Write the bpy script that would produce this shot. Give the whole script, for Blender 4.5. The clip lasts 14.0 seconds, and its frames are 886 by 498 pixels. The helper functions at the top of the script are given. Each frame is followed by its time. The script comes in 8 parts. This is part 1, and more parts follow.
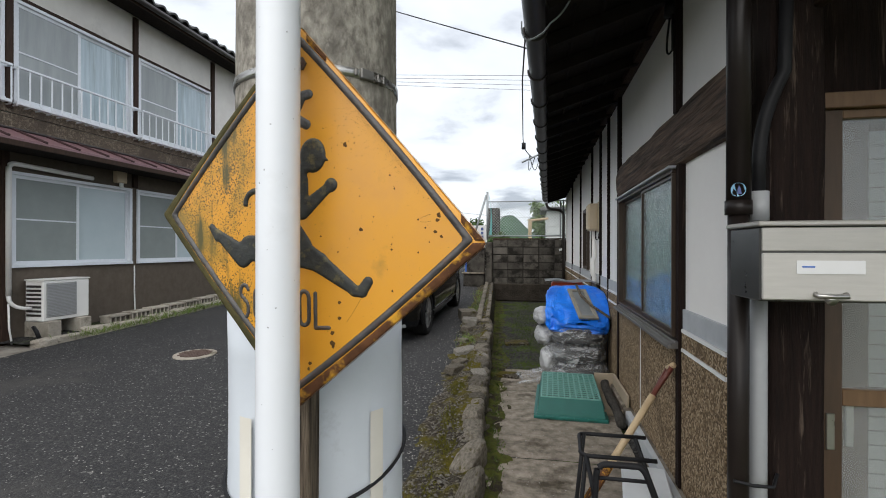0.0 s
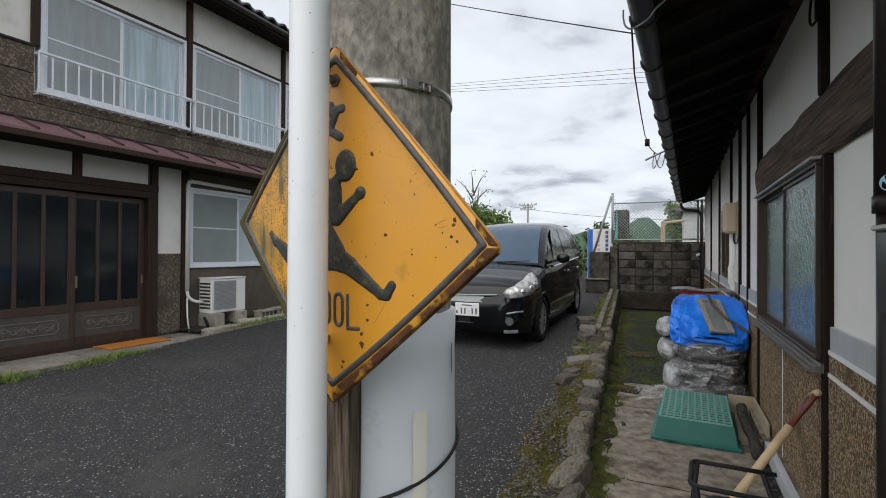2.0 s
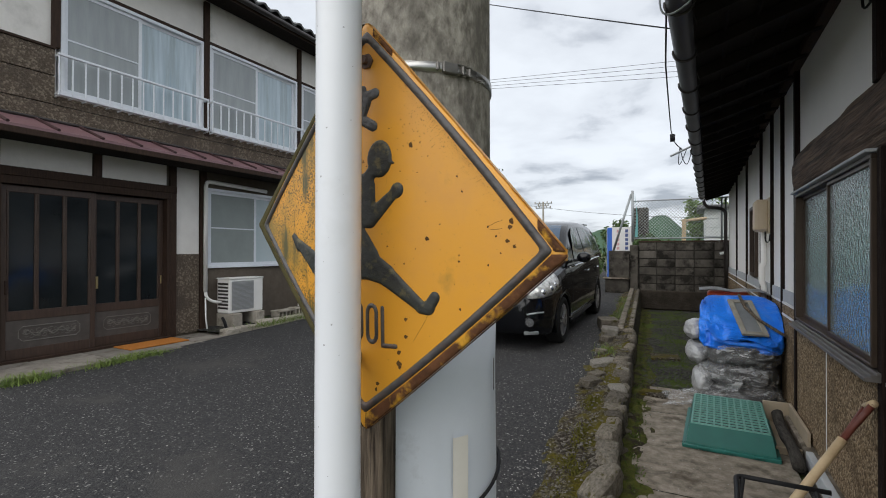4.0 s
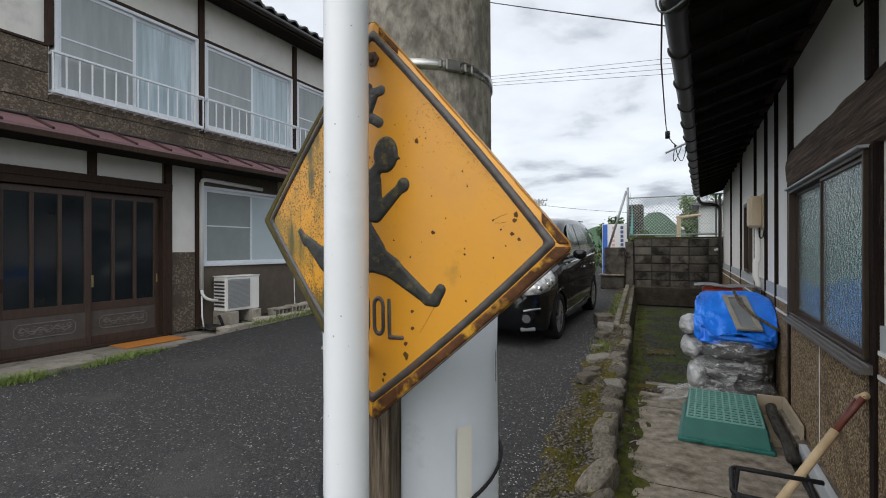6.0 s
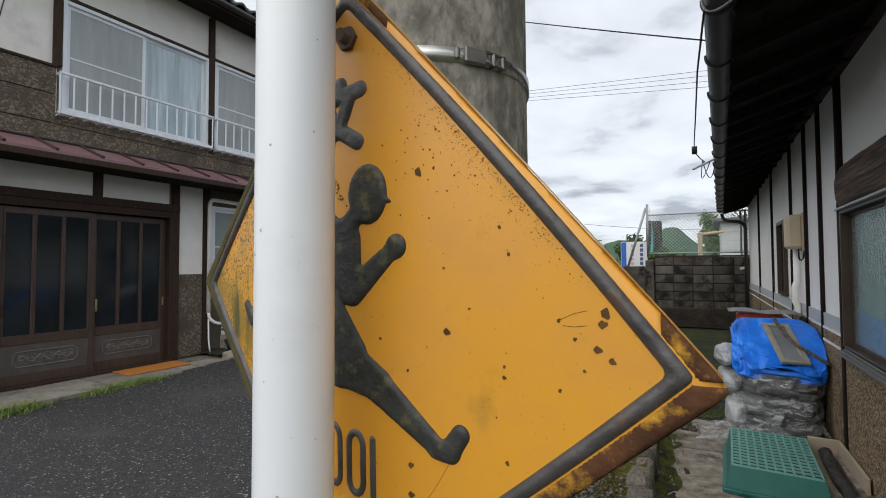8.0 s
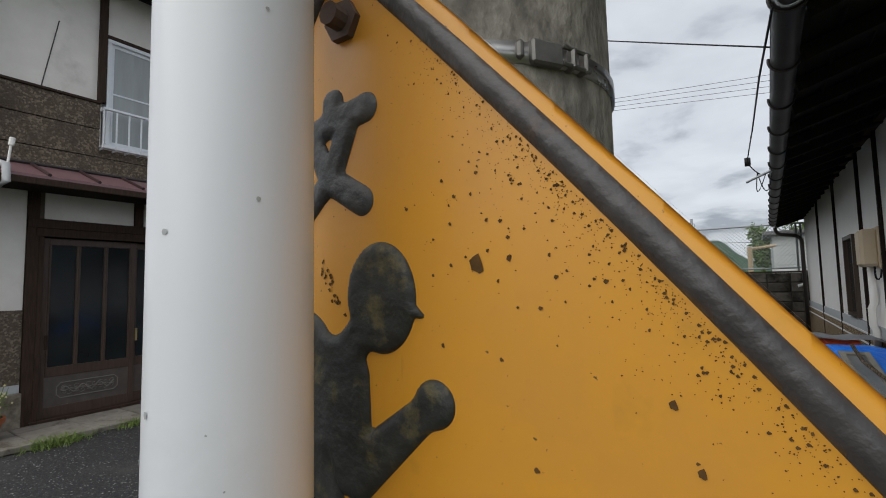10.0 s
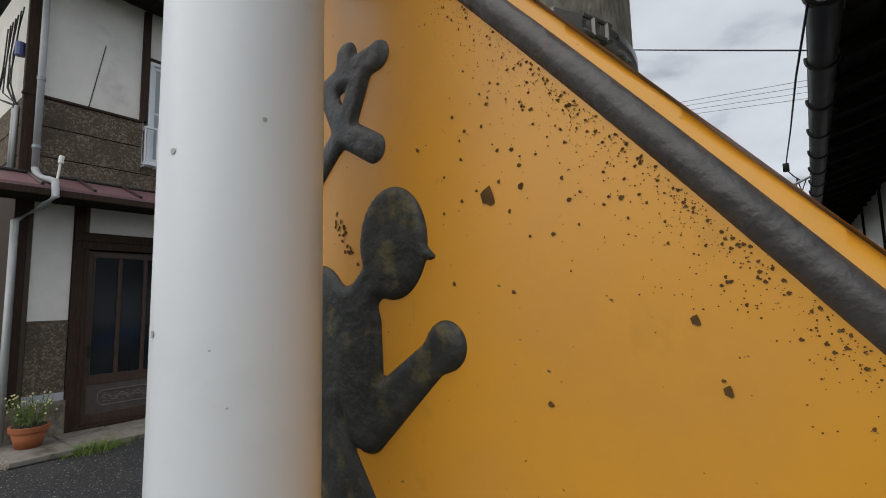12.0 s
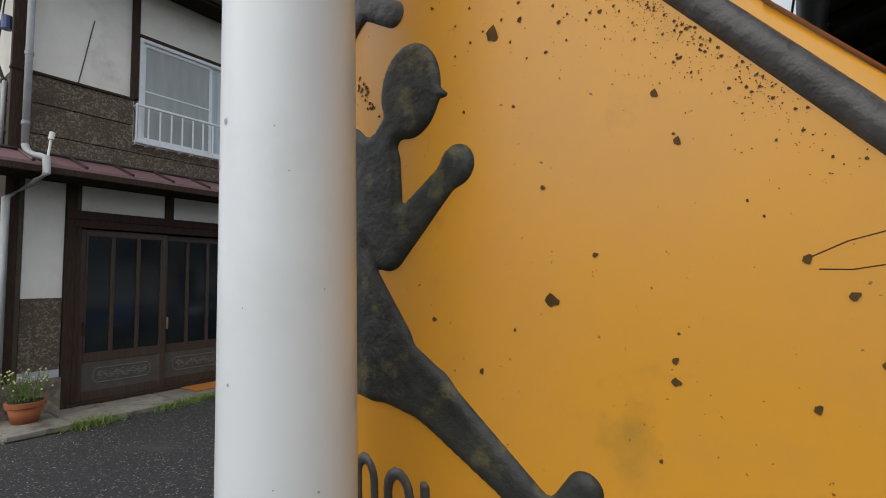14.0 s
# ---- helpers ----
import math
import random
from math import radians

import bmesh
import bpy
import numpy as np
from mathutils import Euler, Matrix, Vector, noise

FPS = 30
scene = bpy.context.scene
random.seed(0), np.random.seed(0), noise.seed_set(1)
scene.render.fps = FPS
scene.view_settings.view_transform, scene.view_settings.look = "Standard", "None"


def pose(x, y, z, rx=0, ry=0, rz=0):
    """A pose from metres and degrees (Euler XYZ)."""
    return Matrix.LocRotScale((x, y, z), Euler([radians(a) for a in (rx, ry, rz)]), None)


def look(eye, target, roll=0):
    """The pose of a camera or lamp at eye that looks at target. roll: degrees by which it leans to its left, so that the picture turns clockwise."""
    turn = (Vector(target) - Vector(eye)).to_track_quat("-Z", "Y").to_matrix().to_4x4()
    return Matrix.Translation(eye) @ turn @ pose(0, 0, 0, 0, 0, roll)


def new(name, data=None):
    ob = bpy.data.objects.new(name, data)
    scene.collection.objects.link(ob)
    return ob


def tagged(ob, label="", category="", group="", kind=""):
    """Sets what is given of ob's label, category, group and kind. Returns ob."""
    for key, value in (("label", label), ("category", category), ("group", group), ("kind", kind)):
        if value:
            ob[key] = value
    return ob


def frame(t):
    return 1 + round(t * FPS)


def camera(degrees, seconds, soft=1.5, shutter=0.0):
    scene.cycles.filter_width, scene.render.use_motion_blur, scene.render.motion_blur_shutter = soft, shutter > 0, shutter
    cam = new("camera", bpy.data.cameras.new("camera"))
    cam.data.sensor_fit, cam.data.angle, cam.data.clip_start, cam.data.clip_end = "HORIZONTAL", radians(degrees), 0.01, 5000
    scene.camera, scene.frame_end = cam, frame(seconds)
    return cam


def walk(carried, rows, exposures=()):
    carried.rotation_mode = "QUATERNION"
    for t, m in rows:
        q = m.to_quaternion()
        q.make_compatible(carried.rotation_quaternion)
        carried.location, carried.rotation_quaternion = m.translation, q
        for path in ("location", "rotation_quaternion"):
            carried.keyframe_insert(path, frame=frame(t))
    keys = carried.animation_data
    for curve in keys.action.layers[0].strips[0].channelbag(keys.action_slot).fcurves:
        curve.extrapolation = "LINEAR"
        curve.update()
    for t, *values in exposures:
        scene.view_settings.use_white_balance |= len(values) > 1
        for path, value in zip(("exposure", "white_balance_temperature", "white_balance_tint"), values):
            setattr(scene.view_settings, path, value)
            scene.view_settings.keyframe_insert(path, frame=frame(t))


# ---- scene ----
cam = camera(86.5, 14.0, soft=1.0)
PATH = [
    (0, (0.021, 0.024, 1.347), (-0.363, 1.987, 1.347), 0.1),
    (0.5, (0.026, -0.02, 1.348), (-0.535, 1.899, 1.359), 0.3),
    (1, (0.07, 0.0, 1.354), (-0.64, 1.87, 1.372), 0.4),
    (1.5, (0.126, 0.055, 1.348), (-0.688, 1.882, 1.367), 0.3),
    (2, (0.167, 0.078, 1.349), (-0.715, 1.873, 1.365), 0.3),
    (2.5, (0.142, 0.126, 1.346), (-0.779, 1.902, 1.359), 0.2),
    (3, (0.095, 0.161, 1.359), (-0.842, 1.928, 1.37), 0.2),
    (5.5, (0.074, 0.123, 1.355), (-0.857, 1.893, 1.366), -0.1),
    (6, (0.074, 0.127, 1.353), (-0.847, 1.903, 1.354), -0.1),
    (6.5, (0.065, 0.127, 1.367), (-0.846, 1.908, 1.366), -0.2),
    (7, (0.055, 0.145, 1.376), (-0.868, 1.919, 1.394), -0.2),
    (7.5, (0.005, 0.258, 1.394), (-0.944, 2.018, 1.443), -0.2),
    (7.7, (-0.023, 0.308, 1.408), (-0.98, 2.064, 1.466), -0.2),
    (9.8, (-0.16, 0.519, 1.494), (-1.234, 2.201, 1.636), -1.2),
    (10, (-0.167, 0.524, 1.496), (-1.254, 2.195, 1.647), -1.2),
    (10.5, (-0.169, 0.535, 1.492), (-1.285, 2.186, 1.666), -1.1),
    (11, (-0.173, 0.54, 1.489), (-1.316, 2.171, 1.678), -1.2),
    (11.5, (-0.171, 0.541, 1.48), (-1.335, 2.155, 1.686), -1.2),
    (12, (-0.166, 0.534, 1.464), (-1.347, 2.135, 1.675), -1.2),
    (12.5, (-0.159, 0.523, 1.449), (-1.352, 2.116, 1.656), -1.1),
    (13, (-0.16, 0.517, 1.423), (-1.357, 2.108, 1.617), -1.1),
    (13.5, (-0.158, 0.511, 1.405), (-1.346, 2.111, 1.581), -1.1),
    (14, (-0.154, 0.5, 1.384), (-1.316, 2.122, 1.534), -1.1),
]
walk(cam, [(t, look(eye, target, roll)) for t, eye, target, roll in PATH],
     exposures=[(0.0, 0.68), (1.0, 0.56), (2.0, 0.42), (3.0, 0.38), (5.5, 0.46), (6.5, 0.46), (7.5, 0.48), (10.0, 0.10), (11.0, 0.04), (12.5, 0.02), (13.0, 0.04), (14.0, 0.22)])

# ---- world, sun, exposure ----
SUN_AZ, SUN_EL = 190.0, 48.0
world = bpy.data.worlds.new("overcast_sky")
scene.world = world
world.use_nodes = True
wn, wl = world.node_tree.nodes, world.node_tree.links
wn.clear()


def wnode(kind, **kw):
    n = wn.new(kind)
    for k, v in kw.items():
        n.inputs[k].default_value = v
    return n


w_out, w_bg = wn.new("ShaderNodeOutputWorld"), wnode("ShaderNodeBackground", Strength=0.1)
w_sky = wn.new("ShaderNodeTexSky")
w_sky.sky_type, w_sky.sun_disc = "NISHITA", False
w_sky.sun_elevation, w_sky.sun_rotation = radians(SUN_EL), radians(SUN_AZ)
w_co, w_sep = wn.new("ShaderNodeTexCoord"), wn.new("ShaderNodeSeparateXYZ")
w_add = wn.new("ShaderNodeMath"); w_add.operation = "ADD"; w_add.inputs[1].default_value = 0.16
w_abs = wn.new("ShaderNodeMath"); w_abs.operation = "ABSOLUTE"
w_dx = wn.new("ShaderNodeMath"); w_dx.operation = "DIVIDE"
w_dy = wn.new("ShaderNodeMath"); w_dy.operation = "DIVIDE"
w_xyz = wn.new("ShaderNodeCombineXYZ")
w_n1 = wnode("ShaderNodeTexNoise", Scale=1.45, Detail=9.0, Roughness=0.52, Distortion=0.15)
w_r1 = wn.new("ShaderNodeValToRGB")
w_r1.color_ramp.elements[0].position, w_r1.color_ramp.elements[1].position = 0.35, 0.58
w_r1.color_ramp.elements[0].color = (3.3, 3.6, 4.1, 1)
w_r1.color_ramp.elements[1].color = (7.0, 7.4, 7.9, 1)
w_e = w_r1.color_ramp.elements.new(0.455); w_e.color = (6.2, 6.55, 7.05, 1)
w_mix = wn.new("ShaderNodeMix"); w_mix.data_type = "RGBA"; w_mix.inputs[0].default_value = 0.92
wl.new(w_co.outputs["Generated"], w_sep.inputs[0])
wl.new(w_sep.outputs["Z"], w_abs.inputs[0]); wl.new(w_abs.outputs[0], w_add.inputs[0])
wl.new(w_sep.outputs["X"], w_dx.inputs[0]); wl.new(w_add.outputs[0], w_dx.inputs[1])
wl.new(w_sep.outputs["Y"], w_dy.inputs[0]); wl.new(w_add.outputs[0], w_dy.inputs[1])
wl.new(w_dx.outputs[0], w_xyz.inputs[0]); wl.new(w_dy.outputs[0], w_xyz.inputs[1])
wl.new(w_xyz.outputs[0], w_n1.inputs["Vector"]); wl.new(w_n1.outputs[0], w_r1.inputs[0])
wl.new(w_sky.outputs[0], w_mix.inputs[6]); wl.new(w_r1.outputs[0], w_mix.inputs[7])
wl.new(w_mix.outputs[2], w_bg.inputs[0]); wl.new(w_bg.outputs[0], w_out.inputs[0])

sun = new("sun", bpy.data.lights.new("sun", "SUN"))
sun.data.energy, sun.data.angle, sun.data.color = 1.85, radians(85), (1.0, 0.96, 0.9)
saz, sel = radians(SUN_AZ), radians(SUN_EL)
sun.matrix_world = look((0, 0, 30), Vector((0, 0, 30)) - Vector((math.sin(saz) * math.cos(sel), math.cos(saz) * math.cos(sel), math.sin(sel))))

# ---- materials ----


def mat(name, c1, c2=None, scale=6.0, rough=0.6, metal=0.0, bump=0.15, bscale=80.0, stretch=(1, 1, 1), c3=None, c3scale=1.5, c3at=0.6,
        chips=0.0, chipcols=None, objrand=0.0, spec=0.5, bdist=0.004, soft=0.25):
    """Two scales of variation: fine grain c1-c2, patches c3, optional chips (cells) and fine relief."""
    m = bpy.data.materials.new(name)
    m.use_nodes = True
    n, l = m.node_tree.nodes, m.node_tree.links
    p = n["Principled BSDF"]
    p.inputs["Metallic"].default_value = metal
    p.inputs["Specular IOR Level"].default_value = spec if rough < 0.8 else min(spec, 0.15)
    co = n.new("ShaderNodeTexCoord")
    mp = n.new("ShaderNodeMapping")
    mp.inputs["Scale"].default_value = stretch
    l.new(co.outputs["Object"], mp.inputs[0])
    if objrand:
        ri, rv = n.new("ShaderNodeObjectInfo"), n.new("ShaderNodeVectorMath")
        rv.operation = "SCALE"
        rv.inputs[0].default_value = (31.0, 17.0, 23.0)
        l.new(ri.outputs["Random"], rv.inputs["Scale"])
        l.new(rv.outputs[0], mp.inputs["Location"])
    n1 = n.new("ShaderNodeTexNoise")
    n1.inputs["Scale"].default_value, n1.inputs["Detail"].default_value, n1.inputs["Roughness"].default_value = scale, 6, 0.62
    l.new(mp.outputs[0], n1.inputs["Vector"])
    r1 = n.new("ShaderNodeValToRGB")
    r1.color_ramp.elements[0].position, r1.color_ramp.elements[1].position = 0.5 - soft, 0.5 + soft
    r1.color_ramp.elements[0].color = (*c1, 1)
    r1.color_ramp.elements[1].color = (*(c2 or [min(1, v * 1.2) for v in c1]), 1)
    l.new(n1.outputs[0], r1.inputs[0])
    colour = r1.outputs[0]

    def blend(fac, a, b, how="MIX"):
        x = n.new("ShaderNodeMix")
        x.data_type, x.blend_type = "RGBA", how
        if isinstance(fac, float):
            x.inputs[0].default_value = fac
        else:
            l.new(fac, x.inputs[0])
        l.new(a, x.inputs[6])
        if isinstance(b, tuple):
            x.inputs[7].default_value = (*b, 1)
        else:
            l.new(b, x.inputs[7])
        return x.outputs[2]

    height = None
    if chips:
        v = n.new("ShaderNodeTexVoronoi")
        v.inputs["Scale"].default_value = chips
        l.new(mp.outputs[0], v.inputs["Vector"])
        rc = n.new("ShaderNodeValToRGB")
        rc.color_ramp.interpolation = "CONSTANT"
        while len(rc.color_ramp.elements) < len(chipcols):
            rc.color_ramp.elements.new(0.5)
        for i, c in enumerate(chipcols):
            rc.color_ramp.elements[i].position = i / len(chipcols)
            rc.color_ramp.elements[i].color = (*c, 1)
        sp = n.new("ShaderNodeSeparateColor")
        l.new(v.outputs["Color"], sp.inputs[0])
        l.new(sp.outputs[0], rc.inputs[0])
        colour = blend(0.75, colour, rc.outputs[0])
        height = v.outputs["Distance"]
    if c3:
        n3 = n.new("ShaderNodeTexNoise")
        n3.inputs["Scale"].default_value, n3.inputs["Detail"].default_value, n3.inputs["Roughness"].default_value = c3scale, 8, 0.65
        l.new(mp.outputs[0], n3.inputs["Vector"])
        r3 = n.new("ShaderNodeValToRGB")
        r3.color_ramp.elements[0].position, r3.color_ramp.elements[1].position = c3at, min(1, c3at + 0.12)
        l.new(n3.outputs[0], r3.inputs[0])
        colour = blend(r3.outputs[0], colour, c3)
    if objrand:
        oi = n.new("ShaderNodeObjectInfo")
        hs = n.new("ShaderNodeHueSaturation")
        mr = n.new("ShaderNodeMapRange")
        mr.inputs["To Min"].default_value, mr.inputs["To Max"].default_value = 1 - objrand, 1 + objrand
        l.new(oi.outputs["Random"], mr.inputs["Value"])
        l.new(mr.outputs[0], hs.inputs["Value"])
        l.new(colour, hs.inputs["Color"])
        colour = hs.outputs[0]
    l.new(colour, p.inputs["Base Color"])
    mr2 = n.new("ShaderNodeMapRange")
    mr2.inputs["To Min"].default_value, mr2.inputs["To Max"].default_value = max(0, rough - 0.1), min(1, rough + 0.1)
    l.new(n1.outputs[0], mr2.inputs["Value"])
    l.new(mr2.outputs[0], p.inputs["Roughness"])
    if bump:
        b = n.new("ShaderNodeBump")
        b.inputs["Strength"].default_value, b.inputs["Distance"].default_value = bump, bdist
        nb = n.new("ShaderNodeTexNoise")
        nb.inputs["Scale"].default_value, nb.inputs["Detail"].default_value = bscale, 4
        l.new(mp.outputs[0], nb.inputs["Vector"])
        if height is not None:
            ad = n.new("ShaderNodeMath"); ad.operation = "SUBTRACT"
            l.new(nb.outputs[0], ad.inputs[0]); l.new(height, ad.inputs[1])
            l.new(ad.outputs[0], b.inputs["Height"])
        else:
            l.new(nb.outputs[0], b.inputs["Height"])
        l.new(b.outputs[0], p.inputs["Normal"])
    return m


def glass(name, tint, rough=0.02, bump=0.0, bscale=60.0, alpha=1.0, deep=0.004):
    m = bpy.data.materials.new(name)
    m.use_nodes = True
    n, l = m.node_tree.nodes, m.node_tree.links
    p = n["Principled BSDF"]
    p.inputs["Base Color"].default_value = (*tint, 1)
    p.inputs["Roughness"].default_value = rough
    p.inputs["Transmission Weight"].default_value = alpha
    p.inputs["IOR"].default_value = 1.45
    if bump:
        co, nb, b = n.new("ShaderNodeTexCoord"), n.new("ShaderNodeTexNoise"), n.new("ShaderNodeBump")
        nb.inputs["Scale"].default_value, nb.inputs["Detail"].default_value = bscale, 2
        b.inputs["Strength"].default_value, b.inputs["Distance"].default_value = bump, deep
        l.new(co.outputs["Object"], nb.inputs["Vector"]); l.new(nb.outputs[0], b.inputs["Height"]); l.new(b.outputs[0], p.inputs["Normal"])
    return m


M_ASPHALT = mat("asphalt", (0.032, 0.032, 0.034), (0.060, 0.059, 0.059), 9, 0.85, bump=0.9, bscale=110, chips=90, chipcols=[(0.022, 0.022, 0.024), (0.040, 0.040, 0.042), (0.030, 0.030, 0.032), (0.056, 0.055, 0.054), (0.024, 0.024, 0.025), (0.040, 0.040, 0.040), (0.028, 0.028, 0.029)] * 4 + [(0.070, 0.069, 0.067), (0.078, 0.077, 0.075), (0.23, 0.225, 0.215)], c3=(0.056, 0.054, 0.052), c3scale=0.9, c3at=0.55)
M_CONC = mat("weathered_concrete", (0.100, 0.083, 0.063), (0.315, 0.276, 0.227), 11, 0.85, bump=1.0, bscale=60, c3=(0.056, 0.046, 0.031), c3scale=2.8, c3at=0.53, soft=0.2, bdist=0.007)
M_CPOLE = mat("pole_concrete", (0.20, 0.182, 0.158), (0.50, 0.466, 0.410), 60, 0.85, bump=0.8, bscale=120, stretch=(1, 1, 0.6), c3=(0.20, 0.184, 0.162), c3scale=8, c3at=0.54, soft=0.15)
M_BLOCK = mat("block_concrete", (0.036, 0.032, 0.027), (0.125, 0.114, 0.099), 4, 0.9, bump=0.6, bscale=60, c3=(0.020, 0.018, 0.015), c3scale=2.4, c3at=0.49, objrand=0.25)
M_MORTAR = mat("mortar", (0.022, 0.020, 0.018), (0.05, 0.046, 0.04), 9, 0.95, bump=0.4)
M_STONE = mat("kerb_stone", (0.055, 0.047, 0.036), (0.225, 0.20, 0.166), 11, 0.88, bump=1.0, bscale=36, c3=(0.060, 0.052, 0.020), c3scale=6, c3at=0.54, objrand=0.4, bdist=0.010)
M_FLAG = mat("flagstone", (0.15, 0.135, 0.115), (0.29, 0.265, 0.235), 8, 0.85, bump=0.4, bscale=70, c3=(0.10, 0.088, 0.068), c3scale=4, c3at=0.52, objrand=0.22)
M_MOSS = mat("moss_soil", (0.028, 0.034, 0.007), (0.10, 0.105, 0.018), 16, 0.95, bump=1.0, bscale=90, c3=(0.030, 0.023, 0.016), c3scale=5.0, c3at=0.47, bdist=0.012)
M_VERGE = mat("verge_soil", (0.028, 0.022, 0.016), (0.075, 0.063, 0.048), 30, 0.95, bump=1.0, bscale=80, chips=60, chipcols=[(0.028, 0.022, 0.016), (0.070, 0.060, 0.047), (0.045, 0.037, 0.028), (0.17, 0.155, 0.13)], c3=(0.088, 0.073, 0.008), c3scale=3.6, c3at=0.47, bdist=0.018)
M_SOIL = mat("gravel_soil", (0.020, 0.019, 0.018), (0.062, 0.058, 0.052), 30, 0.95, bump=1.0, bscale=70, chips=40, chipcols=[(0.016, 0.016, 0.016), (0.036, 0.035, 0.034), (0.07, 0.068, 0.064), (0.026, 0.025, 0.024)], c3=(0.055, 0.080, 0.010), c3scale=1.9, c3at=0.46, bdist=0.014)
M_GRASS = mat("grass_blades", (0.07, 0.12, 0.022), (0.19, 0.25, 0.055), 5, 0.7, bump=0, objrand=0.1)
M_PLASTER = mat("white_plaster", (0.70, 0.67, 0.63), (0.80, 0.775, 0.73), 4, 0.85, bump=0.3, bscale=35, c3=(0.58, 0.56, 0.52), c3scale=1.2, c3at=0.58)
M_WHITEP = mat("white_panel", (0.82, 0.80, 0.77), (0.88, 0.86, 0.83), 2.5, 0.7, bump=0.08, bscale=40)
M_GREYSTRIP = mat("grey_strip", (0.36, 0.38, 0.40), (0.46, 0.48, 0.50), 8, 0.7, bump=0.15)
M_PEBBLE = mat("pebbledash_brown", (0.11, 0.086, 0.064), (0.21, 0.165, 0.122), 9, 0.9, bump=1.0, bscale=60, chips=55, chipcols=[(0.075, 0.06, 0.047), (0.12, 0.096, 0.074), (0.17, 0.138, 0.106), (0.09, 0.073, 0.057), (0.24, 0.20, 0.155), (0.10, 0.08, 0.062)], c3=(0.09, 0.072, 0.057), c3scale=2.0, c3at=0.5, bdist=0.008)
M_PEBBLE_R = mat("pebbledash_tan", (0.14, 0.098, 0.058), (0.26, 0.185, 0.11), 9, 0.9, bump=1.0, bscale=70, chips=110, chipcols=[(0.075, 0.052, 0.031), (0.20, 0.142, 0.085), (0.32, 0.235, 0.148), (0.12, 0.085, 0.052), (0.46, 0.36, 0.245)], c3=(0.10, 0.07, 0.042), c3scale=2.2, c3at=0.57, bdist=0.006)
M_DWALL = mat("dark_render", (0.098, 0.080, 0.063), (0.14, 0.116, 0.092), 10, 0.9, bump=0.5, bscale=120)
M_WOOD = mat("dark_timber", (0.020, 0.012, 0.009), (0.062, 0.037, 0.025), 10, 0.7, bump=0.4, bscale=50, stretch=(6, 6, 0.7), spec=0.2)
M_WOODY = mat("dark_timber_beam", (0.014, 0.009, 0.007), (0.17, 0.115, 0.083), 6, 0.75, bump=1.0, bscale=12, stretch=(4, 0.35, 6), soft=0.18, c3=(0.21, 0.15, 0.11), c3scale=5, c3at=0.57, bdist=0.015, spec=0.2)
M_WOODP = mat("worn_pillar_timber", (0.007, 0.0045, 0.004), (0.026, 0.016, 0.013), 9, 0.75, bump=0.7, bscale=30, stretch=(7, 7, 0.5), c3=(0.14, 0.105, 0.082), c3scale=4, c3at=0.585, bdist=0.010, spec=0.12)
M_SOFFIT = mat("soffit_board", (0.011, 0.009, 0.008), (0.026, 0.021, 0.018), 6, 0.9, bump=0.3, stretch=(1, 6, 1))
M_STAKE = mat("weathered_stake", (0.045, 0.034, 0.026), (0.25, 0.198, 0.146), 9, 0.9, bump=1.0, bscale=40, stretch=(9, 9, 0.5), c3=(0.022, 0.016, 0.012), c3scale=6, c3at=0.52, bdist=0.008, soft=0.14)
M_ALU = mat("aluminium", (0.68, 0.71, 0.75), (0.76, 0.79, 0.83), 20, 0.40, 0.0, bump=0.05)
M_STEEL = mat("steel", (0.42, 0.41, 0.39), (0.55, 0.54, 0.52), 20, 0.3, 0.9, bump=0.05)
M_BRONZE = mat("bronze_sash", (0.040, 0.026, 0.017), (0.060, 0.040, 0.026), 8, 0.5, 0.2, bump=0.05)
M_BRASSW = mat("varnished_wood", (0.115, 0.064, 0.030), (0.175, 0.102, 0.050), 8, 0.45, bump=0.15, stretch=(5, 5, 0.7))
M_BLACK = mat("black_plastic", (0.010, 0.010, 0.011), (0.018, 0.018, 0.020), 10, 0.55, bump=0.05, spec=0.2)
M_GUTTER = mat("dark_gutter", (0.022, 0.018, 0.017), (0.038, 0.032, 0.03), 5, 0.35, bump=0.06)
M_PIPE = mat("brown_downpipe", (0.012, 0.009, 0.008), (0.020, 0.015, 0.013), 5, 0.38, bump=0.04, spec=0.25)
M_GPIPE = mat("grey_pipe", (0.32, 0.33, 0.34), (0.42, 0.43, 0.44), 7, 0.5, bump=0.05)
M_WPOLE = mat("white_painted_steel", (0.715, 0.735, 0.775), (0.76, 0.78, 0.82), 5, 0.32, bump=0.04, bscale=20, c3=(0.66, 0.675, 0.70), c3scale=3, c3at=0.60)
M_SHEET = mat("grey_pole_sheet", (0.57, 0.61, 0.66), (0.66, 0.70, 0.75), 5, 0.45, bump=0.25, bscale=14, c3=(0.40, 0.42, 0.44), c3scale=5, c3at=0.6)
M_TAPE = mat("cream_tape", (0.66, 0.63, 0.56), (0.74, 0.71, 0.64), 9, 0.6, bump=0.1)
# seams darker than the sheet, their shadow lines included in the colour
M_REDSEAM = mat("shadowed_maroon_seam", (0.045, 0.022, 0.024), (0.075, 0.040, 0.042), 5, 0.5, bump=0.1)
M_REDROOF = mat("maroon_roof", (0.17, 0.088, 0.097), (0.24, 0.138, 0.146), 5, 0.42, bump=0.1, c3=(0.24, 0.165, 0.17), c3scale=2.5, c3at=0.58)
M_TILE = mat("grey_roof_tile", (0.075, 0.075, 0.078), (0.13, 0.13, 0.133), 7, 0.55, bump=0.2, objrand=0.2)
M_FROST = mat("frosted_pane", (0.44, 0.53, 0.56), (0.52, 0.60, 0.62), 1.2, 0.22, bump=0.0)
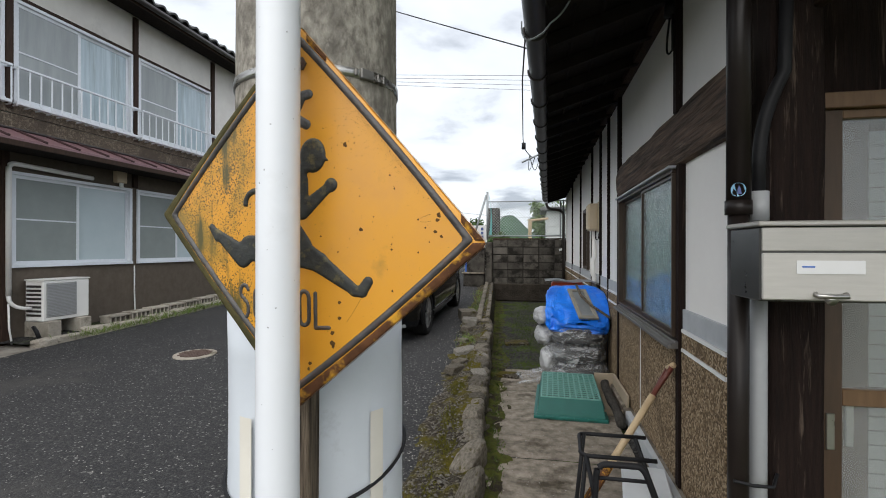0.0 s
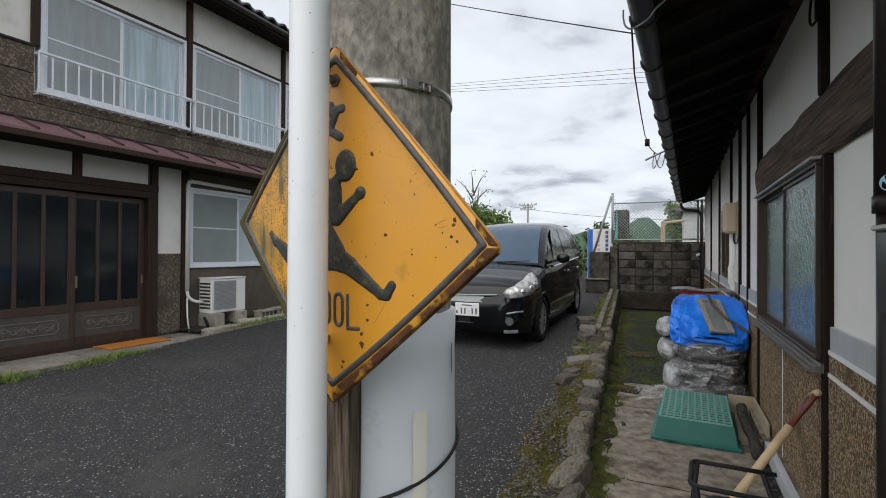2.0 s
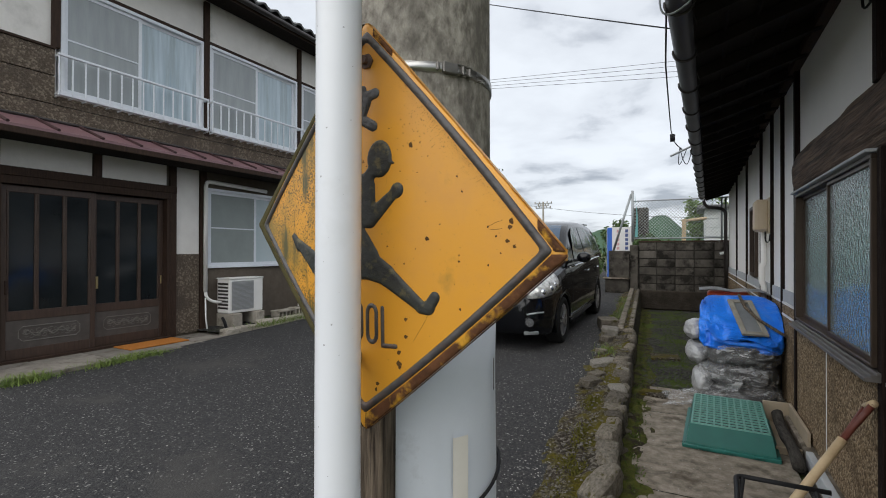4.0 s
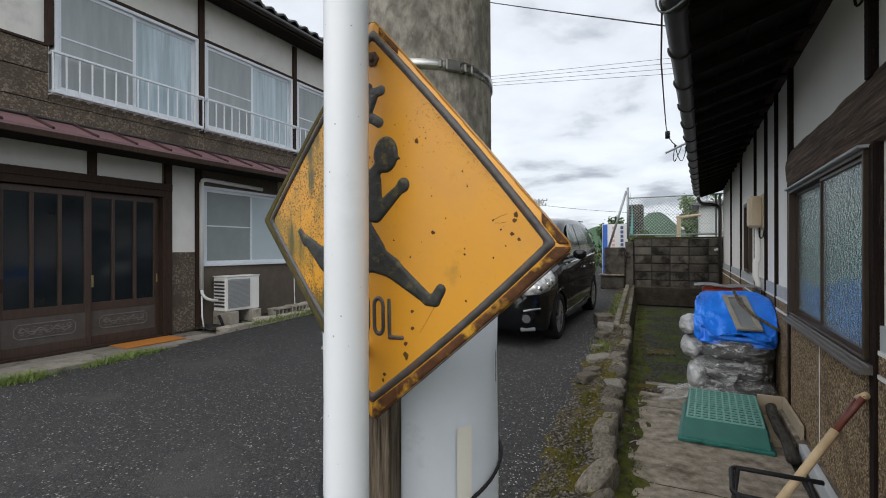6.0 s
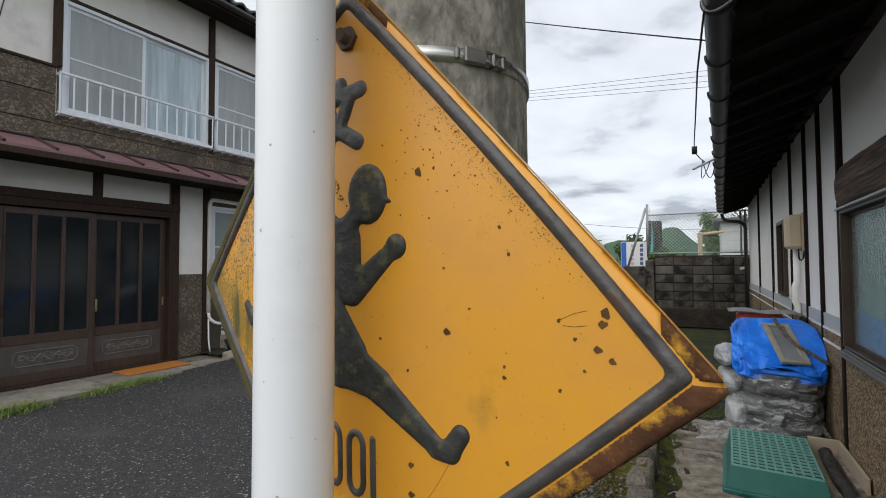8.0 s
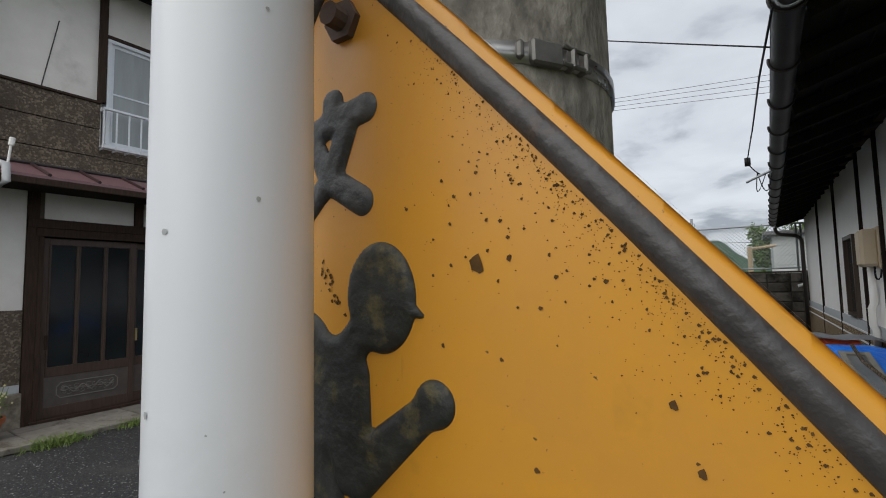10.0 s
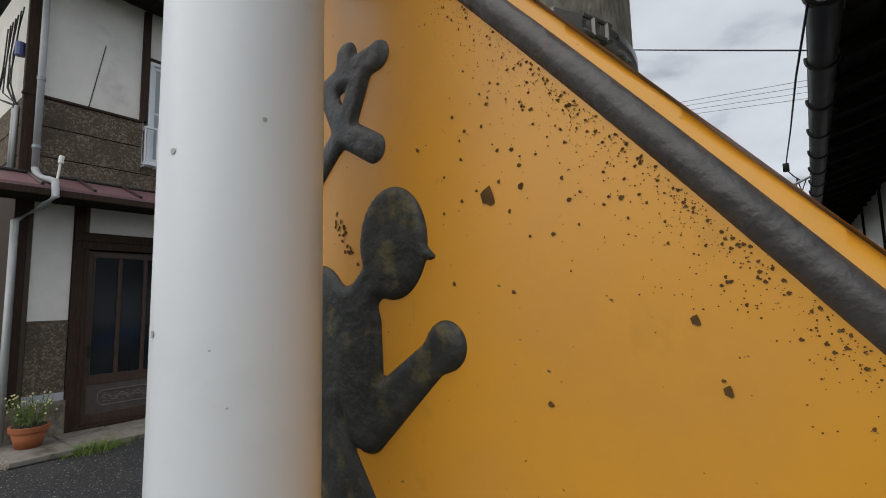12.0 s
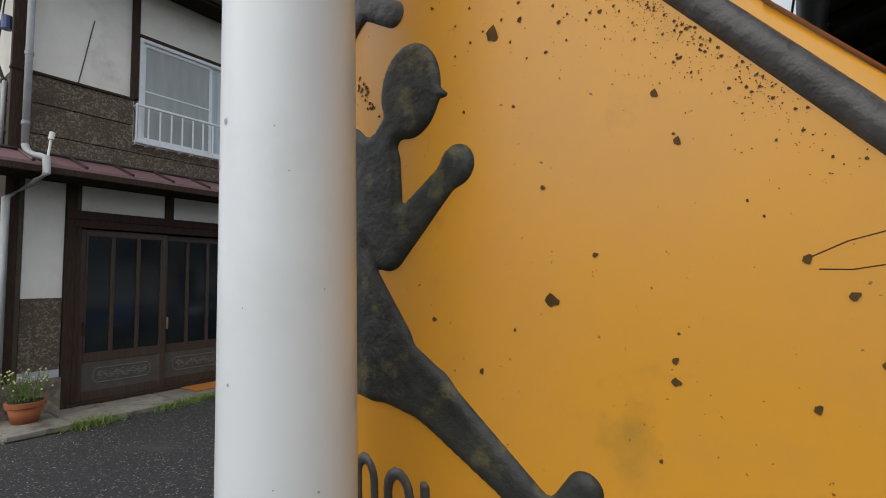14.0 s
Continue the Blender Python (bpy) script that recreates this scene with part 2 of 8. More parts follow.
M_SCREEN = mat("insect_screen", (0.22, 0.25, 0.24), (0.28, 0.31, 0.30), 3, 0.55, bump=0.0)
M_DARKGLASS = mat("dark_door_glass", (0.010, 0.013, 0.015), (0.020, 0.025, 0.028), 2, 0.10, bump=0.0)
M_ACW = mat("ac_casing", (0.76, 0.75, 0.72), (0.82, 0.81, 0.78), 4, 0.5, bump=0.04)
M_ACG = mat("ac_grille", (0.26, 0.26, 0.25), (0.34, 0.34, 0.33), 60, 0.6, bump=0.2)
M_CARVED = mat("carved_panel", (0.055, 0.046, 0.040), (0.095, 0.081, 0.071), 8, 0.6, bump=0.3)
M_ORANGE = mat("orange_mat", (0.36, 0.13, 0.025), (0.48, 0.19, 0.045), 40, 0.95, bump=0.5, bscale=200)
M_BLUE = mat("blue_tarp", (0.006, 0.13, 0.72), (0.02, 0.24, 0.90), 6, 0.32, bump=0.8, bscale=11, bdist=0.03)
M_TEAL = mat("teal_crate", (0.008, 0.090, 0.076), (0.014, 0.135, 0.112), 5, 0.42, bump=0.08, c3=(0.06, 0.14, 0.125), c3scale=4, c3at=0.63)
M_RED = mat("red_plastic", (0.55, 0.06, 0.02), (0.68, 0.10, 0.03), 6, 0.45, bump=0.05)
M_BEIGE = mat("beige_meter_cover", (0.50, 0.40, 0.27), (0.60, 0.49, 0.34), 4, 0.5, bump=0.04)
M_HANDLE = mat("ash_handle", (0.42, 0.31, 0.18), (0.55, 0.42, 0.26), 7, 0.55, bump=0.2, stretch=(3, 3, 3))
M_REDWOOD = mat("worn_red_grip", (0.09, 0.022, 0.014), (0.16, 0.045, 0.03), 9, 0.5, bump=0.2)
M_TERRA = mat("terracotta", (0.30, 0.095, 0.04), (0.38, 0.14, 0.065), 6, 0.8, bump=0.15)
M_FLOWER = mat("pale_flower", (0.62, 0.55, 0.22), (0.72, 0.68, 0.42), 6, 0.8, bump=0)
M_LEAF = mat("leaf", (0.030, 0.062, 0.014), (0.075, 0.13, 0.03), 0.8, 0.75, bump=0)
M_LEAF2 = mat("bright_leaf", (0.07, 0.13, 0.025), (0.14, 0.21, 0.05), 0.8, 0.75, bump=0)
M_BARK = mat("bark", (0.06, 0.045, 0.03), (0.12, 0.09, 0.06), 8, 0.95, bump=0.8, stretch=(4, 4, 0.6))
M_HILL = mat("wooded_hill", (0.035, 0.075, 0.045), (0.075, 0.125, 0.080), 0.06, 0.95, bump=0)
M_FIELD = mat("far_ground", (0.06, 0.075, 0.03), (0.10, 0.11, 0.05), 0.5, 0.95, bump=0.3)
M_CAR = mat("black_car_paint", (0.004, 0.0045, 0.006), (0.006, 0.0065, 0.008), 2, 0.06, bump=0.0, spec=0.30)
M_CAR.node_tree.nodes["Principled BSDF"].inputs["Coat Weight"].default_value = 0.15
M_CAR.node_tree.nodes["Principled BSDF"].inputs["Coat Roughness"].default_value = 0.03
# car glass: brightness of sky and surroundings is put into the base colour
M_CARGLASS = mat("car_glass", (0.05, 0.065, 0.065), (0.085, 0.105, 0.10), 2, 0.06, bump=0.0, spec=0.8)
# blue base stands for the sky mirrored in the windshield
M_WINDSHIELD = mat("windshield_sky_blue", (0.022, 0.045, 0.085), (0.045, 0.085, 0.14), 1.2, 0.08, bump=0.0, spec=0.7)
M_CHROME = mat("chrome", (0.62, 0.63, 0.65), (0.75, 0.76, 0.78), 5, 0.12, 1.0, bump=0)
M_LAMP = mat("lamp_glass", (0.07, 0.07, 0.068), (0.78, 0.78, 0.76), 17, 0.10, 0.4, bump=0.1, bscale=20)
M_TYRE = mat("tyre_rubber", (0.010, 0.010, 0.010), (0.018, 0.018, 0.018), 10, 0.8, bump=0.2)
M_RIM = mat("rim_metal", (0.30, 0.30, 0.31), (0.42, 0.42, 0.43), 8, 0.3, 0.8, bump=0)
M_WHITE = mat("white_paint", (0.70, 0.70, 0.70), (0.76, 0.76, 0.76), 4, 0.5, bump=0)
M_NAVY = mat("navy_print", (0.06, 0.09, 0.24), (0.09, 0.13, 0.30), 4, 0.5, bump=0)
M_PINK = mat("faded_red_print", (0.60, 0.36, 0.36), (0.66, 0.44, 0.44), 4, 0.5, bump=0)
M_BLUEP = mat("blue_print", (0.02, 0.10, 0.45), (0.03, 0.14, 0.55), 4, 0.5, bump=0)
M_TEALNET = mat("teal_net", (0.10, 0.30, 0.30), (0.16, 0.38, 0.38), 9, 0.7, bump=0.1)
M_GALV = mat("galvanised", (0.22, 0.24, 0.25), (0.32, 0.34, 0.35), 9, 0.5, 0.5, bump=0.1)
M_SIDING = mat("pale_siding", (0.55, 0.58, 0.58), (0.62, 0.65, 0.65), 3, 0.7, bump=0.05)
M_BOXST = mat("stainless_box", (0.42, 0.405, 0.375), (0.50, 0.48, 0.445), 30, 0.36, 0.45, bump=0.06, bscale=200, stretch=(0.3, 3, 3))
M_BRASS = mat("brass", (0.40, 0.31, 0.15), (0.5, 0.4, 0.2), 5, 0.4, 0.7, bump=0)
M_IRON = mat("manhole_iron", (0.085, 0.055, 0.045), (0.15, 0.105, 0.088), 15, 0.7, 0.3, bump=0.4)
M_BEAD = mat("black_sign_paint", (0.030, 0.027, 0.027), (0.085, 0.080, 0.080), 45, 0.42, bump=0.4, bscale=110, c3=(0.105, 0.062, 0.042), c3scale=22, c3at=0.55, spec=0.5)
M_RUST = mat("rusty_rim", (0.040, 0.019, 0.011), (0.15, 0.066, 0.030), 30, 0.85, bump=0.6, bscale=120, c3=(0.50, 0.26, 0.030), c3scale=26, c3at=0.505)
M_FIG = mat("black_figure_paint", (0.013, 0.015, 0.015), (0.043, 0.045, 0.042), 40, 0.55, bump=0.5, bscale=90, c3=(0.105, 0.090, 0.040), c3scale=46, c3at=0.535, spec=0.4)
M_KANJI = mat("worn_grey_paint", (0.020, 0.022, 0.024), (0.105, 0.110, 0.118), 60, 0.5, bump=0.5, bscale=120, c3=(0.030, 0.030, 0.028), c3scale=48, c3at=0.57, spec=0.4)

# ---- building helpers ----


def part(name, bm, material, parent=None, label="", smooth=False):
    """Link a bmesh in world coordinates as one mesh object under a thing or part."""
    me = bpy.data.meshes.new(name)
    bm.normal_update()
    bm.to_mesh(me)
    bm.free()
    for m in (material if isinstance(material, (list, tuple)) else [material]):
        me.materials.append(m)
    if smooth:
        me.polygons.foreach_set("use_smooth", [True] * len(me.polygons))
    ob = new(name, me)
    if parent is not None:
        ob.parent = parent
        ob.matrix_parent_inverse = world_of(parent).inverted()
    if label:
        ob["label"] = label
    return ob


def world_of(ob):
    m = ob.matrix_basis.copy()
    while ob.parent is not None:
        m = ob.parent.matrix_basis @ ob.matrix_parent_inverse @ m
        ob = ob.parent
    return m


def thing(name, loc, label, category, group="", kind=""):
    ob = new(name)
    ob.empty_display_size = 0.1
    ob.matrix_basis = Matrix.Translation(loc)
    return tagged(ob, label, category, group, kind)


def solo(name, bm, material, label, category, group="", kind="", smooth=False):
    """A thing of one mesh, its origin at the middle of its base."""
    vs = [v.co for v in bm.verts]
    lo = Vector([min(v[i] for v in vs) for i in range(3)])
    hi = Vector([max(v[i] for v in vs) for i in range(3)])
    base = Vector(((lo.x + hi.x) / 2, (lo.y + hi.y) / 2, lo.z))
    bmesh.ops.translate(bm, verts=bm.verts, vec=-base)
    ob = part(name, bm, material, smooth=smooth)
    ob.matrix_basis = Matrix.Translation(base)
    return tagged(ob, label, category, group, kind)


def shared(name, mesh, m, parent):
    """One more object on a shared mesh, under a parent."""
    ob = new(name, mesh)
    ob.parent = parent
    ob.matrix_parent_inverse = world_of(parent).inverted()
    ob.matrix_basis = m
    return ob


def box(bm, x0, x1, y0, y1, z0, z1, bev=0.0, jitter=0.0, m=None, mi=0):
    made = bmesh.ops.create_cube(bm, size=1)["verts"]
    for v in made:
        v.co = Vector(((x0 + x1) / 2 + v.co.x * (x1 - x0), (y0 + y1) / 2 + v.co.y * (y1 - y0), (z0 + z1) / 2 + v.co.z * (z1 - z0)))
        if jitter:
            v.co += Vector([random.uniform(-jitter, jitter) for _ in range(3)])
        if m is not None:
            v.co = m @ v.co
    faces = {f for v in made for f in v.link_faces}
    for f in faces:
        f.material_index = mi
    if bev:
        edges = {e for v in made for e in v.link_edges}
        bmesh.ops.bevel(bm, geom=list(edges), offset=bev, segments=1, affect="EDGES")
    return made


def boxes(*rows, bev=0.0):
    bm = bmesh.new()
    for r in rows:
        box(bm, *r, bev=bev)
    return bm


def tube(bm, pts, r, seg=10, caps=True, r1=None):
    """A tube along points; r to r1."""
    pts = [Vector(p) for p in pts]
    rings = []
    up = Vector((0, 0, 1))
    for i, p in enumerate(pts):
        d = (pts[min(i + 1, len(pts) - 1)] - pts[max(i - 1, 0)]).normalized()
        a = d.cross(up if abs(d.z) < 0.9 else Vector((1, 0, 0))).normalized()
        b = d.cross(a).normalized()
        rr = r if r1 is None else r + (r1 - r) * i / max(1, len(pts) - 1)
        rings.append([bm.verts.new(p + rr * (math.cos(2 * math.pi * k / seg) * a + math.sin(2 * math.pi * k / seg) * b)) for k in range(seg)])
    for u, v in zip(rings, rings[1:]):
        for k in range(seg):
            bm.faces.new((u[k], u[(k + 1) % seg], v[(k + 1) % seg], v[k]))
    if caps:
        bm.faces.new(rings[0][::-1])
        bm.faces.new(rings[-1])
    bmesh.ops.recalc_face_normals(bm, faces=bm.faces)
    return bm


def bend(a, b, c, n=5):
    """Points of a rounded corner from a through b to c."""
    a, b, c = Vector(a), Vector(b), Vector(c)
    return [(1 - t) ** 2 * a + 2 * t * (1 - t) * b + t * t * c for t in [i / n for i in range(n + 1)]]


def sheet(fn, us, vs):
    """A grid of points fn(u, v)."""
    bm = bmesh.new()
    grid = [[bm.verts.new(fn(u, v)) for v in vs] for u in us]
    for i in range(len(us) - 1):
        for j in range(len(vs) - 1):
            bm.faces.new((grid[i][j], grid[i + 1][j], grid[i + 1][j + 1], grid[i][j + 1]))
    return bm


def span(a, b, n):
    return [a + (b - a) * i / n for i in range(n + 1)]


def relief(fn, x0, x1, y0, y1, step, high, to_world, back=0.0, round_by=0.004):
    """A raised shape with rounded edges where fn(x, y) < 0, cut cell by cell."""
    bm = bmesh.new()
    nx, ny = int((x1 - x0) / step) + 1, int((y1 - y0) / step) + 1
    val = {(i, j): fn(x0 + i * step, y0 + j * step) for i in range(nx + 1) for j in range(ny + 1)}
    cache = {}

    def vert(x, y, d):
        key = (round(x, 5), round(y, 5))
        if key not in cache:
            h = high * min(1.0, max(0.0, -d) / round_by) ** 0.5
            cache[key] = bm.verts.new(to_world(x, y, h + back))
        return cache[key]

    for i in range(nx):
        for j in range(ny):
            c = [(i, j), (i + 1, j), (i + 1, j + 1), (i, j + 1)]
            if all(val[k] >= 0 for k in c):
                continue
            poly = []
            for a, b in zip(c, c[1:] + c[:1]):
                da, db = val[a], val[b]
                pa = (x0 + a[0] * step, y0 + a[1] * step)
                pb = (x0 + b[0] * step, y0 + b[1] * step)
                if da < 0:
                    poly.append(vert(*pa, da))
                if (da < 0) != (db < 0):
                    t = da / (da - db)
                    poly.append(vert(pa[0] + t * (pb[0] - pa[0]), pa[1] + t * (pb[1] - pa[1]), 0))
            poly = [p for k, p in enumerate(poly) if p is not poly[k - 1]]
            if len(poly) > 2:
                try:
                    bm.faces.new(poly)
                except ValueError:
                    pass
    edges = [e for e in bm.edges if e.is_boundary]
    made = bmesh.ops.extrude_edge_only(bm, edges=edges)["geom"]
    push = Vector(to_world(0, 0, -0.0015)) - Vector(to_world(0, 0, 0))
    bmesh.ops.translate(bm, verts=[g for g in made if isinstance(g, bmesh.types.BMVert)], vec=push)
    bmesh.ops.recalc_face_normals(bm, faces=bm.faces)
    return bm


def capsule(p, a, b, ra, rb):
    """Distance to a tapered rod from a (radius ra) to b (radius rb)."""
    ax, ay, bx, by = *a, *b
    dx, dy = bx - ax, by - ay
    t = max(0, min(1, ((p[0] - ax) * dx + (p[1] - ay) * dy) / (dx * dx + dy * dy + 1e-12)))
    return math.hypot(p[0] - ax - t * dx, p[1] - ay - t * dy) - (ra + (rb - ra) * t)


def smin(a, b, k):
    h = max(0, min(1, 0.5 + 0.5 * (b - a) / k))
    return b + (a - b) * h - k * h * (1 - h)


# ---- ground, road, kerbs ----
def road_z(y):
    return 0.038 * 0.5 * ((y - 2.4) + math.sqrt((y - 2.4) ** 2 + 1.2)) if y < 16 else road_z(15.99)


def kerb_x(y):
    return -0.12 - 0.075 * y


def ground_z(x, y):
    if y < 12.6 and x > kerb_x(y) - 0.12 and x < 60:
        return -0.03
    return road_z(y) - 0.03


gx = [-3000, -300, -60, -20, -10, -6, -3] + span(-2, 0.2, 22) + [0.8, 2, 6, 12, 30, 61, 300, 3000]
gy = [-2000, -200, -40, -15, -6, -2] + span(-1, 12.5, 27) + [12.7, 14, 16, 25, 60, 200, 800, 4000]
tagged(part("ground", sheet(lambda x, y: (x, y, ground_z(x, y)), gx, gy), M_FIELD), "flat earth and grass ground reaching the horizon", "ground", kind="structure")

bm = sheet(lambda u, y: (-6.05 + u * (kerb_x(y) - 0.28 + 6.05), y, road_z(y) + 0.006 * noise.noise((u * 9, y * 1.5, 0)) - 0.02 * max(0, u - 0.9) * 10 * 0.3), span(0, 1, 40), span(-6, 40, 150))
tagged(part("road", bm, M_ASPHALT, smooth=True), "dark worn asphalt lane with pale stone specks", "road", kind="structure")

# mossy shoulder between the asphalt and the kerb stones
bm = sheet(lambda u, y: (kerb_x(y) - 0.44 + 0.43 * u + 0.03 * noise.noise((0, y * 3, 4)), y, road_z(y) - 0.012 + 0.105 * math.sin(0.5 * math.pi * u) ** 1.5 + 0.03 * noise.noise((u * 5, y * 4, 1)) + 0.014 * noise.noise((u * 18, y * 18, 3))), span(0, 1, 16), span(0.4, 12.3, 260))
tagged(part("verge", bm, M_VERGE, smooth=True), "mossy gravel shoulder beside the road", "verge", kind="structure")

# passage between kerb and house
slab = bmesh.new()
for y0, y1 in ((-0.4, 1.55), (1.56, 3.1), (3.11, 4.55), (4.56, 5.35)):
    ys, nn = span(y0, y1, 10), 12
    g = sheet(lambda u, y: (-0.17 - 0.03 * y + 0.05 * noise.noise((7, y * 2, 1)) + u * (0.66 + 0.17 + 0.03 * y), y, 0.008 * noise.noise((u * 4, y * 3, 5))), span(0, 1, nn), ys)
    tmp = bpy.data.meshes.new("t"); g.to_mesh(tmp); g.free(); slab.from_mesh(tmp); bpy.data.meshes.remove(tmp)
tagged(part("pavement", slab, M_CONC, smooth=True), "stained cracked concrete path beside the house", "pavement", kind="structure")
bm = sheet(lambda u, y: (kerb_x(y) - 0.05 + u * (0.85 - kerb_x(y)), y, -0.014 + 0.02 * noise.noise((u * 6, y * 2.5, 2)) * (1 if y > 5.3 else (1.0 if u < 0.22 else -0.4)) + (0.0 if y > 5.3 else -0.006)), span(0, 1, 40), span(-0.5, 12.45, 160))
tagged(part("passage_soil", bm, M_SOIL, smooth=True), "dark gravel and moss floor of the passage", "soil", kind="structure")
bm = sheet(lambda u, y: (kerb_x(y) - 0.02 + u * (0.25 + 0.12 * noise.noise((3, y * 1.3, 9))), y, -0.004 + 0.03 * (1 - u) + 0.022 * noise.noise((u * 7, y * 6, 8)) + 0.012 * noise.noise((u * 22, y * 20, 8)) - 0.006 * u), span(0, 1, 12), span(-0.3, 12.3, 220))
tagged(part("moss_strip", bm, M_MOSS, smooth=True), "green moss strip along the foot of the kerb", "moss", kind="structure")

# irregular kerb stones over a dark earth face
M_KFACE = mat("dark_earth_face", (0.016, 0.014, 0.011), (0.05, 0.044, 0.034), 12, 0.95, bump=1.0, bscale=30, c3=(0.045, 0.048, 0.010), c3scale=5, c3at=0.55, bdist=0.02)
bm = sheet(lambda u, y: (kerb_x(y) + 0.045 - 0.055 * u * u + 0.022 * noise.noise((u * 4, y * 5, 7)) + 0.008 * noise.noise((u * 9, y * 22, 7)), y, -0.03 + u * (road_z(y) + 0.118)), span(0, 1, 6), span(0.4, 12.3, 160))
tagged(part("kerb_face", bm, M_KFACE, smooth=True), "mossy dark earth face under the kerb stones", "kerb", kind="structure")
# kerb stones
kerb = thing("kerb", (kerb_x(6), 6, 0), "kerb of rough mossy field stones beside the path", "kerb", kind="structure")
stone_meshes = []
for s in range(9):
    b = bmesh.new()
    bmesh.ops.create_icosphere(b, subdivisions=2, radius=0.5)
    for v in b.verts:
        v.co = v.co.normalized() * 0.5
        v.co = Vector([math.copysign(abs(c * 2) ** 0.42 / 2, c) for c in v.co])
        v.co *= 1 + 0.20 * noise.noise(v.co * 2.2 + Vector((s * 9, 0, 0)))
    me = bpy.data.meshes.new("stone"); b.to_mesh(me); b.free(); me.materials.append(M_STONE)
    stone_meshes.append(me)
rs = random.Random(4)
y = 0.6
while y < 7.2:
    ln = rs.uniform(0.13, 0.40)
    top, w = road_z(y) + rs.uniform(0.095, 0.135), rs.uniform(0.10, 0.19)
    hgt = max(0.16, top + 0.05)
    m = Matrix.Translation((kerb_x(y + ln / 2) + 0.045 - w / 2 + rs.uniform(-0.014, 0.010), y + ln / 2, top - hgt / 2)) @ Euler((rs.uniform(-.08, .08), rs.uniform(-.08, .08), rs.uniform(-.18, .18))).to_matrix().to_4x4() @ Matrix.Diagonal((w * 1.05, ln * 1.05, hgt, 1))
    shared("stone", rs.choice(stone_meshes), m, kerb)
    if rs.random() < 0.4:
        w2 = rs.uniform(0.07, 0.16)
        m = Matrix.Translation((kerb_x(y) - 0.20 - rs.uniform(0, 0.12), y, road_z(y) + 0.062)) @ Euler((0, 0, rs.uniform(0, 3))).to_matrix().to_4x4() @ Matrix.Diagonal((w2, w2 * rs.uniform(1, 1.7), w2 * 0.6, 1))
        shared("stone", rs.choice(stone_meshes), m, kerb)
    y += ln * 0.93
for y in span(0.9, 4.3, 9):
    m = Matrix.Translation((kerb_x(y) + 0.02, y, -0.01)) @ Euler((0, 0, y * 7)).to_matrix().to_4x4() @ Matrix.Diagonal((0.10, 0.14, 0.07, 1))
    shared("stone", stone_meshes[int(y * 5) % 9], m, kerb)

# ---- concrete utility pole, with its band and wrapping ----
PX, PY, PR = -0.434, 0.964, 0.170
pole = thing("utility_pole", (PX, PY, 0), "grey weathered concrete utility pole with steel band", "utility pole")
bm = bmesh.new()
tube(bm, [(PX, PY, z) for z in (-0.02, 2.5, 5, 9)], PR + 0.002, 64, r1=PR - 0.03)
part("shaft", bm, M_CPOLE, pole, smooth=True)
bm = bmesh.new()
seg = 96
for z0, z1, r in ((0.05, 1.225, PR + 0.008),):
    rings = []
    for z in span(z0, z1, 14):
        rings.append([bm.verts.new((PX + (r + 0.0035 * noise.noise((math.cos(a) * 2, math.sin(a) * 2, z * 4))) * math.cos(a), PY + (r + 0.0035 * noise.noise((math.cos(a) * 2, math.sin(a) * 2, z * 4))) * math.sin(a), z + 0.012 * noise.noise((math.cos(a) * 3, math.sin(a) * 3, 2)))) for a in [2 * math.pi * k / seg for k in range(seg)]])
    for u, v in zip(rings, rings[1:]):
        for k in range(seg):
            bm.faces.new((u[k], u[(k + 1) % seg], v[(k + 1) % seg], v[k]))
    ring_top = rings[-1]
ex = bmesh.ops.extrude_edge_only(bm, edges=[e for e in bm.edges if e.is_boundary and e.verts[0].co.z > 1.1])["geom"]
for g in ex:
    if isinstance(g, bmesh.types.BMVert):
        d = Vector((g.co.x - PX, g.co.y - PY, 0)).normalized()
        g.co -= d * 0.012
part("wrapping", bm, M_SHEET, pole, "pale grey plastic sheet round the pole", smooth=True)


def patch(bm, z0, z1, a0, a1, r, n=8):
    """A thin strip lying on the pole between two angles in degrees."""
    for ra, flip in ((r, False),):
        g = [[bm.verts.new((PX + ra * math.cos(radians(a)), PY + ra * math.sin(radians(a)), z)) for z in span(z0, z1, 4)] for a in span(a0, a1, n)]
        for i in range(n):
            for j in range(4):
                bm.faces.new((g[i][j], g[i + 1][j], g[i + 1][j + 1], g[i][j + 1]))
    return bm


for a in (-28.4, -108.5):
    part("tape", patch(bmesh.new(), 0.25, 1.042, a - 5.0, a + 5.0, PR + 0.0135), M_TAPE, pole, "cream reflective tape strip")
part("scuff", patch(bmesh.new(), 1.10, 1.16, 2.5, 3.6, PR + 0.0125), M_BLACK, pole)
bm = bmesh.new()
rr = PR + 0.001 - 0.03 * 1.676 / 9
ring = []
for k in range(72):
    a = 2 * math.pi * k / 72
    ring.append([bm.verts.new((PX + r_ * math.cos(a), PY + r_ * math.sin(a), 1.676 + 0.006 * math.sin(a + 0.6) + dz)) for r_, dz in ((rr, -0.0085), (rr + 0.003, -0.008), (rr + 0.003, 0.008), (rr, 0.0085))])
for u, v in zip(ring, ring[1:] + ring[:1]):
    for j_ in range(3):
        bm.faces.new((u[j_], v[j_], v[j_ + 1], u[j_ + 1]))
bmesh.ops.recalc_face_normals(bm, faces=bm.faces)
band = part("band", bm, M_STEEL, pole, "flat steel strap", smooth=True)
bx = bmesh.new()
ba = radians(-33)
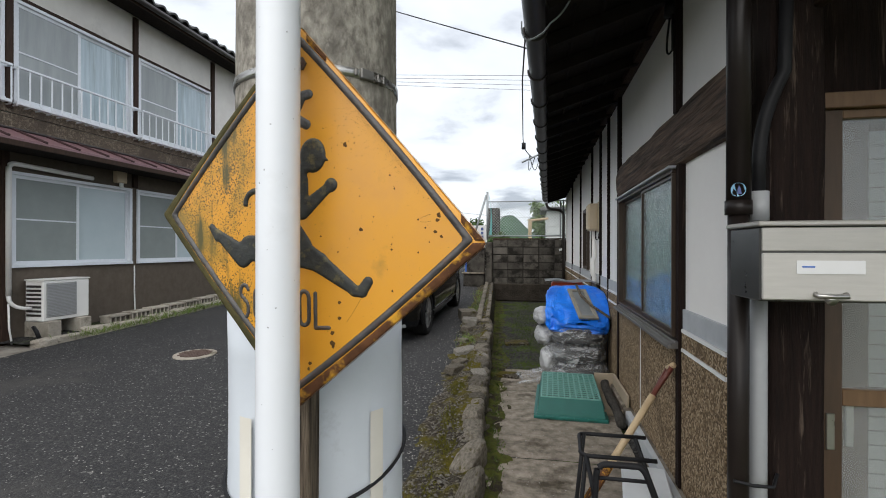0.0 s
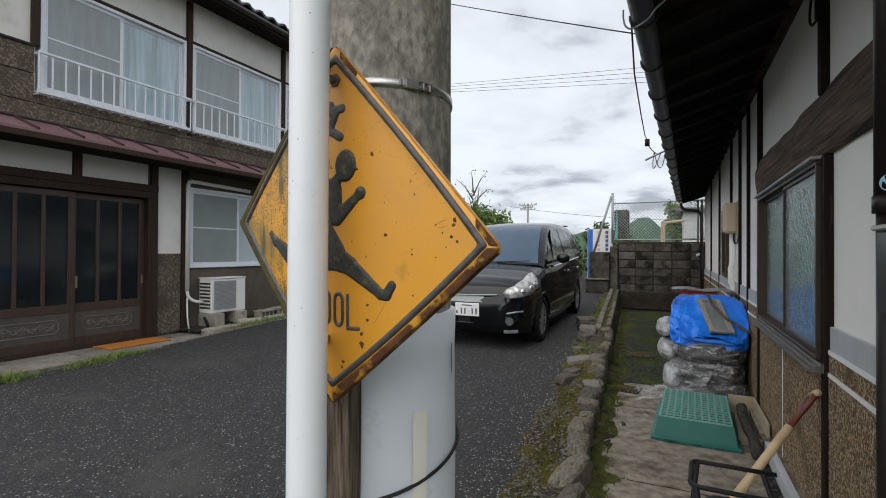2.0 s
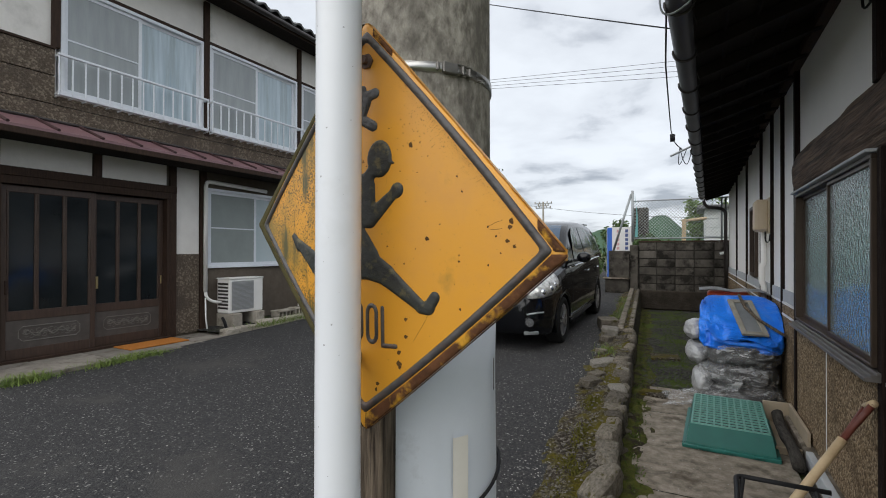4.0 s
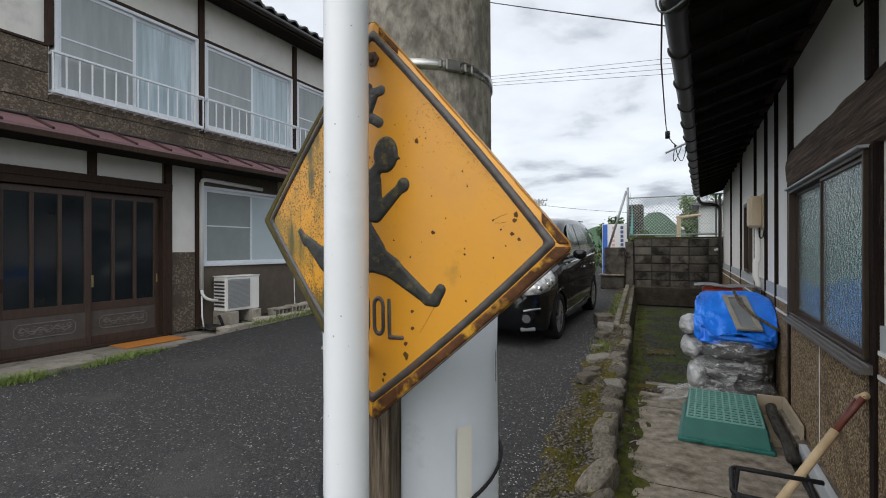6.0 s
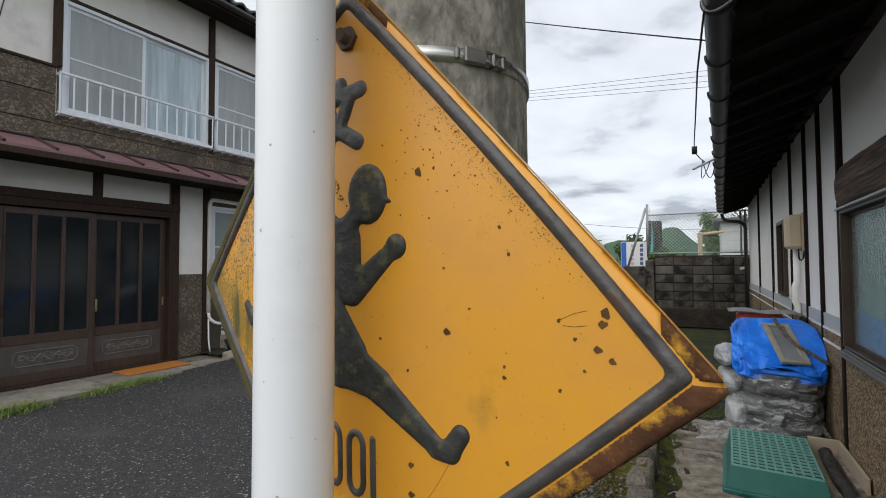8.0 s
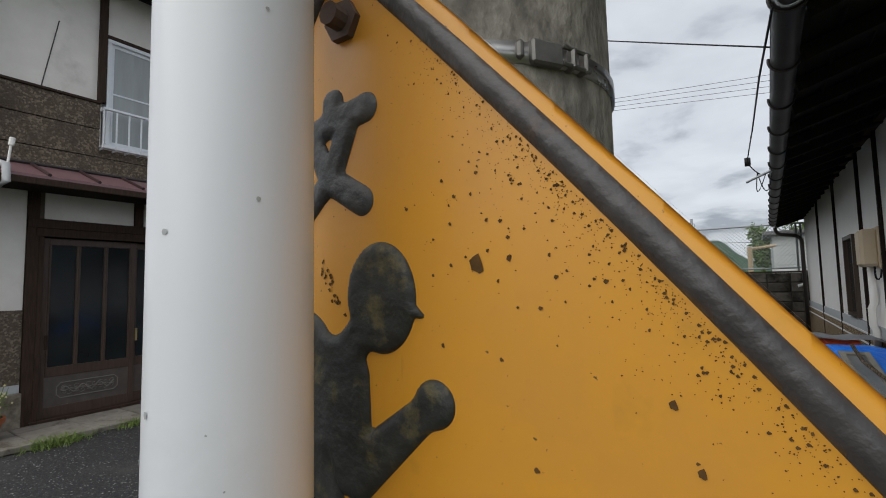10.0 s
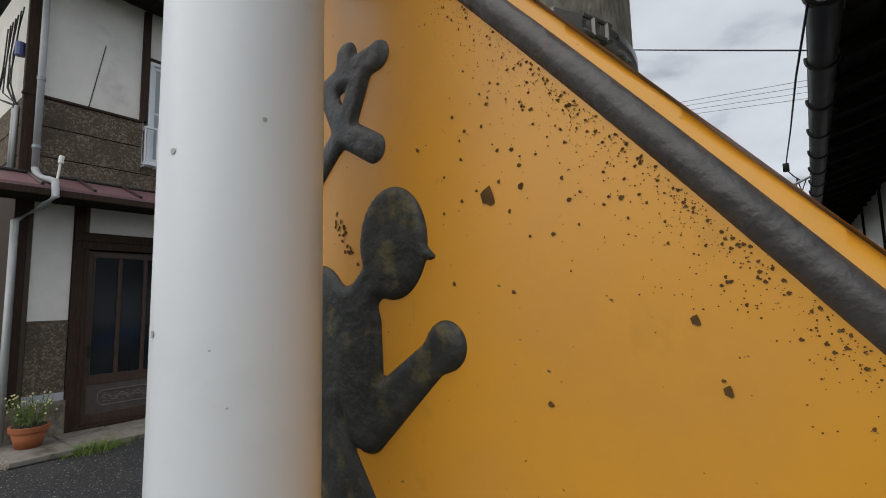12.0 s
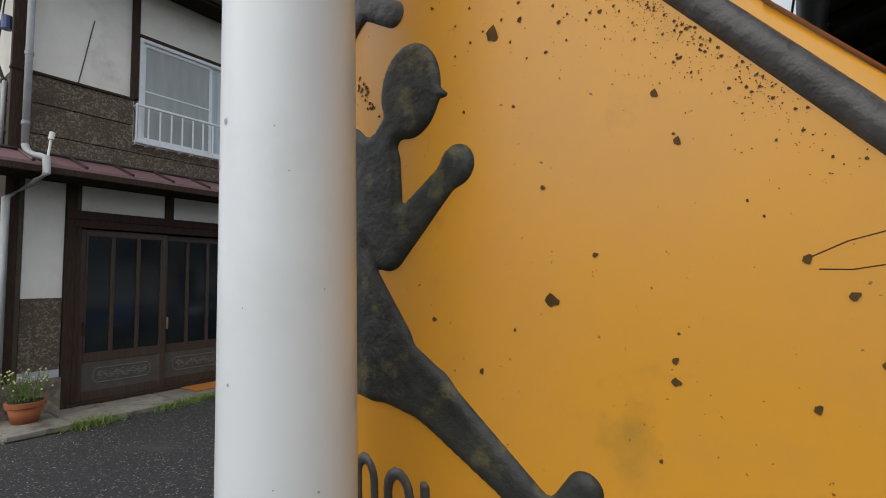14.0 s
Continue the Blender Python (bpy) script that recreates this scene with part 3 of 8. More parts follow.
for dz, da, w, h, d in ((0, 0, 0.030, 0.020, 0.004), (0.0, 0.15, 0.006, 0.018, 0.006), (0.0, 0.24, 0.006, 0.018, 0.006), (0.0, -0.14, 0.006, 0.015, 0.004)):
    c = Vector((PX + (PR - 0.001) * math.cos(ba + da), PY + (PR - 0.001) * math.sin(ba + da), 1.676 + dz))
    box(bx, -w / 2, w / 2, -d, d, -h / 2, h / 2, bev=0.002, m=Matrix.Translation(c) @ Matrix.Rotation(ba + da + math.pi / 2, 4, "Z"))
tube(bx, [(PX + (PR + 0.003) * math.cos(ba + q), PY + (PR + 0.003) * math.sin(ba + q), 1.684) for q in (0.08, 0.27)], 0.002, 6)
tube(bx, [(PX + (PR + 0.003) * math.cos(ba + q), PY + (PR + 0.003) * math.sin(ba + q), 1.670) for q in (0.08, 0.27)], 0.002, 6)
part("clamp", bx, mat("dull_clamp_steel", (0.14, 0.135, 0.125), (0.24, 0.23, 0.215), 60, 0.45, 0.7, bump=0.1), band)
bm = bmesh.new()
tube(bm, [(PX + (PR + 0.014) * math.cos(a), PY + (PR + 0.014) * math.sin(a), 0.918 + 0.045 * math.sin(a + 0.25)) for a in [2 * math.pi * k / 60 for k in range(61)]], 0.0035, 6, caps=False)
part("cable", bm, M_BLACK, pole, "black cable tied round the pole")

# wooden stake between the two poles
bm = bmesh.new()
box(bm, -0.412, -0.349, 0.757, 0.79, 0, 1.28)
bmesh.ops.subdivide_edges(bm, edges=bm.edges[:], cuts=6, use_grid_fill=True)
for v in bm.verts:
    v.co += 0.007 * noise.noise_vector((v.co.x * 16, v.co.y * 16, v.co.z * 5))
solo("wooden_stake", bm, M_STAKE, "weathered grey-brown wooden stake beside the utility pole", "stake", smooth=True)

# ---- white post and school sign ----
WX, WY, WR = -0.3367, 0.6345, 0.0300
post = thing("sign_post", (WX, WY, 0), "white painted round steel sign post", "sign post")
bm = bmesh.new()
tube(bm, [(WX, WY, z) for z in (-0.02, 1, 2, 3.1)], WR, 72)
part("tube", bm, M_WPOLE, post, smooth=True)
bm = bmesh.new()
rs = random.Random(8)
for k in range(40):
    a, z, r = rs.uniform(-2.2, -0.1), rs.uniform(1.0, 1.9), rs.choice((0.0004, 0.0006, 0.0008, 0.0013))
    c = Vector((WX + (WR + 0.0003) * math.cos(a), WY + (WR + 0.0003) * math.sin(a), z))
    n_ = Vector((math.cos(a), math.sin(a), 0)); t_ = Vector((-math.sin(a), math.cos(a), 0))
    bm.faces.new([bm.verts.new(c + r * (math.cos(i) * t_ + math.sin(i) * Vector((0, 0, 1)) * rs.uniform(.7, 1.2))) for i in [2 * math.pi * q / 8 for q in range(8)]])
tagged(part("speck", bm, M_GPIPE, post, "grey specks of dirt"), kind="stuff")

SX, SY, SZ = -0.340, 0.7026, 1.400
TOP, RIGHT, BOTTOM, LEFT = (0.003, 0.292), (0.294, -0.046), (-0.008, -0.305), (-0.304, 0.009)
BEAD = ((0.005, 0.268), (0.268, -0.040), (-0.006, -0.271), (-0.275, 0.007))


def on_sign(u, w, h=0.0):
    """A place on the bent plate; h is towards the road user."""
    fold = max(0.0, -(u + 0.01))
    return Vector((SX + u, SY - 0.032 * u - 0.024 * w + 0.19 * fold + 0.05 * fold * fold - h, SZ + w))


sign = thing("school_sign", (SX, SY, SZ - 0.30), "bent rusty yellow diamond school warning sign on white post", "road sign")


def diamond(c, bow):
    """Signed distance to a diamond of corners c with slightly bowed sides and rounded corners."""
    mx, my = sum(p[0] for p in c) / 4, sum(p[1] for p in c) / 4

    def fn(x, y):
        d = -9
        for (ax, ay), (bx, by) in zip(c, c[1:] + c[:1]):
            ex, ey = bx - ax, by - ay
            L = math.hypot(ex, ey)
            nx_, ny_ = -ey / L, ex / L
            if (mx - ax) * nx_ + (my - ay) * ny_ > 0:
                nx_, ny_ = -nx_, -ny_
            tt = max(0.0, min(1.0, ((x - ax) * ex + (y - ay) * ey) / (L * L)))
            q = (x - ax) * nx_ + (y - ay) * ny_ - bow * tt * (1 - tt)
            d = -smin(-d, -q, 0.006) if d > -8 else q
        return d
    return fn


M_YELLOW = mat("yellow_enamel", (0.60, 0.275, 0.020), (0.68, 0.322, 0.034), 5.0, 0.36, bump=0.05, bscale=18, c3=(0.60, 0.282, 0.040), c3scale=5, c3at=0.50)
# speckled dirt and rust over the enamel: fine black grit, denser on the folded half and along the rim
ny_, ly_ = M_YELLOW.node_tree.nodes, M_YELLOW.node_tree.links
yp = ny_["Principled BSDF"]
ycol = yp.inputs["Base Color"].links[0].from_socket
yco = ny_.new("ShaderNodeTexCoord")
ysep = ny_.new("ShaderNodeSeparateXYZ")
ly_.new(yco.outputs["Object"], ysep.inputs[0])
yleft = ny_.new("ShaderNodeMapRange")
yleft.inputs["From Min"].default_value, yleft.inputs["From Max"].default_value = SX - 0.03, SX - 0.13
yleft.inputs["To Min"].default_value, yleft.inputs["To Max"].default_value = 0.0, 0.20
ly_.new(ysep.outputs["X"], yleft.inputs["Value"])


def yellow_dirt(scale, level, colour, use_left, detail=3.0, width=0.03, run=1.0):
    global ycol
    nz = ny_.new("ShaderNodeTexNoise")
    nz.inputs["Scale"].default_value, nz.inputs["Detail"].default_value, nz.inputs["Roughness"].default_value = scale, detail, 0.6
    ymap = ny_.new("ShaderNodeMapping")
    ymap.inputs["Scale"].default_value = (1.0, 1.0, run)
    ly_.new(yco.outputs["Object"], ymap.inputs[0]); ly_.new(ymap.outputs[0], nz.inputs["Vector"])
    val = nz.outputs[0]
    if use_left:
        patchy = ny_.new("ShaderNodeTexNoise")
        patchy.inputs["Scale"].default_value, patchy.inputs["Detail"].default_value = 9.0, 3.0
        ly_.new(yco.outputs["Object"], patchy.inputs["Vector"])
        mu = ny_.new("ShaderNodeMath"); mu.operation = "MULTIPLY"
        ly_.new(yleft.outputs[0], mu.inputs[0]); ly_.new(patchy.outputs[0], mu.inputs[1])
        ad = ny_.new("ShaderNodeMath"); ad.operation = "MULTIPLY_ADD"; ad.inputs[1].default_value = 2.0
        ly_.new(mu.outputs[0], ad.inputs[0]); ly_.new(val, ad.inputs[2])
        val = ad.outputs[0]
    rp = ny_.new("ShaderNodeValToRGB")
    rp.color_ramp.elements[0].position, rp.color_ramp.elements[1].position = level, level + width
    ly_.new(val, rp.inputs[0])
    mx = ny_.new("ShaderNodeMix"); mx.data_type = "RGBA"
    mx.inputs[7].default_value = (*colour, 1)
    ly_.new(rp.outputs[0], mx.inputs[0]); ly_.new(ycol, mx.inputs[6])
    ycol = mx.outputs[2]


yellow_dirt(300.0, 0.70, (0.10, 0.062, 0.018), True, 3.0, 0.05)
yellow_dirt(70.0, 0.80, (0.10, 0.06, 0.02), True, 6.0, 0.08)
yellow_dirt(14.0, 0.64, (0.26, 0.165, 0.028), True, 6.0, 0.25)
yellow_dirt(34.0, 0.715, (0.085, 0.072, 0.022), True, 5.0, 0.10, 0.16)
yellow_dirt(120.0, 0.735, (0.20, 0.095, 0.018), False, 5.0, 0.06)
ly_.new(ycol, yp.inputs["Base Color"])

outer = diamond((TOP, RIGHT, BOTTOM, LEFT), 0.004)
bead_line = diamond(BEAD, 0.020)
part("plate", relief(outer, -0.33, 0.33, -0.34, 0.34, 0.006, 0.004, on_sign, 0.0, 0.006), M_YELLOW, sign, smooth=True)
M_OLIVE = mat("dirty_olive_rim", (0.035, 0.034, 0.016), (0.10, 0.085, 0.035), 30, 0.85, bump=0.4, bscale=120, c3=(0.30, 0.17, 0.03), c3scale=12, c3at=0.62)
for where, mt_ in ((lambda x, y: -1 if x > -0.008 and y < -0.044 else 1, M_RUST), (lambda x, y: -1 if x < -0.02 else 1, M_OLIVE), (lambda x, y: -1 if x > 0.255 and y >= -0.044 else 1, M_RUST), (lambda x, y: -1 if 0.015 < x < 0.052 and y > 0.2 else 1, M_RUST)):
    part("rim", relief(lambda x, y: max(outer(x, y), 0.0062 - bead_line(x, y), min(1.0, where(x, y))), -0.335, 0.335, -0.345, 0.345, 0.0032, 0.0015, on_sign, 0.0036, 0.003), mt_, sign, smooth=True)
part("border", relief(lambda x, y: abs(bead_line(x, y)) - 0.0056, -0.33, 0.33, -0.34, 0.34, 0.0032, 0.0042, on_sign, 0.004, 0.006), M_BEAD, sign, "black painted raised border", smooth=True)
# turned-back rusty flange
cs = [Vector(c) for c in (TOP, RIGHT, BOTTOM, LEFT)]
ringp = []
for a, b in zip(cs, cs[1:] + cs[:1]):
    for t in span(0.02, 0.98, 24):
        q = a + (b - a) * t
        nrm = Vector((b.y - a.y, a.x - b.x)).normalized()
        q = q - nrm * (0.004 * t * (1 - t)) * (1 if nrm.dot(q) < 0 else -1)
        ringp.append(q)
sides = [ringp[k * 25:(k + 1) * 25] for k in range(4)]
for k, (run, mt_) in enumerate(zip(sides, (M_YELLOW, M_RUST, M_OLIVE, M_OLIVE))):
    bm = bmesh.new()
    rows_ = []
    for q in run + sides[(k + 1) % 4][:1]:
        o = q * 1.004
        rows_.append([bm.verts.new(on_sign(o.x, o.y, h + 0.0015 * noise.noise((o.x * 30, o.y * 30, h * 50)))) for h in (0.0025, -0.001, -0.005, -0.009)])
    for u, v in zip(rows_, rows_[1:]):
        for j in range(3):
            bm.faces.new((u[j], v[j], v[j + 1], u[j + 1]))
    part("flange", bm, mt_, sign, "turned-back sheet edge", smooth=True)
bm = relief(lambda x, y: outer(x, y) + 0.002, -0.33, 0.33, -0.34, 0.34, 0.012, 0.001, lambda u, w, h: on_sign(u, w, -0.003 - h))
part("back", bm, M_RUST, sign)


def figure(x, y):
    p = (x, y)
    d = (math.hypot((x - 0.0255) / 0.0215, (y - 0.0905) / 0.0265) - 1) * 0.0235
    d = min(d, capsule(p, (0.036, 0.0885), (0.0515, 0.0815), 0.0068, 0.0008))
    d = smin(d, capsule(p, (0.012, 0.073), (-0.004, 0.056), 0.0095, 0.011), 0.003)
    tor = capsule(p, (-0.034, 0.053), (-0.032, 0.0), 0.0305, 0.0185)
    tor = smin(tor, capsule(p, (-0.004, 0.050), (0.005, 0.006), 0.0215, 0.0135), 0.004)
    tor = smin(tor, capsule(p, (-0.029, 0.0), (-0.003, -0.053), 0.0175, 0.0265), 0.004)
    d = smin(d, tor, 0.003)
    d = smin(d, capsule(p, (0.007, 0.005), (0.048, 0.0385), 0.0128, 0.0080), 0.0015)
    d = smin(d, capsule(p, (0.0550, 0.0440), (0.0555, 0.0445), 0.0106, 0.0106), 0.003)
    leg = capsule(p, (0.002, -0.060), (0.034, -0.0735), 0.022, 0.0155)
    leg = smin(leg, capsule(p, (0.036, -0.076), (0.090, -0.114), 0.0150, 0.0088), 0.003)
    leg = smin(leg, capsule(p, (0.093, -0.1175), (0.105, -0.1185), 0.0085, 0.0085), 0.003)
    leg = smin(leg, capsule(p, (0.106, -0.115), (0.1145, -0.1025), 0.0088, 0.0080), 0.003)
    d = smin(d, leg, 0.002)
    leg2 = capsule(p, (-0.010, -0.058), (-0.098, -0.052), 0.024, 0.021)
    leg2 = smin(leg2, capsule(p, (-0.112, -0.066), (-0.165, -0.030), 0.0185, 0.0085), 0.006)
    leg2 = smin(leg2, capsule(p, (-0.168, -0.032), (-0.182, -0.016), 0.0095, 0.006), 0.004)
    d = smin(d, leg2, 0.004)
    hook = abs(math.hypot(x + 0.085, y - 0.020) - 0.020) - 0.005
    return smin(d, max(hook, -y + 0.016, -x - 0.11), 0.002)


part("pictogram", relief(figure, -0.20, 0.13, -0.135, 0.125, 0.0022, 0.0032, on_sign, 0.004, 0.004), M_FIG, sign, "black raised running figure shape", smooth=True)


def strokes(rows, r):
    return lambda x, y: min(capsule((x, y), a, b, r, r) for a, b in rows)


KANJI = [((-0.004, 0.191), (-0.005, 0.184)), ((-0.052, 0.174), (0.019, 0.184)), ((0.007, 0.180), (-0.006, 0.152)), ((-0.008, 0.151), (-0.046, 0.127)), ((-0.022, 0.176), (-0.009, 0.152)), ((-0.007, 0.151), (0.015, 0.138))]
part("character", relief(strokes(KANJI, 0.0076), -0.07, 0.035, 0.115, 0.205, 0.002, 0.003, on_sign, 0.004, 0.004), M_KANJI, sign, smooth=True)


def letter(rows, r, name):
    xs = [p[0] for s in rows for p in s]
    part(name, relief(strokes(rows, r), min(xs) - 0.01, max(xs) + 0.01, -0.195, -0.10, 0.0016, 0.0022, on_sign, 0.004, 0.003), M_BEAD, sign, smooth=True)


def arc(cx, cy, rx, ry, a0, a1, n=7):
    pts = [(cx + rx * math.cos(radians(a)), cy + ry * math.sin(radians(a))) for a in span(a0, a1, n)]
    return list(zip(pts, pts[1:]))


LR = 0.0033
letter(arc(-0.110, -0.124, 0.0085, 0.0115, 20, 270) + arc(-0.110, -0.1525, 0.0085, 0.0145, 90, -160), LR, "letter")
letter(arc(-0.080, -0.129, 0.0085, 0.012, 10, 180) + [((-0.0885, -0.129), (-0.0885, -0.155))] + arc(-0.080, -0.155, 0.0085, 0.012, 180, 350), LR, "letter")
letter([((-0.060, -0.118), (-0.060, -0.168)), ((-0.042, -0.119), (-0.042, -0.169)), ((-0.060, -0.143), (-0.042, -0.144))], LR, "letter")
for cx, cy in ((-0.0185, -0.143), (0.0085, -0.1455)):
    letter(arc(cx, cy + 0.016, 0.0080, 0.0105, 0, 180) + [((cx - 0.0080, cy + 0.016), (cx - 0.0080, cy - 0.016)), ((cx + 0.0080, cy + 0.016), (cx + 0.0080, cy - 0.016))] + arc(cx, cy - 0.016, 0.0080, 0.0105, 180, 360), LR, "letter")
letter([((0.0275, -0.122), (0.0275, -0.1755)), ((0.0275, -0.1755), (0.0500, -0.1745))], LR, "letter")

# bolt near the top and rust pits in the enamel
bm = bmesh.new()
c0 = on_sign(0.006, 0.231, 0.004)
tube(bm, [c0, c0 + Vector((0, -0.004, 0))], 0.011, 6)
tube(bm, [c0 + Vector((0, -0.004, 0)), c0 + Vector((0, -0.012, 0))], 0.006, 10)
part("bolt", bm, M_IRON, sign, "rusty bolt")
M_PIT = mat("rust_pit", (0.050, 0.028, 0.012), (0.15, 0.080, 0.028), 90, 0.9, bump=0.3)
SPOTS = [(0.079, 0.104, 6.2), (0.094, 0.106, 2.2), (0.15, 0.056, 2.6), (0.157, 0.036, 2.6), (0.061, 0.07, 1.6), (0.102, 0.026, 1.8), (0.124, -0.005, 1.8), (0.104, -0.024, 4.8), (0.038, -0.034, 2.2), (0.085, -0.0375, 1.4), (0.066, -0.058, 2.4), (0.152, -0.046, 2.2), (0.152, -0.054, 2.6), (0.193, -0.058, 2.4), (0.193, -0.01, 2.6), (0.204, -0.022, 2.4), (0.057, 0.1, 1.2), (0.131, 0.096, 1.4), (0.113, 0.098, 1.4), (0.089, 0.066, 1.4), (0.224, -0.004, 6.0), (0.2225, -0.011, 4.5), (0.219, -0.028, 4.2), (0.228, -0.035, 3.8), (0.21, -0.043, 2), (0.068, -0.135, 4.2), (0.068, -0.159, 4.6), (0.056, -0.182, 5.4), (0.056, -0.198, 6.6), (0.057, -0.203, 4.5), (0.018, -0.231, 4.6), (0.015, -0.24, 4.6), (0.153, -0.116, 3), (0.145, -0.084, 1.4)]
rs = random.Random(3)
for k in range(1000):
    base = Vector(BEAD[0]).lerp(Vector(BEAD[1]), min(0.9, max(0.1, rs.choice((0.25, 0.36, 0.42, 0.5, 0.58, 0.63, 0.72)) + rs.gauss(0, 0.045))))
    off = 0.0020 + rs.expovariate(140.0)
    SPOTS.append((base.x - 0.76 * off, base.y - 0.65 * off, rs.choice((0.2, 0.25, 0.3, 0.35, 0.4, 0.5, 0.9))))
for k in range(90):
    SPOTS.append((rs.gauss(0.092, 0.022), rs.gauss(0.118, 0.026), rs.choice((0.3, 0.4, 0.5, 0.7, 1.0, 1.3))))
for k in range(36):
    t = rs.random()
    SPOTS.append((-0.020 + 0.021 * t + rs.gauss(0, 0.0018), 0.111 - 0.028 * t + rs.gauss(0, 0.002), rs.choice((0.5, 0.8, 1.2, 1.6))))
for k in range(40):
    SPOTS.append((rs.uniform(0.0, 0.25), rs.uniform(-0.24, 0.2), rs.choice((0.35, 0.45, 0.6, 0.9))))
bm = bmesh.new()
for u, w, r in SPOTS:
    if bead_line(u, w) > -0.0060 or figure(u, w) < 0.001:
        continue
    ph = rs.uniform(0, 6)
    vs = [bm.verts.new(on_sign(u + 0.6 * r / 1000 * (1 + 0.3 * math.sin(2 * a + ph)) * math.cos(a), w + 0.6 * r / 1000 * (1 + 0.3 * math.sin(3 * a + ph)) * math.sin(a), 0.0044)) for a in [2 * math.pi * q / 10 for q in range(10)]]
    bm.faces.new(vs)
bmesh.ops.recalc_face_normals(bm, faces=bm.faces)
tagged(part("rust_spot", bm, M_PIT, sign, "brown rust pits"), kind="stuff")
for a, b, c in (((0.1934, -0.0097), (0.2034, -0.0049), (0.2125, -0.0024)), ((0.1958, -0.0134), (0.204, -0.0138), (0.2119, -0.0125)), ((0.1041, -0.1263), (0.093, -0.145), (0.0798, -0.1645))):
    bm = bmesh.new()
    tube(bm, [on_sign(*p, 0.0040) for p in (a, b, c)], 0.00022, 4)
    part("crack", bm, M_PIT, sign, "crack in the enamel")
bm = bmesh.new()
box(bm, WX - 0.028, WX - 0.014, WY + 0.020, SY - 0.002, 1.655, 1.667, bev=0.002)
part("bracket", bm, M_STEEL, sign)
bm = bmesh.new()
box(bm, WX - 0.028, WX - 0.014, WY + 0.020, SY + 0.004, 1.20, 1.212, bev=0.002)
part("bracket", bm, M_STEEL, sign)

# straight concrete kerb beyond the field stones, capped and chipped
bm = bmesh.new()
for y0, y1 in ((7.12, 8.55), (8.57, 10.1), (10.12, 12.3)):
    for k, (dx, w) in enumerate(((-0.165, 0.085), (-0.035, 0.07))):
        b = bmesh.new()
        box(b, -w / 2, w / 2, 0, y1 - y0, -0.35, 0.0, bev=0.012)
        bmesh.ops.subdivide_edges(b, edges=[e for e in b.edges if abs(e.verts[0].co.y - e.verts[1].co.y) > 0.5], cuts=10)
        for v in b.verts:
            y = y0 + v.co.y
            v.co = Vector((kerb_x(y) + dx + v.co.x + 0.010 * noise.noise((y * 3, k, v.co.z * 4)), y, max(-0.02, road_z(y) + (0.10 if k else 0.125) + v.co.z + 0.012 * noise.noise((y * 4, v.co.x * 20, k)))))
        part("kerb_block", b, M_STONE, kerb, smooth=False)
bm.free()
# pale rocks and a loose block on the verge
for n_, (x, y, z, sx, sy, sz, rz) in enumerate(((-0.76, 5.42, 0.15, 0.28, 0.17, 0.13, 0.5), (-0.775, 4.69, 0.10, 0.11, 0.10, 0.075, 0.2), (-0.55, 5.15, 0.145, 0.12, 0.14, 0.12, 1.2), (-0.50, 4.5, 0.13, 0.16, 0.22, 0.12, 0.3))):
    o = new("field_stone", stone_meshes[(n_ * 2 + 3) % 9].copy())
    o.data.materials.clear()
    o.data.materials.append(bpy.data.materials.get("pale_field_stone") or mat("pale_field_stone", (0.10, 0.092, 0.077), (0.24, 0.224, 0.20), 14, 0.88, bump=0.8, bscale=40, c3=(0.07, 0.066, 0.03), c3scale=9, c3at=0.58, objrand=0.15))
    o.matrix_world = Matrix.Translation((x, y, z)) @ Euler((0.1, -0.15, rz)).to_matrix().to_4x4() @ Matrix.Diagonal((sx, sy, sz, 1))
    tagged(o, "pale rough field stone lying on the mossy verge", "stone", "stones on the verge")
b = bmesh.new()
box(b, -0.11, 0.11, -0.16, 0.16, -0.10, 0.09, bev=0.012, m=Matrix.Translation((-0.93, 6.95, road_z(6.9) + 0.06)) @ Euler((0, 0.06, 0.12)).to_matrix().to_4x4())
solo("concrete_block", b, bpy.data.materials["pale_field_stone"], "loose pale concrete block beside the kerb", "block")
# sunken mossy slabs in the passage floor
for x, y, sx, sy, rz in ((-0.24, 6.85, 0.34, 0.30, 0.15), (-0.26, 5.10, 0.24, 0.22, -0.1)):
    b = bmesh.new()
    box(b, -sx / 2, sx / 2, -sy / 2, sy / 2, -0.03, 0.022, bev=0.012, jitter=0.014, m=Matrix.Translation((x, y, 0.0)) @ Matrix.Rotation(rz, 4, "Z"))
    tagged(part("stepping_stone", b, M_VERGE), "sunken mossy stepping stone in the passage floor", "stepping stone", "stepping stones", kind="structure")

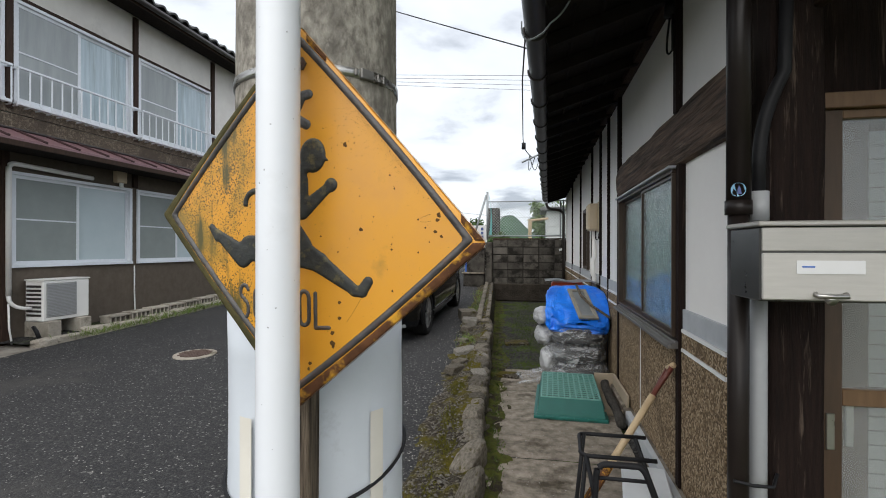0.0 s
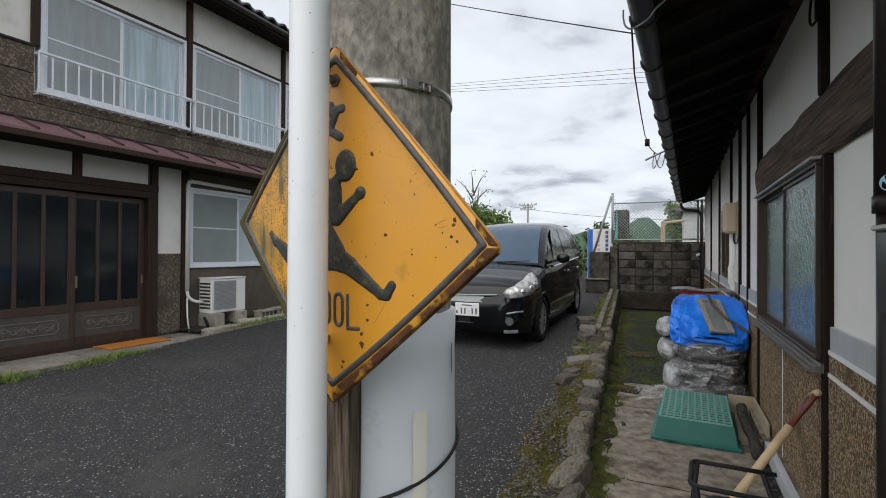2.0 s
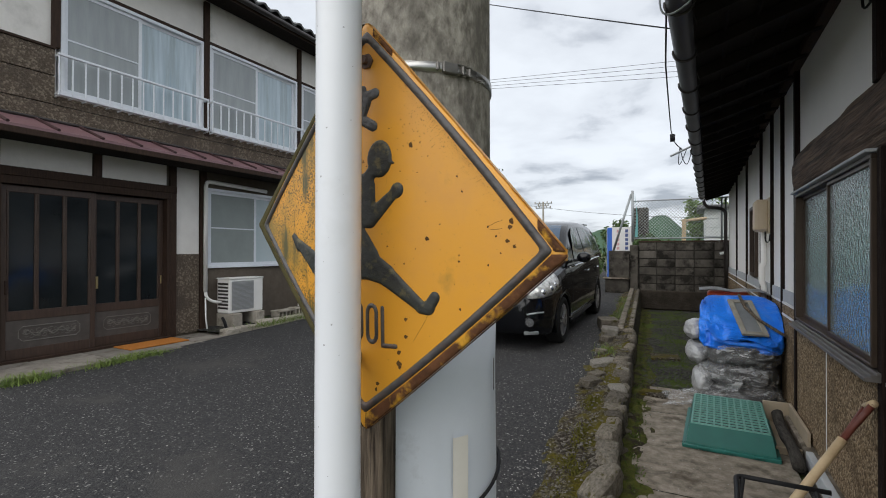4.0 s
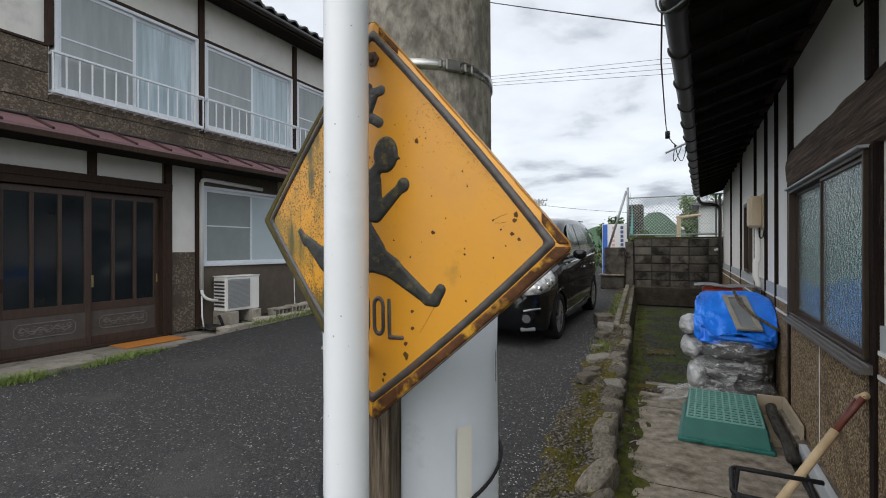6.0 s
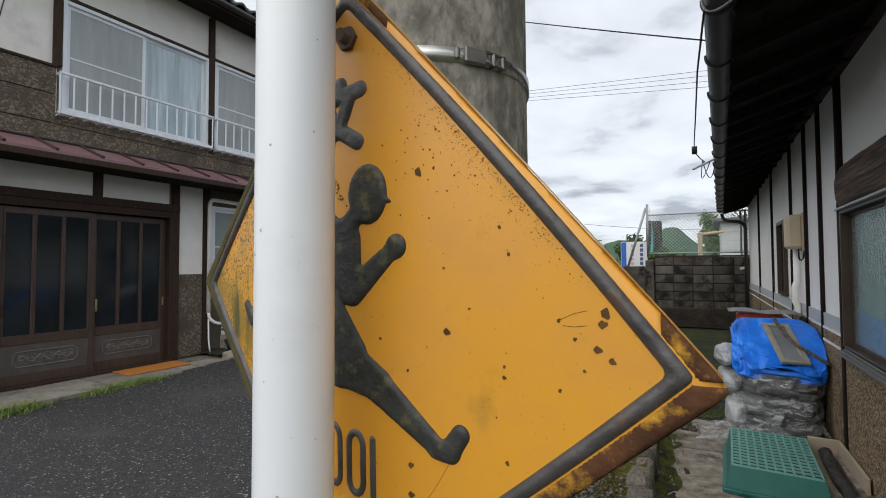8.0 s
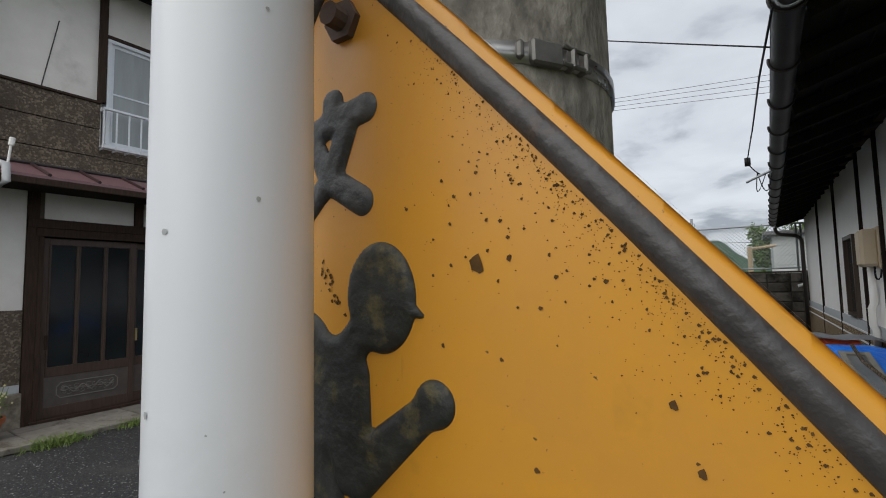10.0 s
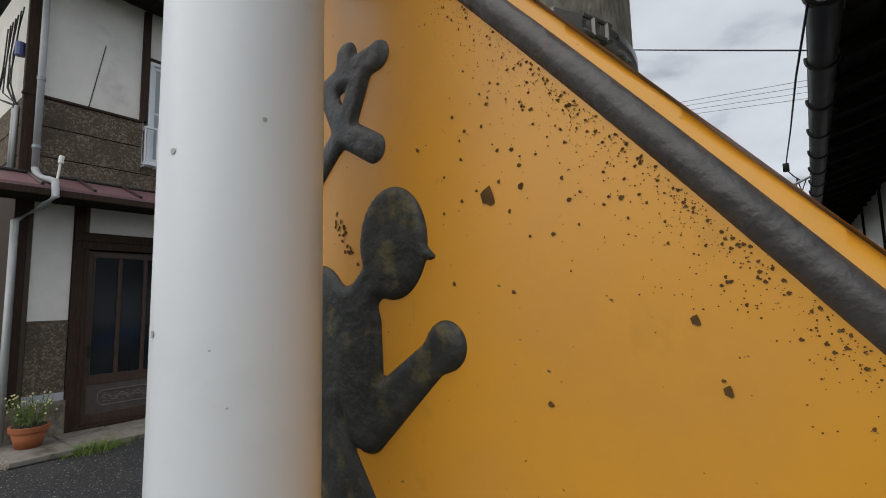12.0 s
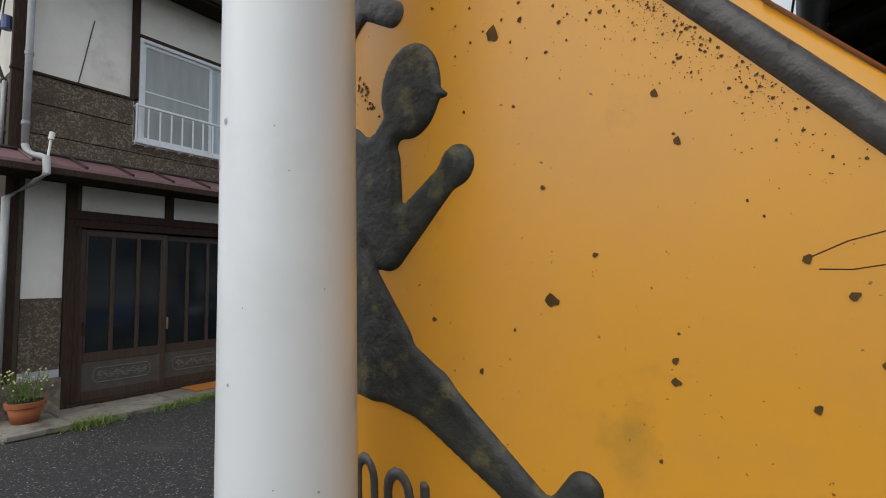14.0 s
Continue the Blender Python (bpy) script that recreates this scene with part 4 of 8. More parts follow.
# ---- house across the road ----
HX = -6.84
tagged(part("wall_west", boxes((HX - 0.16, HX, 1.86, 2.42, 0, 2.78), (HX - 0.16, HX, 4.45, 5.03, 0, 2.78), (HX - 0.16, HX, 2.42, 4.45, 2.13, 2.78), (HX - 0.16, HX, 5.03, 12.0, 0, 1.08), (HX - 0.16, HX, 6.98, 7.10, 1.08, 2.38), (HX - 0.16, HX, 9.0, 12.0, 1.08, 2.38), (HX - 0.16, HX, 5.03, 12.0, 2.38, 2.78)), M_DWALL), "dark rendered ground floor wall of the timber house", "wall", kind="structure")
tagged(part("wall_west_upper", boxes((HX - 0.16, HX, 1.86, 3.02, 2.78, 5.44), (HX - 0.16, HX, 3.02, 9.0, 2.78, 3.29), (HX - 0.16, HX, 3.02, 9.0, 4.70, 5.44), (HX - 0.16, HX, 9.0, 12.0, 2.78, 5.44), (HX - 0.16, HX, 4.97, 5.10, 3.29, 4.70), (HX - 0.16, HX, 6.98, 7.12, 3.29, 4.70)), M_PLASTER), "pale plaster upper wall of the timber house", "wall", kind="structure")
tagged(part("wall_west_side", boxes((-14, HX - 0.002, 1.86, 2.02, 0, 5.44)), M_PLASTER), "pale plaster side wall of the timber house", "wall", kind="structure")
tagged(part("wall_west_rear", boxes((-14, HX - 0.162, 11.84, 12.0, 0, 5.44), (-14, -13.84, 2.03, 11.83, 0, 5.44)), M_PLASTER), "plain rear wall of the timber house", "wall", kind="structure")
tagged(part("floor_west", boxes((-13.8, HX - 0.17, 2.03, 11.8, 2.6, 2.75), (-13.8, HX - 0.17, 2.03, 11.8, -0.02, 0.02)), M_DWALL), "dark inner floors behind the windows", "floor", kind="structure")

facing = thing("wall_cladding", (HX, 6, 0), "brown pebbledash bands and white panels on the house front", "cladding", kind="structure")
# pebbledash band under the upper windows: grooved boards
for i, (z0, z1) in enumerate(((2.9, 3.14), (3.15, 3.49), (3.50, 3.82))):
    y1 = 3.0 if z0 > 3.14 else 11.9
    part("band_board", boxes((HX - 0.01, HX + 0.035, 1.83, y1, z0, z1), bev=0.006), M_PEBBLE, facing)
    part("band_board", boxes((-12, HX - 0.012, 1.825, 1.868, z0, z1), bev=0.006), M_PEBBLE, facing)
part("band_board", boxes((HX - 0.01, HX + 0.033, 3.003, 11.9, 3.15, 3.26)), M_PEBBLE, facing)
part("capping", boxes((HX - 0.01, HX + 0.055, 1.80, 3.0, 3.822, 3.85)), M_WOOD, facing)
part("side_board", boxes((-12, HX - 0.012, 1.835, 1.858, 0.0, 2.895)), M_WOOD, facing, "dark timber side boarding")
for y0, y1 in ((1.98, 2.34), (4.54, 4.92)):
    part("panel", boxes((HX - 0.01, HX + 0.014, y0, y1, 1.315, 2.76)), M_PLASTER, facing, "white plaster panel")
    part("panel", boxes((HX - 0.01, HX + 0.020, y0, y1, 0.52 if y0 < 3 else 0.1, 1.31)), M_PEBBLE, facing, "brown pebbledash panel")
part("footing", boxes((HX - 0.01, HX + 0.05, 1.84, 2.36, 0, 0.43), bev=0.008), M_CONC, facing, "concrete footing")
part("footing", boxes((HX - 0.01, HX + 0.024, 1.98, 2.34, 0.432, 0.518)), M_GREYSTRIP, facing, "grey strip")
for y0, y1 in ((2.50, 3.42), (3.53, 4.40)):
    part("panel", boxes((HX - 0.01, HX + 0.012, y0, y1, 2.33, 2.76)), M_PLASTER, facing, "white plaster panel")
for y0, y1 in ((3.06, 4.96), (5.11, 6.97), (7.13, 8.98)):
    part("panel", boxes((HX - 0.01, HX + 0.010, y0, y1, 4.752, 5.36)), M_PLASTER, facing, "white plaster panel")
bm = bmesh.new()
tube(bm, [(HX + 0.004, 2.42, 3.87), (HX + 0.004, 2.56, 4.7)], 0.006, 6)
part("seam", bm, M_GUTTER, facing)

timber = thing("timber_frame", (HX, 6, 0), "dark brown exposed posts and beams", "timber frame", kind="structure")
for y, z0, z1, w in ((1.87, 0, 5.36, 0.12), (3.01, 3.85, 5.36, 0.085), (5.035, 3.2, 5.36, 0.09), (7.05, 3.2, 5.36, 0.09), (9.05, 3.0, 5.36, 0.09), (2.40, 0.05, 2.76, 0.10), (4.49, 0.05, 2.76, 0.10), (4.985, 0.05, 2.76, 0.10), (3.475, 2.33, 2.76, 0.10), (7.04, 2.4, 2.76, 0.09)):
    part("post", boxes((HX - 0.02, HX + 0.045, y - w / 2, y + w / 2, z0, z1), bev=0.004), M_WOOD, timber)
part("beam", boxes((HX - 0.02, HX + 0.055, 2.35, 4.54, 2.225, 2.33), bev=0.005), M_WOOD, timber)
part("beam", boxes((HX - 0.02, HX + 0.04, 1.93, 12, 2.77, 2.90)), M_WOOD, timber)
part("beam", boxes((HX - 0.02, HX + 0.03, 3.06, 9.0, 4.704, 4.748)), M_WOOD, timber)


# pane colour holds the pale curtains and the bluish sky reflection together
M_UPGLASS = mat("curtain_and_sky_glass", (0.31, 0.40, 0.46), (0.58, 0.68, 0.73), 2.6, 0.10, bump=0, stretch=(1, 5, 0.35), c3=(0.34, 0.41, 0.44), c3scale=1.6, c3at=0.5)
M_UPSCREEN = mat("screened_glass", (0.25, 0.275, 0.28), (0.37, 0.40, 0.405), 2.2, 0.35, bump=0, stretch=(1, 3, 0.4))


def sash_window(name, y0, y1, z0, z1, left, right, label, mid=0.5, bar=0.36):
    """A two-leaf sliding aluminium window in the far wall."""
    w = thing(name, (HX, (y0 + y1) / 2, z0), label, "window", kind="structure")
    fr = 0.045
    part("window_frame", boxes((HX - 0.1, HX + 0.03, y0, y1, z1 - fr, z1), (HX - 0.1, HX + 0.045, y0, y1, z0, z0 + fr), (HX - 0.1, HX + 0.03, y0, y0 + fr, z0 + fr, z1 - fr), (HX - 0.1, HX + 0.03, y1 - fr, y1, z0 + fr, z1 - fr), bev=0.003), M_ALU, w)
    ym = y0 + (y1 - y0) * mid
    for a, b, dx, mt in ((y0 + fr, ym + 0.02, 0.0, left), (ym - 0.02, y1 - fr, -0.03, right)):
        f = 0.042
        part("sash", boxes((HX - 0.028 + dx, HX - 0.003 + dx, a, b, z1 - fr - f, z1 - fr), (HX - 0.028 + dx, HX - 0.003 + dx, a, b, z0 + fr, z0 + fr + f), (HX - 0.028 + dx, HX - 0.003 + dx, a, a + f, z0 + fr + f, z1 - fr - f), (HX - 0.028 + dx, HX - 0.003 + dx, b - f, b, z0 + fr + f, z1 - fr - f)), M_ALU, w)
        part("pane", boxes((HX - 0.018 + dx, HX - 0.013 + dx, a + f, b - f, z0 + fr + f, z1 - fr - f)), mt, w)
        if mt in (M_SCREEN, M_UPSCREEN):
            zb = z0 + (z1 - z0) * bar
            part("crossbar", boxes((HX - 0.022, HX - 0.006, a + f, b - f, zb, zb + 0.02)), M_ALU, w)
    return w


for i, (y0, y1) in enumerate(((3.06, 4.985), (5.09, 6.995), (7.11, 8.99))):
    sash_window("window_%d" % (i + 1), y0, y1, 3.295, 4.70, M_UPSCREEN, M_UPGLASS, "white aluminium sliding window, pale curtains and reflected sky in the pane colour", bar=0.50)
for i, (y0, y1) in enumerate(((5.06, 6.985), (7.09, 8.99))):
    sash_window("window_%d" % (i + 4), y0, y1, 1.085, 2.38, M_SCREEN, M_FROST, "aluminium sliding window with frosted panes", bar=0.5)


def rail(y0, y1):
    """White balcony guard of round bars bent under at the foot."""
    g = thing("window_guard", (HX + 0.12, (y0 + y1) / 2, 3.24), "white metal window guard with bent upright bars", "window guard", "window guards")
    x = HX + 0.13
    part("top_rail", boxes((x - 0.018, x + 0.018, y0, y1, 3.735, 3.765), bev=0.005), M_ALU, g)
    part("bottom_rail", boxes((x - 0.035, x + 0.005, y0, y1, 3.255, 3.30), bev=0.006), M_ALU, g)
    n = round((y1 - y0) / 0.145)
    me = None
    for k in range(n + 1):
        y = y0 + 0.012 + (y1 - y0 - 0.024) * k / n
        if me is None:
            b = bmesh.new()
            tube(b, [(x, 0, 3.737), (x + 0.002, 0, 3.36)] + [p for p in bend((x, 0, 3.35), (x + 0.012, 0, 3.27), (x - 0.02, 0, 3.245))] + [(x - 0.10, 0, 3.242)], 0.011, 6)
            ob = part("bar", b, M_ALU, g)
            me = ob.data
            ob.matrix_basis = Matrix.Translation((0, y, 0))
        else:
            shared("bar", me, Matrix.Translation((0, y, 0)), g)
    for y in (y0 + 0.02, y1 - 0.02):
        part("bracket", boxes((HX + 0.0, x, y - 0.015, y + 0.015, 3.73, 3.76)), M_ALU, g)
        part("bracket", boxes((HX, x, y - 0.015, y + 0.015, 3.27, 3.29)), M_ALU, g)


for y0, y1 in ((2.99, 5.0), (5.06, 7.01), (7.08, 9.02)):
    rail(y0, y1)

# lower roof of folded sheet
lroof = thing("lower_roof", (HX, 6, 2.7), "maroon folded sheet metal porch roof with seams", "roof", kind="structure")
ey0, ey1, ex0, ex1, ez0, ez1 = 1.35, 12.0, HX + 0.02, HX + 0.60, 2.93, 2.71
bm = bmesh.new()
vs = [bm.verts.new(p) for p in ((ex0, ey0, ez0), (ex1, ey0, ez1), (ex1, ey1, ez1), (ex0, ey1, ez0), (ex0, ey0, ez0 - 0.03), (ex1, ey0, ez1 - 0.03), (ex1, ey1, ez1 - 0.03), (ex0, ey1, ez0 - 0.03))]
for f in ((0, 1, 2, 3), (7, 6, 5, 4), (0, 4, 5, 1), (1, 5, 6, 2), (2, 6, 7, 3), (3, 7, 4, 0)):
    bm.faces.new([vs[i] for i in f])
part("sheet", bm, M_REDROOF, lroof)
seam = None
for k in range(24):
    y = 1.45 + k * 0.452
    if y > 11.9:
        break
    if seam is None:
        b = bmesh.new()
        tube(b, [(ex0, 0, ez0 + 0.012), (ex1 + 0.005, 0, ez1 + 0.012)], 0.018, 6)
        o = part("seam", b, M_REDSEAM, lroof); seam = o.data
        o.matrix_basis = Matrix.Translation((0, y, 0))
    else:
        shared("seam", seam, Matrix.Translation((0, y, 0)), lroof)
part("fascia", boxes((ex1 - 0.03, ex1 + 0.004, ey0, ey1, ez1 - 0.10, ez1 - 0.032), bev=0.004), M_WOOD, lroof)
part("soffit", boxes((HX + 0.05, ex1 - 0.032, ey0, ey1, ez1 - 0.085, ez1 - 0.06)), M_SOFFIT, lroof)
bm = bmesh.new()
tube(bm, [(ex0 + 0.02, ey0, ez0 + 0.01), (ex0 + 0.02, ey1, ez0 + 0.01)], 0.02, 6)
part("flashing", bm, M_GUTTER, lroof)

# upper roof, eave and tile ends
uroof = thing("upper_roof", (-9, 6, 5.44), "grey clay tiled roof with dark timber eaves", "roof", kind="structure")
bm = bmesh.new()
vs = [bm.verts.new(p) for p in ((-6.30, 1.2, 5.38), (-6.30, 12.6, 5.38), (-10.5, 12.6, 7.4), (-10.5, 1.2, 7.4), (-6.30, 1.2, 5.46), (-6.30, 12.6, 5.46), (-10.5, 12.6, 7.48), (-10.5, 1.2, 7.48))]
for f in ((0, 1, 2, 3), (7, 6, 5, 4), (0, 4, 5, 1), (1, 5, 6, 2), (2, 6, 7, 3), (3, 7, 4, 0)):
    bm.faces.new([vs[i] for i in f])
part("boarding", bm, M_SOFFIT, uroof)
bm = bmesh.new()
vs = [bm.verts.new(p) for p in ((-10.5, 1.2, 7.45), (-10.5, 12.6, 7.45), (-15, 12.6, 5.1), (-15, 1.2, 5.1), (-10.5, 1.2, 7.5), (-10.5, 12.6, 7.5), (-15, 12.6, 5.15), (-15, 1.2, 5.15))]
for f in ((0, 1, 2, 3), (7, 6, 5, 4), (0, 4, 5, 1), (1, 5, 6, 2), (2, 6, 7, 3), (3, 7, 4, 0)):
    bm.faces.new([vs[i] for i in f])
part("rear_slope", bm, M_TILE, uroof)
part("fascia", boxes((-6.345, -6.305, 1.2, 12.6, 5.30, 5.376), bev=0.004), M_WOOD, uroof)
bm = bmesh.new()
tube(bm, [(-6.255, 1.2, 5.36), (-6.255, 12.6, 5.36)], 0.045, 10)
part("gutter", bm, M_GUTTER, uroof, smooth=True)
# soffit boards close the eave to the wall
part("soffit", boxes((HX + 0.05, -6.35, 1.2, 12.6, 5.365, 5.379)), M_SOFFIT, uroof)
tile = None
sl = math.atan2(2.02, 4.20)
for r in range(9):
    for k in range(42):
        y, x, z = 1.3 + 0.27 * k, -6.29 - r * 0.24 * math.cos(sl), 5.47 + r * 0.24 * math.sin(sl)
        mtx = Matrix.Translation((x, y, z)) @ Matrix.Rotation(sl, 4, "Y")
        if tile is None:
            b = sheet(lambda u, v: (-0.27 + u * 0.30, v * 0.27, 0.02 + 0.03 * math.sin(2 * math.pi * v) ** 1 + (0.018 if u > 0.5 else 0)), span(0, 1, 2), span(0, 1, 6))
            ex_ = bmesh.ops.extrude_edge_only(b, edges=[e for e in b.edges if e.is_boundary and min(v.co.x for v in e.verts) > 0.02])["geom"]
            bmesh.ops.translate(b, verts=[g for g in ex_ if isinstance(g, bmesh.types.BMVert)], vec=(0, 0, -0.035))
            tile = bpy.data.meshes.new("roof_tile"); b.to_mesh(tile); b.free(); tile.materials.append(M_TILE)
        if r * 42 + k < 300:
            shared("roof_tile", tile, mtx, uroof)

# sliding entrance doors
door = thing("door_1", (HX, 3.43, 0.08), "dark brown glazed sliding entrance doors, closed", "door", kind="structure")
part("door_frame", boxes((HX - 0.12, HX + 0.06, 2.42, 4.45, 2.13, 2.222), (HX - 0.12, HX + 0.05, 2.45, 2.50, 0.10, 2.13), (HX - 0.12, HX + 0.05, 4.39, 4.44, 0.10, 2.13), (HX - 0.14, HX + 0.08, 2.42, 4.45, 0.04, 0.10), bev=0.004), M_WOOD, door)
M_DOORW = mat("door_timber", (0.036, 0.021, 0.015), (0.078, 0.047, 0.033), 8, 0.5, bump=0.2, stretch=(6, 6, 0.7))
for y0, y1, dx in ((2.50, 3.47, 0.0), (3.42, 4.39, -0.045)):
    xx0, xx1 = HX - 0.035 + dx, HX + 0.0 + dx
    leaf = part("door_leaf", boxes((xx0, xx1, y0, y0 + 0.06, 0.10, 2.12), (xx0, xx1, y1 - 0.06, y1, 0.10, 2.12), (xx0, xx1, y0 + 0.06, y1 - 0.06, 2.04, 2.12), (xx0, xx1, y0 + 0.06, y1 - 0.06, 0.55, 0.66), (xx0, xx1, y0 + 0.06, y1 - 0.06, 0.10, 0.22), bev=0.004), M_DOORW, door)
    pw = (y1 - y0 - 0.12) / 3
    for k in range(3):
        a = y0 + 0.06 + k * pw
        part("pane", boxes((xx0 + 0.012, xx0 + 0.018, a + 0.012, a + pw - 0.012, 0.66, 2.04)), M_DARKGLASS, leaf)
        part("moulding", boxes((xx0 + 0.01, xx1 + 0.004, a, a + 0.022, 0.66, 2.04), (xx0 + 0.01, xx1 + 0.004, a + pw - 0.022, a + pw, 0.66, 2.04), bev=0.004), M_DOORW, leaf)
        if y0 < 3:
            part("inner_bar", boxes((xx0 - 0.02, xx0 + 0.008, a + 0.022, a + pw - 0.022, 1.42, 1.45), (xx0 - 0.02, xx0 + 0.008, a + 0.022, a + pw - 0.022, 0.82, 0.85)), M_GALV, leaf)
    part("carved_panel", boxes((xx0 + 0.008, xx1 - 0.006, y0 + 0.06, y1 - 0.06, 0.22, 0.55)), M_CARVED, leaf, "grey carved panel")
    ym = (y0 + y1) / 2
    bm = bmesh.new()
    tube(bm, [(xx1 - 0.004, ym + dx_, dz_) for dx_, dz_ in ((-0.27, 0.30), (0.27, 0.30), (0.31, 0.34), (0.31, 0.43), (0.27, 0.47), (-0.27, 0.47), (-0.31, 0.43), (-0.31, 0.34), (-0.27, 0.30))], 0.007, 6)
    tube(bm, [(xx1 - 0.003, ym - 0.27 + 0.54 * t, 0.385 + 0.035 * math.sin(t * 20)) for t in span(0, 1, 40)], 0.008, 6)
    for k in range(9):
        cy, flip = ym - 0.24 + 0.06 * k, 1 if k % 2 else -1
        for turn in (1, -1):
            tube(bm, [(xx1 - 0.003, cy + turn * (0.006 + 0.0045 * a) * math.cos(a * flip), 0.385 + turn * 0.026 + (0.006 + 0.0042 * a) * math.sin(a * flip)) for a in span(0, 5.6, 12)], 0.0042, 5)
        tube(bm, [(xx1 - 0.002, cy - 0.028, 0.385), (xx1 + 0.001, cy, 0.385 + 0.012 * flip), (xx1 - 0.002, cy + 0.028, 0.385)], 0.006, 5)
    part("carving", bm, mat("carving_highlight", (0.11, 0.098, 0.087), (0.18, 0.162, 0.145), 8, 0.55, bump=0.2) if y0 < 3 else bpy.data.materials["carving_highlight"], leaf)
    hy = 3.505 if y0 > 3 else 2.56
    part("handle", boxes((xx1 - 0.002, xx1 + 0.010, hy - 0.016, hy + 0.016, 0.86, 1.02), bev=0.004), M_BRASS if y0 > 3 else M_WOOD, leaf)
    if y0 > 3:
        part("handle", boxes((xx1 - 0.002, xx1 + 0.008, 4.345, 4.365, 0.88, 1.0), bev=0.003), M_BRASS, leaf)

# stone step in front of the doors
step = thing("doorstep", (-6.4, 3.2, 0), "long grey flagstone step in front of the entrance", "step", kind="structure")
part("base", boxes((HX + 0.0, -5.98, 1.72, 5.02, -0.02, 0.045), bev=0.01), M_CONC, step)
rs = random.Random(12)
y = 1.73
while y < 4.94:
    w = min(rs.uniform(0.35, 0.7), 5.01 - y)
    xs = [HX + 0.09, HX + 0.36 + rs.uniform(-.08, .08), -5.96 + rs.uniform(-.02, .02)]
    for a, b_ in zip(xs, xs[1:]):
        b = bmesh.new()
        box(b, a + 0.006, b_ - 0.006, y + 0.006, y + w - 0.006, 0.02, 0.075 + rs.uniform(-.004, .004), bev=0.006, jitter=0.006)
        part("flagstone", b, M_FLAG, step)
    y += w

# ---- house beside the path ----
RX = 0.80
tagged(part("wall_east", boxes((RX, RX + 0.18, 2.10, 2.77, 0, 3.0), (RX, RX + 0.18, 2.77, 4.48, 0, 0.85), (RX, RX + 0.18, 2.77, 4.48, 1.79, 3.0), (RX, RX + 0.18, 4.48, 7.15, 0, 3.0), (RX, RX + 0.18, 7.15, 7.75, 0, 1.05), (RX, RX + 0.18, 7.15, 7.75, 1.95, 3.0), (RX, RX + 0.18, 7.75, 12.5, 0, 3.0)), M_WHITEP), "white plaster side wall of the timber house", "wall", kind="structure")
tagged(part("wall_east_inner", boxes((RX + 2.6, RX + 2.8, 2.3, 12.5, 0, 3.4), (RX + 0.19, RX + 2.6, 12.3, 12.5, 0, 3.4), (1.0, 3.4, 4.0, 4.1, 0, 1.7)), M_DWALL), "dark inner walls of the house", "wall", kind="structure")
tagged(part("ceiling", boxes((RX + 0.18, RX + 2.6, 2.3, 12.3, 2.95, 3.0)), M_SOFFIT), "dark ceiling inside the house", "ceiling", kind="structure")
clad = thing("wall_base", (RX, 6, 0), "tan pebbledash lower wall with white lines and grey strip", "cladding", kind="structure")
for y0, y1 in ((2.115, 2.70), (2.772, 3.675), (3.688, 4.56), (4.632, 5.25), (5.29, 5.88), (5.92, 6.73), (6.77, 8.38), (8.42, 12.45)):
    win = 2.75 < y0 < 4.5
    top = 0.808
    part("panel", boxes((RX - 0.022, RX + 0.02, y0, y1, 0.08, 0.80 if win else top), bev=0.003), M_PEBBLE_R, clad, "tan pebbledash panel")
    if not win:
        part("line", boxes((RX - 0.024, RX + 0.02, y0, y1, 0.810, 0.828)), M_WHITE, clad, "white painted line")
        part("panel", boxes((RX - 0.020, RX + 0.02, y0, y1, 0.830, 0.908)), M_PEBBLE_R, clad, "tan pebbledash panel")
        part("line", boxes((RX - 0.023, RX + 0.02, y0, y1, 0.910, 0.928)), M_WHITE, clad, "white painted line")
        part("strip", boxes((RX - 0.016, RX + 0.02, y0, y1, 0.930, 1.032)), M_GREYSTRIP, clad, "grey strip")
part("line", boxes((RX - 0.0235, RX + 0.02, 3.6755, 3.6875, 0.08, 0.80)), M_WHITE, clad, "white painted line")
part("footing", boxes((RX - 0.08, RX + 0.02, 1.9, 12.45, -0.03, 0.075), bev=0.01), M_CONC, clad, "concrete footing")

tim = thing("timber_posts", (RX, 6, 0), "dark brown timber posts and beam on the white wall", "timber frame", kind="structure")
for y, z0, z1 in ((2.735, 0.08, 1.80), (4.595, 0.08, 2.95), (5.27, 0.08, 2.95), (5.90, 0.08, 2.95), (6.75, 0.08, 2.95), (8.40, 0.08, 2.95), (10.2, 0.08, 2.95), (2.79, 2.09, 2.95)):
    w, d = (0.030, 0.034) if y < 4.7 else (0.019, 0.028)
    part("post", boxes((RX - d, RX + 0.02, y - w, y + w, z0, z1), bev=0.004), M_WOODP, tim)
# crooked log beam over the window
bm = sheet(lambda u, y: (RX - 0.055 * math.sin(math.pi * (0.08 + 0.84 * u)) - 0.004 + 0.012 * noise.noise((y * 3, u * 4, 1)), y, 1.800 + 0.300 * u + 0.014 * noise.noise((y * 0.9, 3, u)) * (1 if u > .5 else 0.3)), span(0, 1, 14), span(1.98, 4.565, 60))
ex_ = bmesh.ops.extrude_edge_only(bm, edges=[e for e in bm.edges if e.is_boundary])["geom"]
for g in ex_:
    if isinstance(g, bmesh.types.BMVert):
        g.co.x = RX + 0.01
bmesh.ops.recalc_face_normals(bm, faces=bm.faces)
part("log_beam", bm, M_WOODY, tim, "rough dark log beam", smooth=True)

